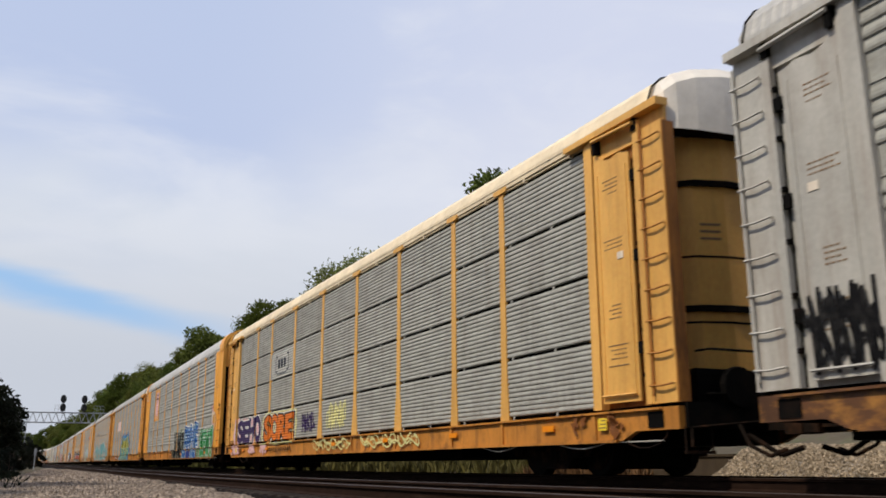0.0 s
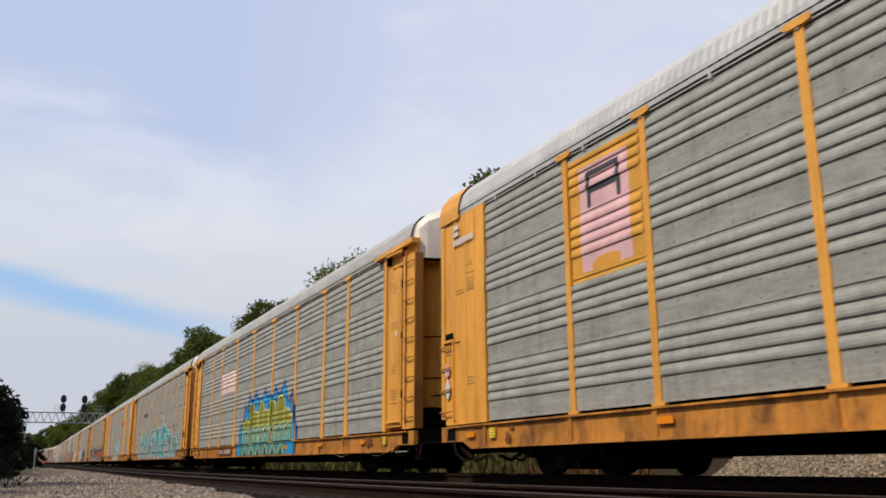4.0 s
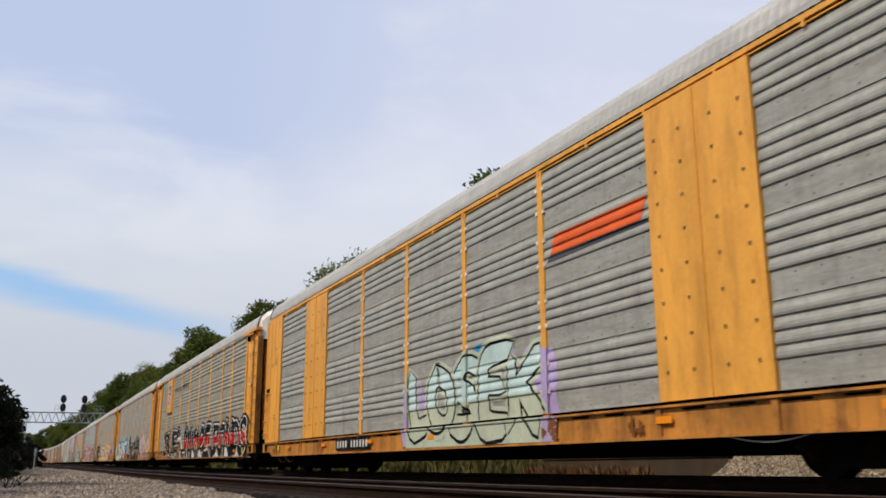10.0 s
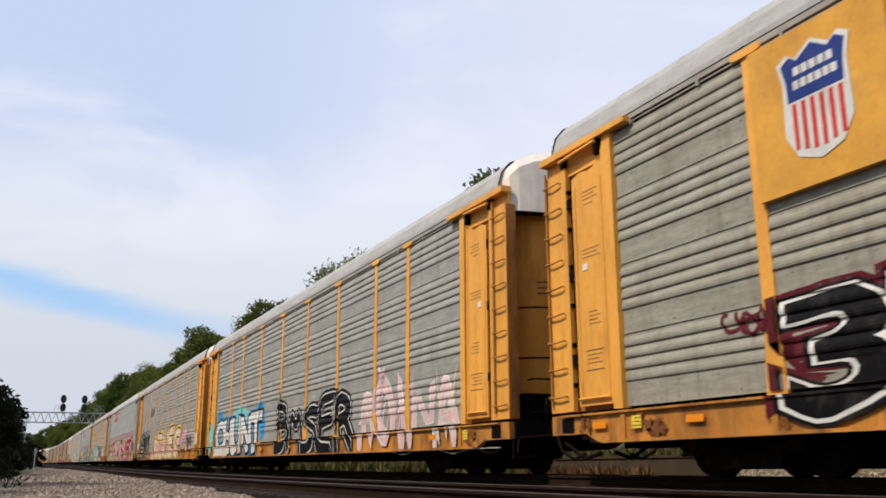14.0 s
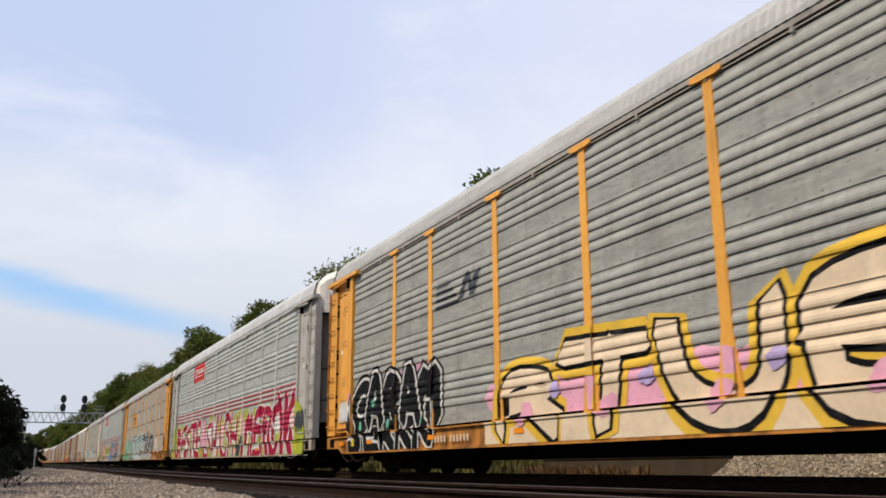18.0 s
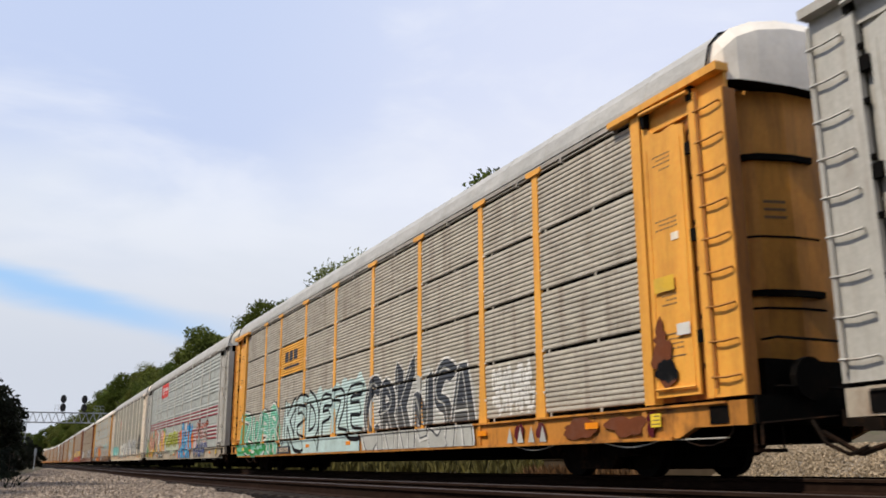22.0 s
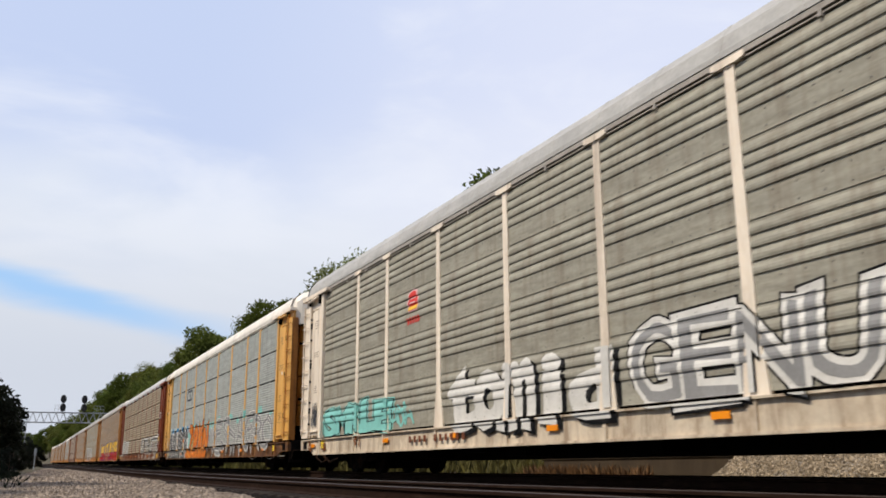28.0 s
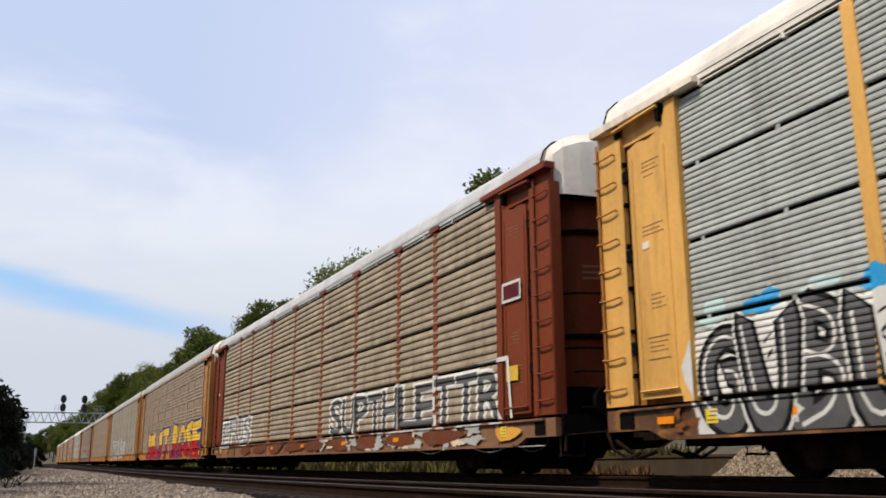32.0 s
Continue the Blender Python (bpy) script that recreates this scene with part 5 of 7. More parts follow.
                    out.append((a0 + slot * (k + 0.5 + u * min(squeeze, 1.14) * 0.80 + lean * (v - 0.5)), z0 + (h1 - z0) * q))
                self.shape(out, faces, color, 1 + n)
        return self

    @staticmethod
    def rounded(pts, wide, turns):
        """The same line with its corners cut to curves."""
        for _ in range(turns):
            if len(pts) < 3:
                break
            p2, w2 = [pts[0]], [wide[0]]
            for (p, q), (v, w) in zip(zip(pts, pts[1:]), zip(wide, wide[1:])):
                p2 += [(p[0] * 0.75 + q[0] * 0.25, p[1] * 0.75 + q[1] * 0.25), (p[0] * 0.25 + q[0] * 0.75, p[1] * 0.25 + q[1] * 0.75)]
                w2 += [v * 0.75 + w * 0.25, v * 0.25 + w * 0.75]
            pts, wide = p2 + [pts[-1]], w2 + [wide[-1]]
        return pts, wide

    def wild(self, text, a0, a1, z0, z1, layers, seed=1, w=0.30, top=None, jag=1.0, shine=None, curve=2):
        """Hand-sprayed letters of wedge-shaped strokes with pointed ends, each laid over its neighbours. layers: (growth in metres, colour), the outermost first."""
        r = random.Random(seed)
        slot = (a1 - a0) / len(text)
        for k, ch in enumerate(text):
            h = (z1 + ((top or z1) - z1) * (k + 0.5) / len(text) - z0) * r.uniform(0.88, 1.1)
            lean, sag = r.uniform(-0.14, 0.14) * slot, r.uniform(-0.03, 0.05) * h
            fat = w * min(slot, 0.75 * h)
            lines = []
            for run in STROKES[ch].split(";"):
                pts = []
                for c in run.split():
                    u, v = int(c[0]) / 9 + r.uniform(-0.05, 0.05) * jag, int(c[1]) / 9 + r.uniform(-0.05, 0.05) * jag
                    pts.append((a0 + slot * (k + 0.5 + (u - 0.5) * 0.86) + lean * (v - 0.5), z0 + sag + h * v))
                pts, wide = self.rounded(pts, [fat * r.uniform(0.68, 1.25) for _ in pts], curve)
                lines.append((pts, wide, [r.uniform(0.2, 0.9) * jag for _ in range(2)]))
            for n, (grow, color) in enumerate(layers):
                for pts, wide, tips in lines:
                    self.wedge(pts, [q + 2 * grow for q in wide], [q * fat + grow * 0.8 for q in tips], color, 1 + n + len(layers) * (k % 2))
            if shine:
                for pts, wide, tips in lines:
                    self.wedge([(a - 0.25 * q, z + 0.1 * q) for (a, z), q in zip(pts, wide)], [0.10 * fat + 0.012] * len(pts), [0, 0], shine, 1 + len(layers) * (1 + k % 2))
        return self

    def wedge(self, pts, wide, tips, color, lift):
        """A stroke of changing width along a line, with pointed ends."""
        out, n = [], len(pts)
        dirs = []
        for i in range(n):
            p, q = pts[max(0, i - 1)], pts[min(n - 1, i + 1)]
            d = math.hypot(q[0] - p[0], q[1] - p[1]) or 1
            dirs.append(((q[0] - p[0]) / d, (q[1] - p[1]) / d))
        for (a, z), (dx, dz), q in zip(pts, dirs, wide):
            out += [(a - dz * q / 2, z + dx * q / 2), (a + dz * q / 2, z - dx * q / 2)]
        faces = [(2 * i, 2 * i + 1, 2 * i + 3, 2 * i + 2) for i in range(n - 1)]
        for i, s, t in ((0, -1, tips[0]), (n - 1, 1, tips[1])):
            if t > 0:
                (a, z), (dx, dz), q = pts[i], dirs[i], wide[i] * 0.3
                out.append((a + s * dx * t + dz * q, z + s * dz * t - dx * q))
                faces.append((2 * i, 2 * i + 1, len(out) - 1))
        return self.shape(out, faces, color, lift)

    def scribble(self, a0, a1, z0, z1, color, seed, n=14, w=0.06, lift=3):
        r = random.Random(seed)
        p = [r.uniform(0, math.tau) for _ in range(4)]
        fine, turns, wide = [], 0.42 * n, (a1 - a0) * 0.9
        for k in range(n * 7 + 1):
            t = k / (n * 7)
            s = math.tau * turns * t
            swing = 0.62 * math.sin(s + p[0]) + 0.38 * math.sin(2.37 * s + p[1])
            fine.append((a0 + 0.05 * wide + wide * t + wide / n * 1.5 * (math.cos(s + p[2]) + 0.5 * math.cos(1.63 * s + p[3])), (z0 + z1) / 2 + (z1 - z0) * 0.5 * swing))
        return self.stroke(fine, w, color, lift)

    def put(self, name, label, flat=False):
        bm = bmesh.new()
        tag = bm.faces.layers.int.new("lift")
        for i, (pts, faces, bands, lift) in enumerate(self.polys):
            vs = [bm.verts.new((0, HALF - a, z)) for a, z in pts]
            for f in faces:
                try:
                    bm.faces.new([vs[q] for q in f])[tag] = i
                except ValueError:
                    pass
        zs = [p[1] for poly in self.polys for p in poly[0]]
        ys = [HALF - p[0] for poly in self.polys for p in poly[0]]
        cut_z = {SILL_0 + 0.025, SILL_0 + 0.135, SHEET_0 - 0.08, SHEET_0 - 0.05, SHEET_0, SHEET_1}
        for r in range(4):
            cut_z |= {round(SHEET_0 + r * ROW + h, 4) for h, _ in PROFILE[self.style]}
        for poly in self.polys:
            cut_z |= {z for z, _ in poly[2] if z < 9}
        doored = CARS[self.j]["style"] == "doored"
        bands = [(y - 0.092, y + 0.092) for k, y in enumerate(EDGES[1:-1]) if not (doored and k in (0, 1, 6, 7))]
        bands += [(EDGES[0] - 2.0, EDGES[0]), (EDGES[-1], EDGES[-1] + 2.0)]
        cut_y = {v for b in bands for v in b}
        for z in sorted(cut_z):
            if min(zs) < z < max(zs):
                bmesh.ops.bisect_plane(bm, geom=bm.verts[:] + bm.edges[:] + bm.faces[:], plane_co=(0, 0, z), plane_no=(0, 0, 1))
        for y in sorted(cut_y):
            if min(ys) < y < max(ys):
                bmesh.ops.bisect_plane(bm, geom=bm.verts[:] + bm.edges[:] + bm.faces[:], plane_co=(0, y, 0), plane_no=(0, 1, 0))
        v, faces, index = [], [], []
        for f in bm.faces:
            c = f.calc_center_median()
            poly = self.polys[f[tag]]
            lift = 0.003 + 0.0022 * poly[3]
            if c.z < SILL_0 + (0.025 if abs(c.y) < HALF - 1.0 else 0.135) or c.z > SHEET_1 or abs(c.y) > HALF:
                continue
            if SHEET_0 - 0.05 < c.z < SHEET_0:
                continue
            on_post = any(b0 < c.y < b1 for b0, b1 in bands)
            h = (c.z - SHEET_0) % ROW
            if c.z > SHEET_0 and not on_post and self.style != "grouped" and not 0.02 < h < ROW - 0.03:
                continue
            color = next(col for z, col in poly[2] if c.z < z)
            if on_post and c.z > SHEET_0 and not flat:
                # the flank of a post takes paint too
                for b0, b1 in bands[:-2]:
                    if b0 < c.y < b1:
                        for e in f.edges:
                            p, q = e.verts[0].co, e.verts[1].co
                            if abs(p.y - b0) < 1e-4 and abs(q.y - b0) < 1e-4 and abs(p.z - q.z) > 1e-4:
                                n = len(v)
                                y = b0 - 0.013 - lift
                                v += [(POST - 0.012 - lift, y, p.z), (POST - 0.012 - lift, y, q.z), (SKIN - 0.004, y, q.z), (SKIN - 0.004, y, p.z)]
                                faces.append((n, n + 1, n + 2, n + 3))
                                index.append(self.mat(color))
            n = len(v)
            for q in f.verts:
                if c.z < SHEET_0 - 0.08:
                    x = FACE - 0.031
                elif c.z < SHEET_0:
                    x = FACE - 0.052
                elif on_post or flat:
                    x = FACE - 0.012 if flat or abs(c.y) > PANEL_HALF else POST - 0.012
                else:
                    hq = min(max(q.co.z - SHEET_0, 0), 4 * ROW)
                    row = min(3, int((c.z - SHEET_0) / ROW))
                    x = SKIN - depth_in_row(self.style, hq - row * ROW)
                v.append((x - lift, q.co.y, q.co.z))
            faces.append(tuple(range(n, n + len(f.verts))))
            index.append(self.mat(color))
        bm.free()
        me = raw(name, v, faces, [spray(m) for m in self.mats], index)
        wall = next(o for o in self.car.children if o.name.startswith("side_wall"))
        return part(name, me, wall, label)


def depth_in_row(style, h):
    p = PROFILE[style]
    h = min(max(h, p[0][0]), p[-1][0])
    for (a, da), (b, db) in zip(p, p[1:]):
        if a <= h <= b:
            return da if b - a < 1e-6 else da + (db - da) * (h - a) / (b - a)
    return 0.0


def marks(j, a0, a1, z0, z1, back, front, groups=(4, 6), seed=3):
    """A car's painted mark: its characters stand as bars."""
    d = Decal(j)
    if back:
        d.rect(a0, a1, z0, z1, back, 4)
    n = sum(groups) + len(groups)
    step, k = (a1 - a0) / n, 0.5
    for g in groups:
        for q in range(g):
            Decal(j).rect(a0 + k * step + step * 0.15, a0 + k * step + step * 0.62, z0 + (z1 - z0) * 0.2, z0 + (z1 - z0) * 0.8, front, 6).put("mark_bar", "")
            k += 1
        k += 1
    if back:
        d.put("mark_plate", "painted plate under a row of bars")


def sign_bars(d, a0, a1, z0, z1, n, color, lift=5, slim=0.72, flat=False):
    step = (a1 - a0) / n
    for k in range(n):
        Decal(d.j).rect(a0 + k * step, a0 + (k + slim) * step, z0, z1, color, lift).put("sign_bar", "", flat)


LOW = 0.50


def graffiti():
    # number 1: purple and orange words, faded tags
    d = Decal(1)
    for k in range(7):
        d.blob(1.9 + 0.52 * k, 1.42, 0.42, 0.46, "rose", 0, 0.25, k, 14)
    d.word("SEHO", 1.9, 5.45, 1.03, 1.72, [(0.19, "white"), (0.11, "plum")], 3, 0.8, 1.3, 1.80)
    d.put("graffiti_word", "dark purple block letters edged in white")
    d = Decal(1)
    d.blob(5.9, 1.3, 0.3, 0.45, "pale", 0).blob(9.4, 1.35, 0.5, 0.52, "pale", 0, 0.2, 4)
    d.word("SORE", 6.0, 9.6, 1.0, 1.70, [(0.32, "pale"), (0.24, "white"), (0.18, "black"), (0.09, "orange")], 8, 0.35, 1.3, 1.72)
    d.put("graffiti_word", "orange bubble letters with a black edge and pale halo")
    Decal(1).scribble(10.4, 11.8, 1.1, 1.65, "plum", 5, 16, 0.07).put("graffiti_tag", "dark purple scrawl")
    Decal(1).scribble(12.9, 14.5, 1.1, 1.8, "pale", 6, 24, 0.06).put("graffiti_tag", "faded pale yellow scrawl")
    for k, (a, w) in enumerate(((2.0, 1.2), (4.6, 0.8), (6.3, 0.8))):
        d = Decal(1)
        for q in range(7):
            d.blob(a + w * (q - 3) / 7, 0.72 + 0.07 * ((q * 5) % 3), w / 6, 0.06 + 0.03 * (q % 2), "rose", 0.3, 0.6, 10 * k + q)
        d.put("paint_smear", "faded pink smear")
    Decal(1).scribble(12.0, 15.2, 0.64, 0.86, "pale", 77, 22, 0.028, 2).put("graffiti_tag", "faded yellow scrawl along the sill")
    Decal(1).scribble(15.8, 19.6, 0.64, 0.86, "pale", 78, 26, 0.028, 2).put("graffiti_tag", "faded yellow scrawl along the sill")
    d = Decal(1)
    d.rect(6.64, 9.36, 2.96, 3.80, "silver", 1)
    for a, s in ((7.25, 1), (8.75, -1)):
        d.stroke([(a + 0.16 * s, 3.15), (a, 3.15), (a, 3.66), (a + 0.16 * s, 3.66)], 0.06, "slate", 3)
    sign_bars(d, 7.5, 8.55, 3.26, 3.55, 3, "slate")
    sign_bars(d, 7.4, 8.6, 3.05, 3.10, 5, "slate")
    d.put("company_sign", "grey patch with dark bracketed emblem")
    marks(1, 7.0, 9.9, 0.66, 0.80, None, "black")
    # number 2
    d = Decal(2)
    d.word("HUNKS", 14.35, 17.5, 0.62, 1.75, [(0.22, "sage"), (0.15, "black")], 11, 0.45, 1.2)
    d.put("graffiti_word", "black letters with pale green edges")
    d = Decal(2)
    d.word("EPPIE", 17.85, 21.75, 0.66, 1.85, [(0.22, "white"), (0.15, "cobalt"), (0.06, "ice"), (0.02, "cobalt")], 12, 0.5, 1.3, 2.0)
    d.blob(19.7, 0.72, 0.55, 0.14, "navy", 6, 0.1, 3).blob(20.0, 2.06, 0.16, 0.07, "white", 2, 0.1, 4)
    d.put("graffiti_word", "blue bubble letters edged in white")
    d = Decal(2)
    d.word("HEMO!", 22.4, 26.2, 0.66, 1.62, [(0.22, "white"), (0.15, "green"), (0.05, "ice"), (0.015, "green")], 13, 0.5, 1.3, 1.70)
    d.put("graffiti_word", "green bubble letters edged in white")
    d = Decal(2)
    ring = [(26.12 + 0.30 * math.cos(q * 0.45), 2.02 + 0.34 * math.sin(q * 0.45)) for q in range(15)]
    d.stroke(ring, 0.09, "cream", 1).blob(25.72, 2.25, 0.15, 0.28, "cream", 1, 0.2, 4).blob(25.85, 2.44, 0.1, 0.1, "rose", 2, 0.2, 5).stroke([(25.65, 2.0), (25.9, 1.85), (26.15, 1.9)], 0.06, "rose", 2)
    d.put("graffiti_figure", "plain pale pink rounded blobs")
    d = Decal(2)
    for k in range(2):
        d.rect(0.62, 0.84, 4.55 + 0.13 * k, 4.64 + 0.13 * k, "white", 2)
    for k in range(7):
        d.rect(0.62 + 0.125 * k, 0.72 + 0.125 * k, 4.36, 4.48, "white", 2)
    d.put("stencil_block", "white block of stencilled bars")
    Decal(2).blob(0.30, 1.95, 0.09, 0.13, "rose", 2, 0.2, 3).blob(0.32, 1.6, 0.09, 0.2, "white", 2, 0.3, 4).put("graffiti_tag", "small pale smears beside the ladder")
    Decal(2).rect(25.55, 25.9, 2.62, 2.66, "flame", 2).rect(25.55, 25.9, 2.54, 2.58, "flame", 2).rect(25.55, 25.9, 2.46, 2.50, "flame", 2).put("warning_bars", "three thin orange-red bars")
    d = Decal(2)
    d.rect(4.64, 6.5, 2.85, 4.80, "gold", 1).rect(4.95, 6.2, 2.98, 4.62, "rose", 2).blob(5.57, 3.05, 0.36, 0.12, "gold", 3, 0.05, 1)
    d.stroke([(5.2, 3.98), (5.2, 4.48), (5.95, 4.48), (5.95, 3.98)], 0.09, "slate", 4).stroke([(5.2, 4.22), (5.95, 4.22)], 0.10, "slate", 4)
    d.put("company_sign", "yellow panel with a faded pink shield")
    # number 3
    d = Decal(3)
    d.rect(6.64, 9.36, 3.02, 3.84, "blush", 1)
    for k in range(5):
        d.rect(6.9, 9.3, 3.1 + 0.15 * k, 3.13 + 0.15 * k, "rose", 2)
    d.put("painted_patch", "faded pale pink painted patch")
    d = Decal(3)
    r = random.Random(9)
    # cloud: a rough edge that climbs to stepped peaks
    peaks = [(10.7, 1.55), (11.35, 2.25), (12.05, 2.66), (12.9, 2.64), (14.25, 2.66), (15.7, 2.64), (16.75, 2.74), (17.7, 2.35), (18.1, 1.5)]
    rim = [(10.5, LOW), (10.5, 1.0)]
    for (a, z), (b, y) in zip(peaks, peaks[1:] + [(18.25, 1.0)]):
        low = min(z, y) - 0.17 if b - a > 0.6 else (z + y) / 2
        rim += [(a - 0.30, z - 0.26), (a - 0.20, z - 0.14), (a - 0.12, z - 0.04), (a + 0.10, z - 0.02), (a + 0.18, z - 0.12), (a + 0.27, z - 0.18), (a + 0.33, min(low, z - 0.2)), ((a + b) / 2 + 0.06, low - 0.02)]
    rim += [(18.2, 1.1), (18.28, LOW)]
    rim = [(a + r.uniform(-0.02, 0.02), z + r.uniform(-0.03, 0.03)) for a, z in rim]
    rim.sort()
    for p, q in zip(rim, rim[1:]):
        if q[0] > p[0]:
            d.poly([(p[0], LOW), (q[0], LOW), q, p], "sky", 0)
    d.wedge(rim, [0.08 + 0.03 * (i % 3) for i in range(len(rim))], [0, 0], "cobalt", 1)
    for p in peaks:
        d.blob(p[0], p[1] + 0.02, 0.10, 0.10, "cobalt", 1, 0.35, int(p[0] * 9), 9)
    # columns with round heads and slabs between them
    for n, (a0, a1, top) in enumerate(((10.95, 12.2, 1.75), (12.0, 12.75, 2.3), (12.65, 13.4, 1.95), (13.4, 14.15, 2.3), (14.1, 14.85, 1.95), (14.85, 15.75, 2.24), (15.85, 16.85, 2.34), (16.8, 17.5, 1.86), (17.35, 17.92, 1.7))):
        flat = n in (2, 4, 7)
        for grow, color, lift, shift in ((0.10, "deep", 2, -0.08), (0.055, "pale", 3, 0), (0.0, [(1.48, "seafoam"), (9.9, "olive")], 4, 0)):
            w, mid = (a1 - a0) / 2 - 0.05 + grow, (a0 + a1) / 2 + shift
            head = [(w, -0.25), (w, 0.0), (-w, 0.05), (-w, -0.25)] if flat else [(w * math.cos(q * math.pi / 8), 0.30 * math.sin(q * math.pi / 8) - 0.30) for q in range(9)]
            if not (flat and color == "deep"):
                d.poly([(mid - w, 0.92), (mid + w, 0.92)] + [(mid + u, top + grow + v) for u, v in head], color, lift + 0.3 * (n % 2))
    for k in range(7):
        a = 11.7 + 0.92 * k
        d.poly([(a - 0.26, 1.42), (a + 0.3, 1.5), (a - 0.02, 1.05)], "pale", 6).poly([(a - 0.16, 1.37), (a + 0.2, 1.43), (a - 0.02, 1.14)], "deep", 7)
        d.poly([(a + 0.36, 0.98), (a + 0.62, 0.98), (a + 0.5, 1.62)], "pale", 6).poly([(a + 0.41, 0.98), (a + 0.57, 0.98), (a + 0.5, 1.5)], "deep", 7)
    d.rect(11.0, 17.6, 0.61, 0.89, "lagoon", 3)
    for k in range(6):
        a = 11.6 + 1.0 * k
        d.poly([(a, 0.61), (a + 0.6, 0.61), (a + 0.3, 0.88)], "deep", 4).stroke([(a, 0.61), (a + 0.3, 0.88), (a + 0.6, 0.61)], 0.05, "pale", 5)
    d.put("graffiti_piece", "round olive and aqua letters in a jagged blue cloud")
    marks(3, 7.1, 9.6, 0.64, 0.83, "rust", "white")
    # number 4
    d = Decal(4)
    for k in range(22):
        d.blob(6.2 + 0.8 * k, 1.3 + 0.3 * (k % 3), 0.34, 0.42, "brick", 0, 0.3, k, 12)
    d.wild("REZMINASK", 5.7, 14.3, 0.60, 2.05, [(0.085, "white"), (0.0, "teal")], 31, 0.44, None, 1.9, "ice", 1)
    d.wild("VAKEZMIN", 14.3, 23.8, 0.58, 2.25, [(0.095, "white"), (0.0, "teal")], 32, 0.46, 1.8, 2.0, "ice", 1)
    r = random.Random(44)
    for k in range(15):
        a, w, h = 5.9 + 1.15 * k + r.uniform(-0.25, 0.25), r.uniform(0.35, 0.8), r.uniform(0.14, 0.27)
        tip = a + w * r.uniform(0.3, 0.7)
        d.poly([(a, 0.6), (a + w, 0.6), (tip, 0.6 + h)], "brick" if k % 4 else "orange", 9).stroke([(a, 0.6), (tip, 0.6 + h), (a + w, 0.6)], 0.045, "white", 10)
        a += r.uniform(0, 0.5)
        d.wedge([(a, 1.6), (a + r.uniform(-0.2, 0.35), r.uniform(1.95, 2.3))], [0.13, 0.04], [0, 0.2], "white", 2)
    for k in range(18):
        d.blob(6.6 + 0.93 * k + r.uniform(-0.25, 0.25), 1.15 + r.uniform(-0.1, 0.55), r.uniform(0.07, 0.13), r.uniform(0.12, 0.22), "brick", 8, 0.4, 60 + k, 8)
    d.put("graffiti_piece", "long turquoise letters edged in white over rust red")
    d = Decal(4)
    sign_bars(d, 7.0, 9.3, 3.32, 3.55, 8, "slate", 3, 0.66)
    Decal(4).scribble(2.2, 3.7, 1.5, 1.85, "rose", 14, 16, 0.03).put("graffiti_tag", "faint pink scrawl")
    # number 5
    d = Decal(5)
    d.blob(12.7, 1.3, 0.55, 0.75, "lavender", 0, 0.2, 3).blob(17.7, 1.25, 0.8, 0.8, "lavender", 0, 0.2, 5).blob(15.7, 1.95, 0.5, 0.3, "sky", 0, 0.2, 6).blob(14.6, 1.75, 0.4, 0.3, "lavender", 0, 0.2, 7).blob(16.6, 2.0, 0.35, 0.25, "lavender", 0, 0.2, 8)
    d.rect(12.5, 18.0, 0.60, 0.9, "sage", 1)
    d.wild("LOSEK", 12.45, 17.9, 0.85, 2.0, [(0.13, "sage"), (0.05, "black"), (0.0, [(1.3, "sage"), (9.9, "ice")])], 41, 0.42, None, 0.7)
    d.put("graffiti_piece", "pale green letters with black outlines on silver")
    d = Decal(5)
    for k in range(4):
        a = 18.35 + 0.58 * k
        d.rect(a - 0.06, a + 0.56, 3.44, 3.76, "flame", 2, 0.14)
        d.rect(a + 0.1, a + 0.36, 3.55, 3.58, "brick", 3, 0.03)
    d.poly([(18.2, 3.33), (20.9, 3.38), (20.9, 3.43), (18.2, 3.42)], "slate", 2)
    d.put("company_sign", "orange slanted emblem over a dark line")
    marks(5, 7.85, 10.35, 0.63, 0.84, "black", "white")
    # number 6
    d = Decal(6)
    d.word("3UER", 4.75, 10.3, 0.72, 1.88, [(0.20, "wine"), (0.13, "black"), (0.09, "white"), (0.045, "black")], 51, 0.55, 1.3)
    d.stroke([(9.2, 1.4), (10.2, 1.55), (10.7, 1.0), (10.9, 0.62)], 0.2, "white", 4)
    d.put("graffiti_word", "black letters edged in white with a dark red halo")
    band = [(1.0, "black"), (1.45, "red"), (9.9, "black")]
    d = Decal(6)
    for k in range(13):
        d.blob(11.7 + 0.55 * k, 1.12 + 0.06 * (k % 3), 0.42, 0.62, "black", 0, 0.25, 600 + k)
    d.wild("AIMPE", 11.35, 18.9, LOW + 0.12, 1.78, [(0.17, "black"), (0.07, "white"), (0.0, band)], 52, 0.50, 1.85, 1.3, None, 1)
    d.put("graffiti_word", "black and red letters edged in white")
    d = Decal(6)
    d.word("BONDS", 19.5, 26.3, 0.66, 1.72, [(0.24, "black"), (0.13, "white"), (0.07, band)], 53, 0.6, 1.3, 1.82)
    d.put("graffiti_word", "black and red rounded letters edged in white")
    d = Decal(6)
    plate = Build().box(FACE - 0.010, SKIN + 0.01, HALF - 6.50, HALF - 4.64, 3.05, 4.89).mesh("sign_plate", spray("gold"))
    part("sign_plate", plate, next(o for o in TRAIN[6].children if o.name.startswith("side_wall")), "flat yellow sign plate")
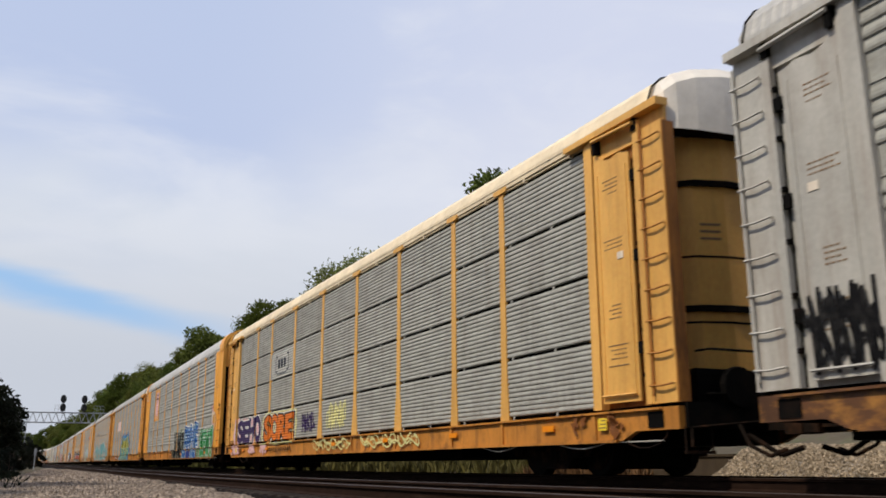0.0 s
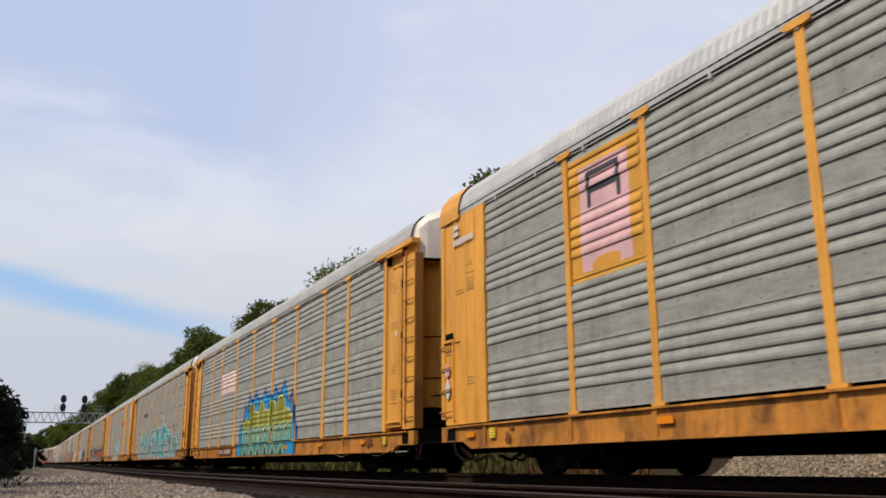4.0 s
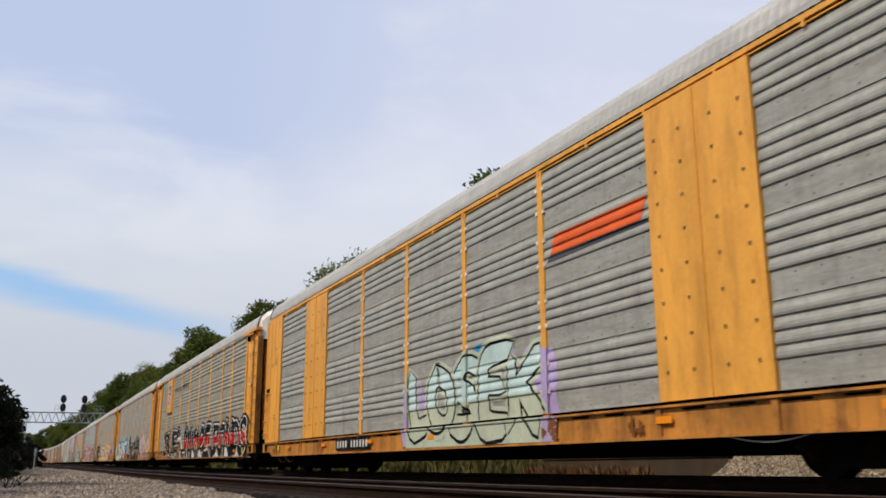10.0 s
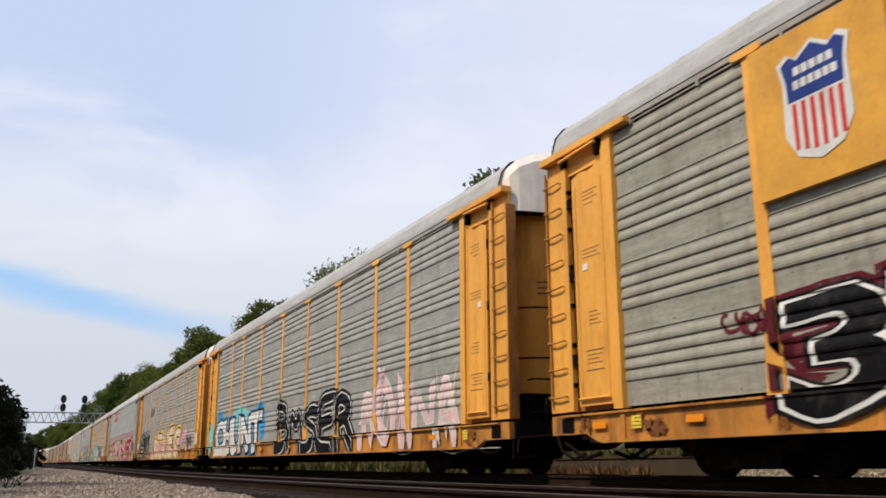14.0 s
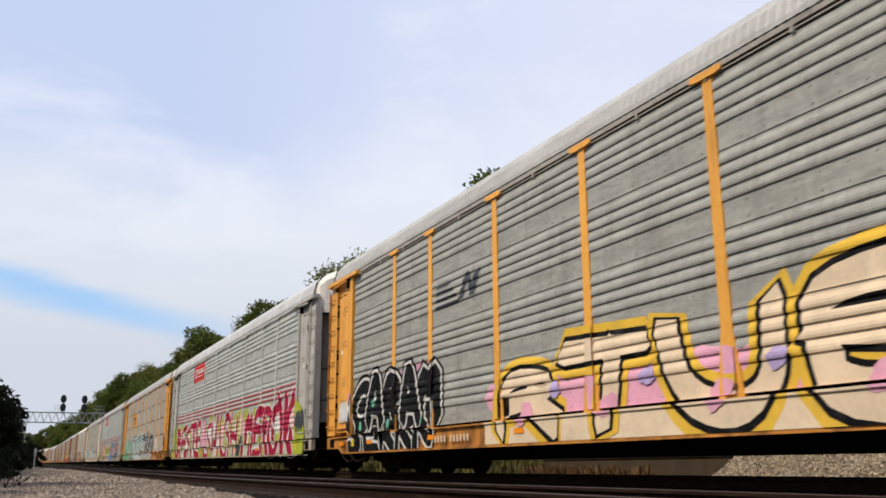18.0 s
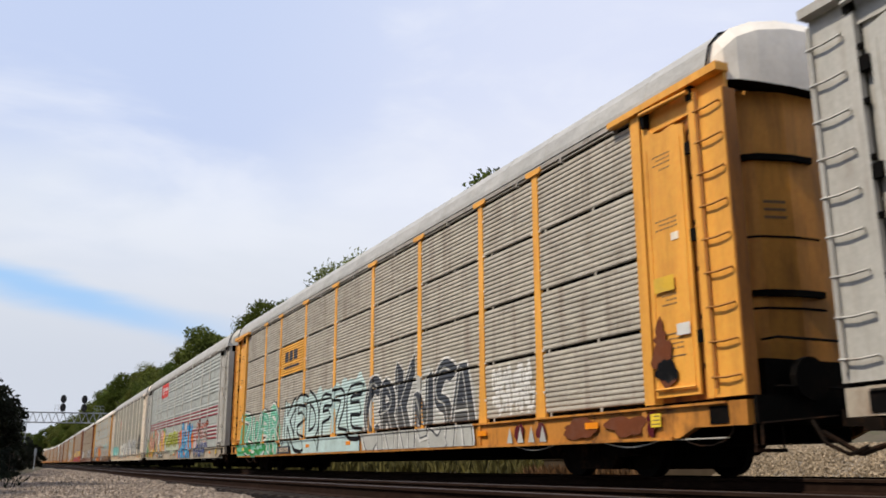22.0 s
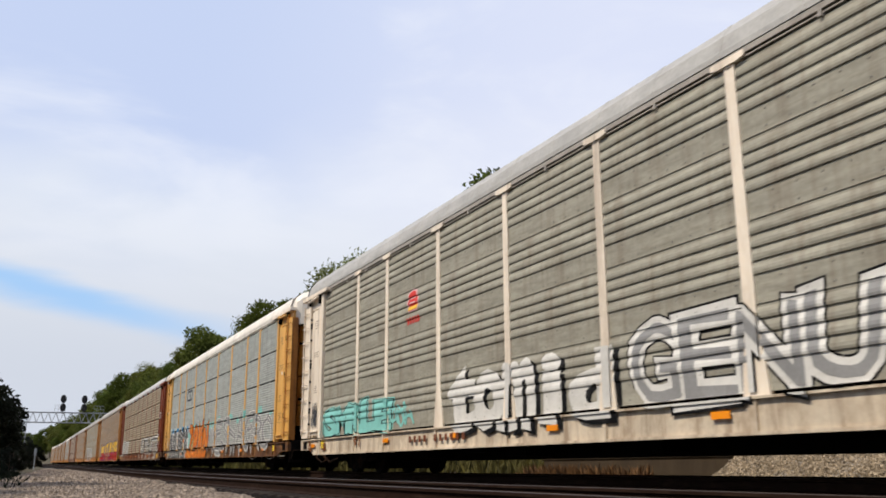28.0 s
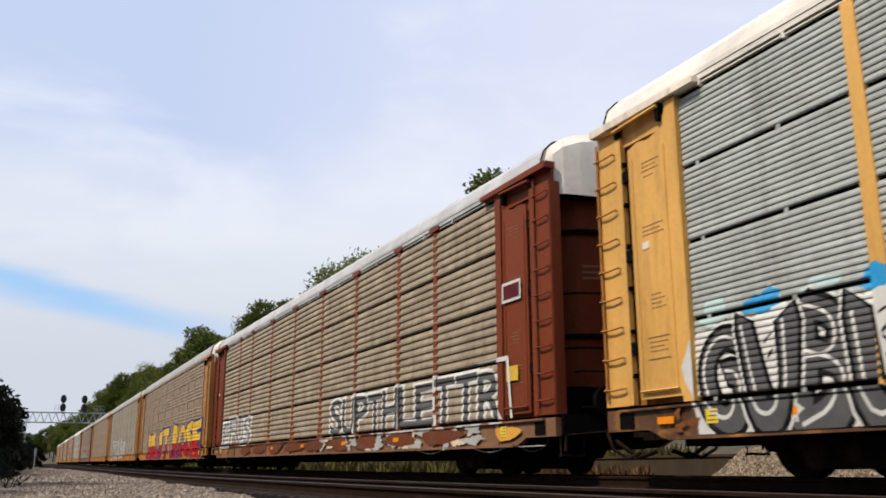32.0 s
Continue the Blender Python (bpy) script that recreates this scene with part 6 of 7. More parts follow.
    sh = [(0, 0.06), (0.30, 0.16), (0.46, 0.42), (0.44, 1.05), (0.50, 1.30), (0.36, 1.38), (0.24, 1.30), (0, 1.44)]
    full = [(5.57 + a, 3.25 + z) for a, z in sh] + [(5.57 - a, 3.25 + z) for a, z in reversed(sh[1:-1])]
    d.poly(full, "white", 2)
    d.poly([(5.57 + (a - 5.57) * 0.88, 3.97 + (z - 3.97) * 0.93) for a, z in full if z > 4.0] + [(5.19, 4.05), (5.95, 4.05)], "navy", 3)
    for k in range(6):
        a = 5.24 + 0.125 * k
        Decal(6).rect(a, a + 0.06, 3.42 + 0.07 * abs(2.5 - k) / 2.5, 4.02, "signal", 3.6).put("shield_stripe", "", True)
    d.put("shield_sign", "yellow panel with a blue, white and red striped shield", True)
    d = Decal(6)
    sign_bars(d, 5.3, 5.86, 4.34, 4.44, 5, "white", 4, 0.8, True)
    sign_bars(d, 5.28, 5.9, 4.18, 4.28, 6, "white", 4, 0.8, True)
    d = Decal(6)
    d.word("BUILDING AMERICA", 7.2, 11.8, 4.06, 4.31, [(0.035, "slate")], 1, 0.0, 1.05)
    d.put("painted_lettering", "dark grey painted capital letters")
    marks(6, 7.6, 10.0, 0.64, 0.83, None, "cream")
    d = Decal(6)
    for k in range(7):
        Decal(6).poly([(12.2 + 2 * k, 0.61), (13.5 + 2 * k, 0.61), (12.8 + 2 * k, 0.9)], "white", 3).put("paint_wedge", "white wedge of paint")
    d.scribble(3.9, 4.6, 1.6, 1.9, "wine", 4, 8, 0.05)
    d.put("graffiti_tag", "small dark red scrawl")
    # number 7
    d = Decal(7)
    d.blob(1.2, 1.3, 0.5, 0.6, "aqua", 0, 0.2, 2).blob(2.6, 1.9, 0.6, 0.5, "sky", 0, 0.2, 3).blob(6.5, 1.9, 1.5, 0.45, "aqua", 0, 0.2, 4).blob(9.6, 1.6, 0.8, 0.6, "sky", 0, 0.2, 6)
    d.word("CHUNT", 1.9, 9.9, 0.75, 1.85, [(0.25, "sky"), (0.20, "black"), (0.10, "white")], 61, 0.5, 1.3)
    d.rect(2.0, 4.8, 0.62, 0.9, "cream", 2)
    d.put("graffiti_piece", "white letters outlined black with light blue shadows")
    d = Decal(7)
    d.wild("BMSER", 11.9, 19.4, 0.65, 1.9, [(0.12, "black"), (0.04, "white"), (0.0, "black")], 62, 0.30, None, 1.3)
    d.put("graffiti_word", "black letters with white cores")
    d = Decal(7)
    d.wild("ROINA", 19.9, 25.4, 0.75, 1.9, [(0.05, "white"), (0.0, "rose")], 63, 0.22, None, 2.3, "white", 1)
    r = random.Random(63)
    for k in range(16):
        a, z = r.uniform(20.0, 25.2), r.uniform(0.7, 1.5)
        d.wedge([(a, z), (a + r.uniform(-0.3, 0.3), z + r.uniform(0.3, 0.75))], [0.09, 0.05], [0.1, 0.3], ("rose", "white", "cream")[k % 3], 2)
    d.put("graffiti_word", "faded pink and white spiky letters")
    # number 8
    d = Decal(8)
    d.blob(5.6, 2.0, 1.2, 0.28, "pink", 0, 0.25, 1).blob(2.6, 1.8, 1.0, 0.4, "pink", 0, 0.25, 2).blob(4.2, 1.25, 2.6, 0.72, "black", 1, 0.07, 3)
    d.wild("CARAM", 1.9, 7.0, 1.1, 2.15, [(0.15, "black"), (0.075, "white"), (0.0, "black")], 71, 0.54, None, 0.8)
    d.wild("SERKN", 1.8, 6.9, 0.60, 1.15, [(0.05, "white"), (0.0, "black")], 72, 0.6)
    for k in range(5):
        d.blob(2.4 + 0.9 * k, 1.1 + 0.5 * (k % 2), 0.1, 0.1, "mint", 6, 0.3, k)
    d.put("graffiti_piece", "black letters edged in white on pink")
    d = Decal(8)
    d.rect(9.1, 20.8, 0.60, 0.89, "cream", 1)
    for k in range(9):
        d.blob(9.8 + 1.25 * k, 1.15, 0.8, 0.42, "pink", 0, 0.25, 30 + k, 16)
    d.wild("RTUEG", 9.3, 20.8, 0.75, 1.62, [(0.20, "yellow"), (0.075, "black"), (0.0, "cream")], 73, 0.46, 2.05, 0.8)
    for k in range(5):
        a = 10.4 + 2.3 * k
        d.blob(a, 0.98, 0.22, 0.17, "pink", 9, 0.25, k, 14).blob(a + 0.9, 1.3, 0.16, 0.12, "lavender", 9, 0.25, k, 12)
    d.put("graffiti_piece", "cream letters outlined black with pink and yellow")
    d = Decal(8)
    d.stroke([(20.9, 1.2), (21.6, 1.65), (22.6, 1.75), (23.4, 1.45), (24.0, 1.0)], 0.3, "pink", 2)
    d.put("graffiti_tag", "pale pink arc of paint")
    Decal(8).scribble(25.85, 26.6, 1.1, 1.65, "cream", 33, 22, 0.06).put("graffiti_tag", "faded pale scrawl on the end panel")
    Decal(8).scribble(22.9, 24.3, 1.05, 1.6, "slate", 28, 22, 0.05).put("graffiti_tag", "dark grey scrawl")
    d = Decal(8)
    for k in range(4):
        d.rect(6.8, 7.9 - 0.15 * k, 3.25 + 0.14 * k, 3.31 + 0.14 * k, "slate", 3, 0.1)
    d.poly([(7.9, 3.3), (8.1, 3.3), (8.3, 3.62), (8.4, 3.3), (8.6, 3.3), (8.85, 3.75), (8.6, 3.72), (8.5, 3.5), (8.4, 3.78), (8.2, 3.75)], "slate", 3)
    d.put("company_sign", "dark striped emblem")
    marks(8, 6.9, 8.6, 0.64, 0.8, None, "cream")
    # number 9
    d = Decal(9)
    r = random.Random(5)
    for k in range(48):
        a = 1.9 + 24.0 * k / 47
        d.blob(a, 1.1, 0.75, 0.95 + r.uniform(-0.22, 0.2), "lime", 0, 0.18, k, 14)
    for k in range(12):
        d.blob(3 + 2 * k, 0.75, 0.5, 0.2, "sage", 1, 0.3, 90 + k, 12)
    lay = [(0.07, "white"), (0.0, "maroon")]
    for k in range(26):
        d.blob(2.6 + 0.9 * k, 1.1 + 0.25 * (k % 3), 0.34, 0.52, "rose" if k % 4 == 1 else "white", 0.5, 0.35, 200 + k, 12)
    d.wild("BESTE", 2.3, 9.5, 0.58, 1.95, lay, 81, 0.31, None, 1.7, None, 1)
    d.wild("SWISH", 10.7, 17.3, 0.56, 2.0, lay, 82, 0.29, None, 1.8, None, 1)
    d.wild("MEROK", 18.6, 25.4, 0.56, 2.25, lay, 83, 0.32, None, 1.8, None, 1)
    r = random.Random(91)
    for k in range(26):
        a, z = 2.4 + 0.9 * k + r.uniform(-0.3, 0.3), r.uniform(0.62, 1.5)
        d.wedge([(a, z), (a + r.uniform(-0.25, 0.25), z + r.uniform(0.2, 0.5))], [0.10, 0.05], [0.1, 0.2], "white" if k % 3 else "maroon", 6)
    d.put("graffiti_piece", "dark red letters edged in white on lime green")
    cone = [(0.66, 0.98), (0.60, 1.25), (0.50, 1.55), (0.36, 1.85), (0.22, 2.08), (0.08, 2.18)]
    d = Decal(9)
    for grow, color, lift in ((0.05, "black", 5), (0.0, "pink", 6)):
        d.poly([(10.1 - w - grow, z - grow) for w, z in cone[:1]] + [(10.1 + w + grow, z + (grow if k else -grow)) for k, (w, z) in enumerate(cone)] + [(10.1 - w - grow, z + grow) for w, z in cone[:0:-1]], color, lift)
    d.put("graffiti_figure", "plain pink cone shape edged in black")
    Decal(9).blob(17.9, 1.5, 0.25, 0.5, "cream", 3, 0.1, 2).blob(17.9, 0.9, 0.4, 0.4, "slate", 3, 0.1, 3).blob(18.4, 1.5, 0.22, 0.3, "rose", 3, 0.1, 3).put("graffiti_figure", "plain cream and dark grey blobs")
    for j in (9, 11):
        d = Decal(j)
        d.rect(6.64, 9.36, 4.08, 4.89, "signal", 1)
        d.blob(7.15, 4.5, 0.22, 0.26, "white", 2, 0.05, 1).blob(7.2, 4.5, 0.1, 0.12, "signal", 3, 0.05, 1)
        sign_bars(d, 7.5, 9.1, 4.44, 4.64, 7, "white", 2, 0.66)
        sign_bars(d, 7.8, 8.9, 4.27, 4.32, 6, "white", 2, 0.6)
        d.put("company_sign", "red sign with a white emblem and bars")
    # number 10
    d = Decal(10)
    for k in range(11):
        d.blob(1.9 + 0.46 * k, 1.1, 0.45, 0.5 + 0.1 * (k % 3), "mint", 0, 0.2, k, 14)
    d.rect(1.2, 7.0, 0.60, 0.9, "mint", 1)
    d.wild("ZUBR", 1.9, 6.8, 0.75, 1.95, [(0.12, "black"), (0.08, "white"), (0.0, "mint")], 91, 0.34, None, 1.2, "ice")
    d.scribble(1.5, 7.0, 0.62, 0.9, "green", 4, 12, 0.06, 5)
    d.put("graffiti_piece", "mint green letters edged in white")
    d = Decal(10)
    for k in range(13):
        d.blob(7.7 + 0.55 * k, 1.35 + 0.03 * k, 0.55, 0.68, "ice", 0, 0.15, k, 14)
    d.wild("KEDFZE", 7.35, 14.6, 0.90, 2.0, [(0.085, "black"), (0.0, "ice")], 92, 0.26, None, 1.0)
    d.rect(8.6, 14.6, 0.60, 0.89, "ice", 1)
    d.put("graffiti_piece", "pale blue letters outlined black")
    d = Decal(10)
    d.rect(14.8, 20.4, 0.60, 0.89, "silver", 0.5)
    for k in range(10):
        d.blob(15.1 + 0.55 * k, 1.3, 0.5, 0.74, "silver", 0, 0.15, k, 14)
    d.wild("CRKNSA", 14.8, 20.6, 0.66, 2.0, [(0.09, "white"), (0.035, "slate"), (0.0, [(0.9, "silver"), (1.3, "dim"), (9.9, "slate")])], 93, 0.34, None, 1.2, "silver")
    d.put("graffiti_piece", "charcoal letters with white fill on silver")
    Decal(10).scribble(21.2, 22.7, 1.0, 1.85, "white", 12, 26, 0.06).put("graffiti_tag", "tangled white scrawl")
    d = Decal(10)
    d.rect(6.62, 9.38, 2.96, 3.90, "gold", 1)
    sign_bars(d, 7.2, 8.7, 3.36, 3.68, 3, "slate", 3, 0.8)
    d.rect(7.1, 8.8, 3.14, 3.22, "slate", 3)
    d.put("company_sign", "yellow sign with dark blocks")
    marks(10, 6.3, 8.4, 0.62, 0.78, "slate", "cream")
    for k in range(4):
        d = Decal(10).poly([(21.9 + 0.35 * k, 0.61), (22.1 + 0.35 * k, 0.61), (22.0 + 0.35 * k, 0.8)], "silver", 2)
        d.put("paint_wedge", "silver wedge of paint")
    for k, (a, w, c) in enumerate(((24.1, 0.9, "rust"), (25.2, 0.8, "rust"), (22.3, 0.28, "wine"), (23.0, 0.26, "wine"), (25.75, 0.2, "wine"), (17.5, 0.4, "rust"), (3.2, 0.5, "rust"))):
        Decal(10).blob(a, 0.73, w / 2, 0.11, c, 1, 0.3, 70 + k).put("rust_patch", "brown rust patch")
    Decal(10).blob(26.05, 1.45, 0.22, 0.28, "rust", 1, 0.4, 5).blob(26.0, 1.72, 0.16, 0.2, "rust", 1, 0.5, 6).blob(26.1, 1.33, 0.2, 0.16, "black", 2, 0.35, 7).put("rust_patch", "dark brown stain on the end panel")
    # number 11
    d = Decal(11)
    for k in range(16):
        d.blob(1.7 + 0.45 * k, 1.2 + 0.5 * ((k * 7) % 5) / 5, 0.4, 0.5, ("green", "yellow", "brick", "sage")[k % 4], 0, 0.25, k, 14)
    d.wild("HANTE", 1.9, 6.0, 0.95, 2.05, [(0.06, "cream"), (0.035, "slate"), (0.0, [(1.15, "gold"), (9.9, "salmon")])], 101, 0.30, None, 1.9, "cream", 1)
    d.word("XM", 7.0, 9.0, 1.0, 2.0, [(0.14, "cream"), (0.11, "brick"), (0.07, "salmon"), (0.0, "rose")], 102, 0.8, 1.2)
    for a, z, n in ((7.35, 1.35, 3), (8.7, 1.35, 6), (8.95, 1.75, 9)):
        d.blob(a, z, 0.30, 0.30, "yellow", 6, 0.5, n)
    for a, z in ((8.6, 2.12), (9.1, 1.95), (9.3, 1.6), (4.0, 2.1), (2.6, 2.0)):
        d.blob(a, z, 0.26, 0.2, "green", 0.5, 0.4, int(a * 7))
    d.put("graffiti_piece", "salmon and yellow letters edged in cream on green")
    d = Decal(11)
    d.blob(6.5, 1.45, 0.5, 0.76, "black", 5, 0.03, 1).blob(6.5, 1.45, 0.45, 0.71, "white", 6, 0.03, 1)
    for k in range(22):
        q = k * 2.4
        d.blob(6.5 + 0.36 * math.cos(q) * (k / 22) ** 0.5, 1.45 + 0.6 * math.sin(q) * (k / 22) ** 0.5, 0.028, 0.035, "black", 7, 0.1, k)
    d.put("graffiti_figure", "plain white oval edged in black with dark spots")
    d = Decal(11)
    for k in range(9):
        d.blob(10.0 + 0.48 * k, 1.32, 0.42, 0.40 + 0.03 * k, [(1.25, "sage"), (9.9, "lime")], 0, 0.12, k, 16)
    d.wild("HESEN", 9.8, 14.0, 0.98, 1.66, [(0.04, "white"), (0.0, [(1.25, "sage"), (9.9, "lime")])], 103, 0.38, 1.9, 0.7)
    for k in range(6):
        d.blob(10.2 + 0.65 * k, 1.22, 0.10, 0.13, "olive", 9, 0.3, k, 8)
    d.scribble(9.9, 14.2, 1.1, 1.8, "olive", 15, 34, 0.045, 9)
    d.put("graffiti_piece", "lime green letters edged in white")
    d = Decal(11)
    for k in range(9):
        d.blob(15.3 + 0.44 * k, 1.15 + 0.2 * (k % 2), 0.34, 0.66 + 0.1 * (k % 3), "orange", 0, 0.45, k, 30)
    d.wild("JUHCK", 15.3, 18.9, 0.62, 1.95, [(0.05, "deep"), (0.025, "cobalt"), (0.0, "sky")], 104, 0.42, 2.1, 0.9, "ice")
    d.blob(16.9, 2.05, 0.26, 0.20, "white", 9, 0.2, 1, 14).blob(16.95, 2.02, 0.1, 0.09, "orange", 10, 0.2, 2, 10)
    d.put("graffiti_piece", "bright blue letters on orange")
    d = Decal(11)
    for k in range(7):
        d.blob(20.1 + 0.45 * k, 1.2 + 0.35 * (k % 2), 0.34, 0.30, ("rose", "orange", "silver")[k % 3], 0, 0.4, k, 18)
    for k in range(7):
        d.blob(20.3 + 0.42 * k, 0.86 + 0.12 * (k % 2), 0.28, 0.24, ("slate", "navy")[k % 2], 0.4, 0.35, 40 + k, 18)
    d.wild("BOEGS", 20.1, 23.2, 0.72, 1.95, [(0.085, "silver"), (0.04, "slate"), (0.0, [(1.15, "navy"), (1.35, "silver"), (9.9, "brick")])], 105, 0.30, None, 1.2, "white")
    d.put("graffiti_piece", "salmon and dark blue letters with a silver halo")
    marks(11, 7.4, 9.3, 0.66, 0.82, "black", "white")
    # number 12
    d = Decal(12)
    d.word("SMRLE", 2.05, 6.85, 1.0, 1.62, [(0.21, "aqua"), (0.16, "black"), (0.11, "aqua")], 111, 0.9, 1.25)
    d.scribble(6.9, 8.0, 1.0, 1.5, "aqua", 4, 9, 0.07)
    d.put("graffiti_word", "turquoise bubble letters with black outlines")
    d = Decal(12)
    d.word("tomid", 10.1, 15.4, 0.8, 1.7, [(0.09, "black")], 112, 0.4, 1.2)
    d.word("tomid", 9.95, 15.25, 0.86, 1.76, [(0.10, "white")], 112, 0.4, 1.2)
    d.put("graffiti_script", "white script with a black shadow")
    d = Decal(12)
    d.word("GENUIS", 15.7, 21.8, 0.95, 1.9, [(0.16, "black"), (0.12, "white"), (0.005, "grey")], 113, 0.6, 1.2)
    d.put("graffiti_word", "white block letters")
    Decal(12).scribble(23.0, 25.0, 1.05, 2.3, "slate", 8, 18, 0.07).put("graffiti_tag", "dark grey scrawl")
    d = Decal(12)
    d.poly([(7.86, 3.42), (8.36, 3.42), (8.42, 3.62), (8.34, 3.86), (8.11, 3.92), (7.88, 3.86), (7.80, 3.62)], "rose", 1)
    d.poly([(7.90, 3.45), (8.32, 3.45), (8.37, 3.62), (8.30, 3.83), (8.11, 3.88), (7.92, 3.83), (7.85, 3.62)], "signal", 2)
    d.rect(7.86, 8.36, 3.46, 3.54, "yellow", 3).rect(7.95, 8.27, 3.60, 3.63, "rose", 3).rect(7.95, 8.27, 3.70, 3.73, "rose", 3)
    for k in range(5):
        d.rect(7.78 + 0.14 * k, 7.88 + 0.14 * k, 3.16, 3.30, "signal", 2)
    d.put("company_sign", "small faded red emblem")
    marks(12, 8.0, 11.0, 0.66, 0.82, None, "rust")
    Decal(12).scribble(1.0, 1.5, 1.2, 1.9, "slate", 9, 14, 0.03).put("graffiti_tag", "thin dark scrawl")
    # number 13
    d = Decal(13)
    for k in range(13):
        d.blob(2.1 + 0.48 * k, 1.15 + 0.12 * (k % 3), 0.42, 0.60, "white", 0, 0.3, 300 + k, 22)
    d.wild("GUBLEGOS", 1.95, 7.9, 0.64, 1.72, [(0.10, "white"), (0.06, "black"), (0.0, "dim")], 121, 0.36, None, 1.3, "white")
    d.wild("OCOSOCOS", 2.1, 7.8, 0.66, 1.6, [(0.03, "black"), (0.0, "white")], 125, 0.16, None, 1.6)
    for k in range(8):
        d.blob(2.2 + 0.8 * k, 1.95, 0.26, 0.14, ("ice", "sky")[k % 2], 0, 0.4, k, 12)
    d.blob(6.9, 1.35, 0.1, 0.1, "orange", 6)
    d.put("graffiti_piece", "white and charcoal bubble letters")
    d = Decal(13)
    for k in range(10):
        d.blob(8.3 + 0.6 * k, 1.35 + 0.5 * (k % 2), 0.42, 0.3, "aqua", 0, 0.45, k, 14)
    for k in range(9):
        d.blob(8.6 + 0.6 * k, 0.70, 0.42, 0.13, "orange", 1, 0.35, 400 + k)
    d.wild("ZPKN", 8.5, 13.7, 0.62, 1.90, [(0.05, "deep"), (0.0, "orange")], 122, 0.46, None, 0.8, "gold")
    d.put("graffiti_piece", "orange letters on pale turquoise")
    d = Decal(13)
    d.wild("MESHAGRO", 14.0, 25.2, 0.84, 1.9, [(0.05, "white"), (0.015, "silver"), (0.0, "grey")], 123, 0.28, None, 1.8, "white")
    for k in range(9):
        d.blob(14.6 + 1.25 * k, 1.85 + 0.2 * (k % 2), 0.3, 0.14, "aqua", 0, 0.4, k, 12)
    d.wild("ESHAGRON", 14.3, 25.2, 1.0, 1.85, [(0.0, "silver")], 124, 0.10, None, 2.0)
    d.rect(14.0, 24.8, 0.945, 1.06, "silver", 0)
    d.put("graffiti_tag", "long run of silver outline scrawl")
    d = Decal(13)
    d.stroke([(8.55, 3.78), (7.35, 3.78), (7.2, 3.66), (7.2, 3.44), (7.32, 3.34), (8.5, 3.34), (8.66, 3.46), (8.66, 3.68), (8.55, 3.78)], 0.11, "slate", 2)
    d.stroke([(7.9, 3.76), (8.2, 3.36)], 0.11, "slate", 2)
    d.put("company_sign", "dark rounded line emblem")
    # number 14
    d = Decal(14)
    d.word("SUPTHLETTR", 16.1, 25.7, 0.95, 1.8, [(0.14, "white"), (0.03, "dim")], 131, 0.3, 1.15)
    d.stroke([(24.8, 1.95), (26.0, 1.95), (26.1, 0.95)], 0.08, "white", 4)
    d.put("graffiti_word", "silver block letters")
    Decal(14).word("EFUS", 2.0, 6.9, 0.98, 1.8, [(0.15, "white"), (0.02, "grey")], 132, 1.0, 1.2).put("graffiti_word", "faded white letters")
    r = random.Random(33)
    for k in range(12):
        d = Decal(14)
        a = 15.6 + 0.85 * k
        for q in range(4):
            d.blob(a + r.uniform(-0.4, 0.4), r.uniform(0.64, 0.84), r.uniform(0.1, 0.32), r.uniform(0.03, 0.09), ("silver", "cream", "silver")[k % 3], 0.5 + 0.1 * q, 0.6, 700 + 5 * k + q)
        d.put("paint_smear", "pale smear of paint on the sill")
    Decal(14).blob(25.95, 0.74, 0.36, 0.10, "gold", 1, 0.3, 8).put("paint_smear", "yellow smear of paint on the sill")
    Decal(14).rect(25.95, 26.35, 1.55, 1.80, "yellow", 3).put("label_plate", "small yellow label plate")
    Decal(14).rect(25.85, 26.5, 2.9, 3.25, "white", 3).rect(25.9, 26.45, 2.95, 3.2, "wine", 4).put("label_plate", "white-edged label plate")
    for k in range(9):
        Decal(14).blob(6.5 + 2.1 * k, 0.75, 0.8, 0.12, "rust", 1, 0.3, k, 12).put("rust_patch", "brown rust patch")
    # number 15 and 16, far off
    d = Decal(15)
    d.word("BLIT", 5.5, 15.0, 0.75, 2.0, [(0.2, "navy"), (0.12, [(1.3, "red"), (9.9, "yellow")])], 141, 0.8, 1.25)
    d.word("ROSE", 16.5, 25.8, 0.75, 2.1, [(0.2, "navy"), (0.12, [(1.3, "red"), (9.9, "yellow")])], 142, 0.8, 1.25)
    d.put("graffiti_piece", "red and yellow letters on dark blue")
    Decal(16).word("TONS", 5.0, 17.0, 0.8, 2.0, [(0.12, "white"), (0.03, "grey")], 151, 0.9, 1.2).put("graffiti_word", "faded white letters")
    Decal(8).scribble(1.0, 1.75, 1.25, 1.75, "white", 15, 22, 0.07).put("graffiti_tag", "white scrawl on the end panel")
    Decal(9).scribble(25.7, 26.6, 1.15, 1.75, "slate", 16, 20, 0.07).put("graffiti_tag", "dark scrawl on the end panel")
    Decal(4).scribble(26.0, 26.5, 1.5, 1.9, "wine", 18, 12, 0.04).put("graffiti_tag", "thin dark scrawl on the end panel")
    Decal(10).rect(25.95, 26.35, 2.35, 2.55, "yellow", 2).put("label_plate", "small yellow label plate")
    Decal(10).rect(26.35, 26.6, 1.75, 1.9, "white", 2).put("label_plate", "small white label plate")
    Decal(0).scribble(0.8, 1.75, 1.05, 1.95, "black", 3, 24, 0.05).put("graffiti_tag", "black scrawl on the end panel")
    # stains along the sills
    r = random.Random(17)
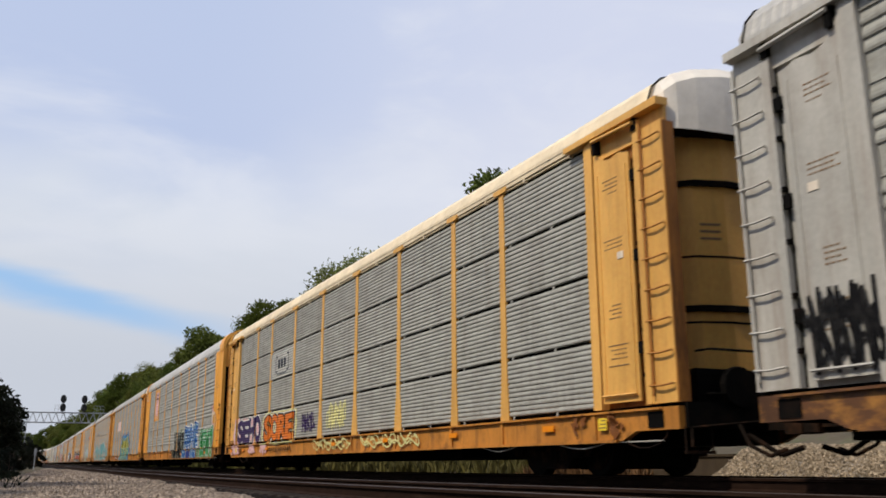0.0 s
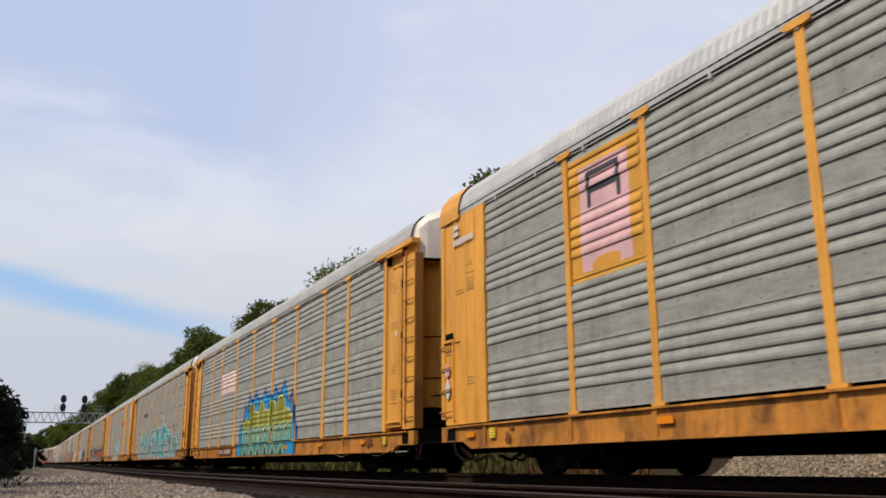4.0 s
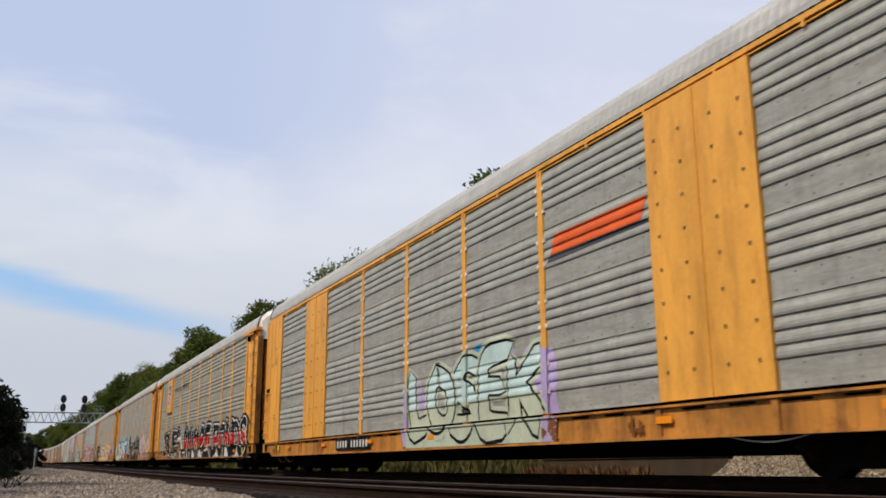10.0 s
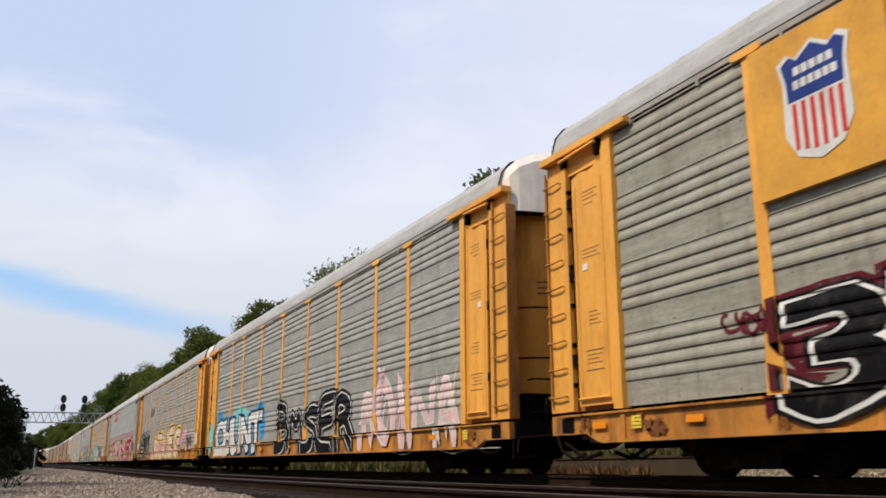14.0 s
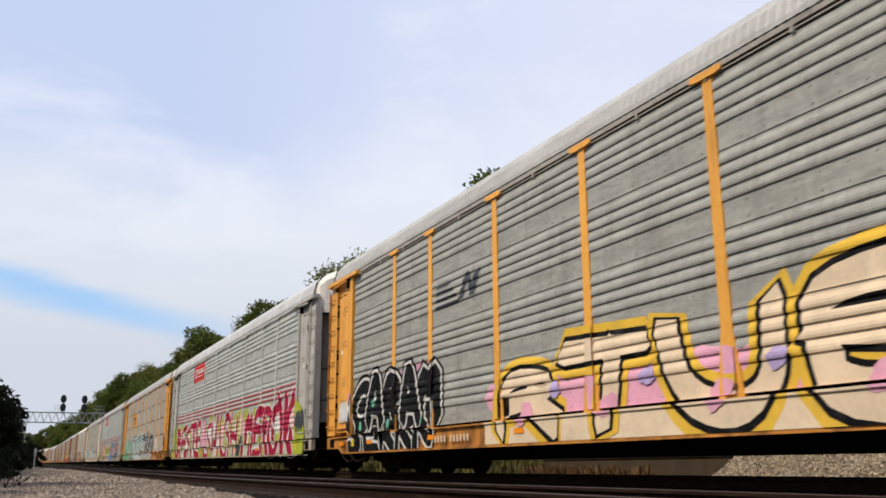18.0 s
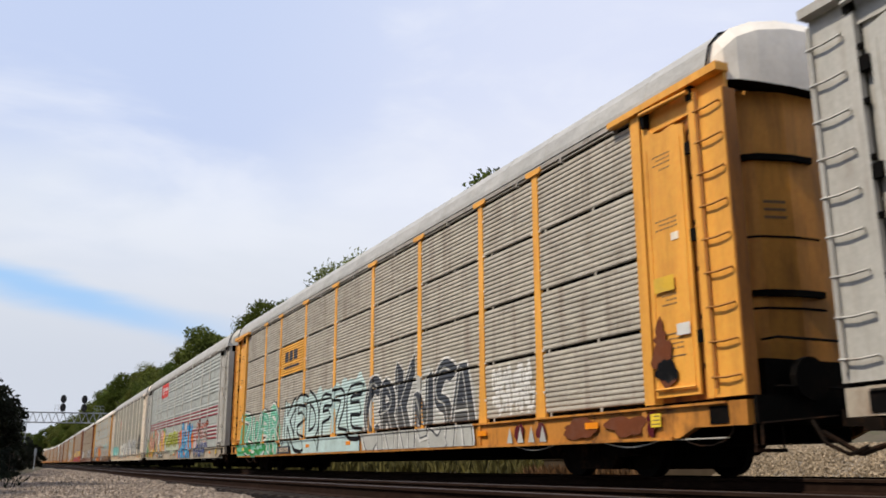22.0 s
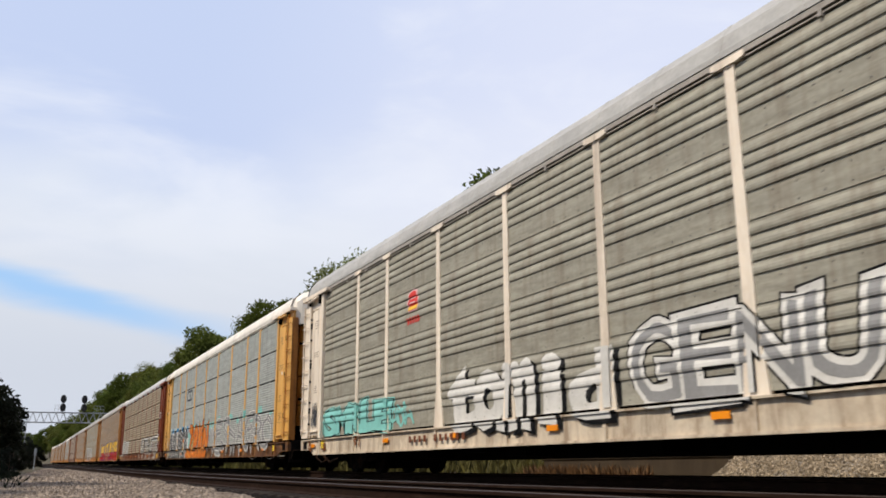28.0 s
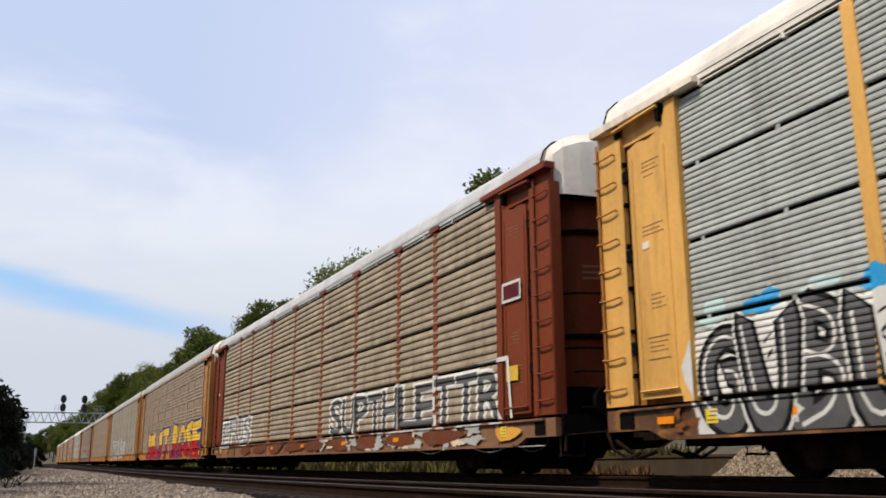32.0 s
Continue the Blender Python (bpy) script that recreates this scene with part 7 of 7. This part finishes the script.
    for j in (1, 2, 3, 4, 5, 6, 7, 8, 12, 13):
        for k in range(6):
            a = r.choice((r.uniform(0.6, 3.0), r.uniform(24.0, 26.4), r.uniform(3.0, 24.0)))
            d = Decal(j)
            for q in range(3):
                d.blob(a + r.uniform(-0.2, 0.2), r.uniform(0.66, 0.82), r.uniform(0.03, 0.12), r.uniform(0.03, 0.08), "umber", 0.2 + 0.1 * q, 0.7, 500 + 10 * k + q)
            d.put("rust_patch", "dark brown rust patch")


graffiti()


def reflectors():
    """Small amber plates along the sills."""
    b = Build()
    b.box(-0.012, 0.0, -0.16, 0.16, -0.045, 0.045)
    me = b.mesh("reflector", paint("amber_plate", rgb(236, 140, 30), rough=0.35, vary=0.08))
    b = Build()
    b.box(-0.010, 0.0, -0.10, 0.10, -0.085, 0.085)
    for k in range(3):
        b.box(-0.012, -0.010, -0.085, 0.085 - 0.03 * k, -0.055 + 0.05 * k, -0.04 + 0.05 * k, 1)
    label = b.mesh("label_plate", [paint("yellow_label", rgb(236, 204, 60), rough=0.5, vary=0.08), STENCIL])
    for j in range(0, 16):
        wall = next(o for o in TRAIN[j].children if o.name.startswith("side_wall"))
        for k, a in enumerate((1.3, 3.3, 6.8, 10.3, 13.8, 17.5, 21.0, 24.4)):
            if (k * 3 + j) % 5:
                part("reflector", me, wall, "amber reflector plate", pose(FACE - 0.033, HALF - a, 0.71))
        for a in (2.15, 25.85):
            part("label_plate", label, wall, "yellow label plate", pose(FACE - 0.033, HALF - a, 0.72))


reflectors()

# ---- movement ----


def rolled(t):
    """Metres that the train has rolled by t; it slows a little."""
    return 12.420 * t - 0.02937 * t * t + 0.000127 * t ** 3


def middle(j, t):
    return 8.295 + PITCH * (j - 0.5) - rolled(t)


def motions():
    for j, car in enumerate(TRAIN):
        rows = []
        for k in range(65):
            u = middle(j, k / 2)
            (x0, y0, _), (x1, y1, _) = on_track(u - 10.05, TRACK), on_track(u + 10.05, TRACK)
            z0, z1 = climb(u - 10.05), climb(u + 10.05)
            pitch, turn = math.degrees(math.atan2(z1 - z0, 20.1)), math.degrees(math.atan2(x0 - x1, y1 - y0))
            rows.append((k / 2, pose((x0 + x1) / 2, (y0 + y1) / 2, RAIL_TOP + (z0 + z1) / 2, pitch, 0, turn)))
        walk(car, rows)
    for ob, (x, y, z), j in WHEELS:
        # the wheels turn while their car is close
        near = [k for k in range(0, 32 * FPS + 1) if -26 < middle(j, k / FPS) < 62]
        if not near:
            near = [0, 1]
        ticks = sorted({0, 32 * FPS, *near})
        rows, first, last = [], min(near), max(near)
        for k in ticks:
            q = min(max(k, first), last)
            turn = math.degrees((rolled(q / FPS) - rolled(first / FPS)) / 0.42)
            rows.append((k / FPS, pose(x, y, z, turn % 360, 0, 0)))
        walk(ob, rows)


motions()
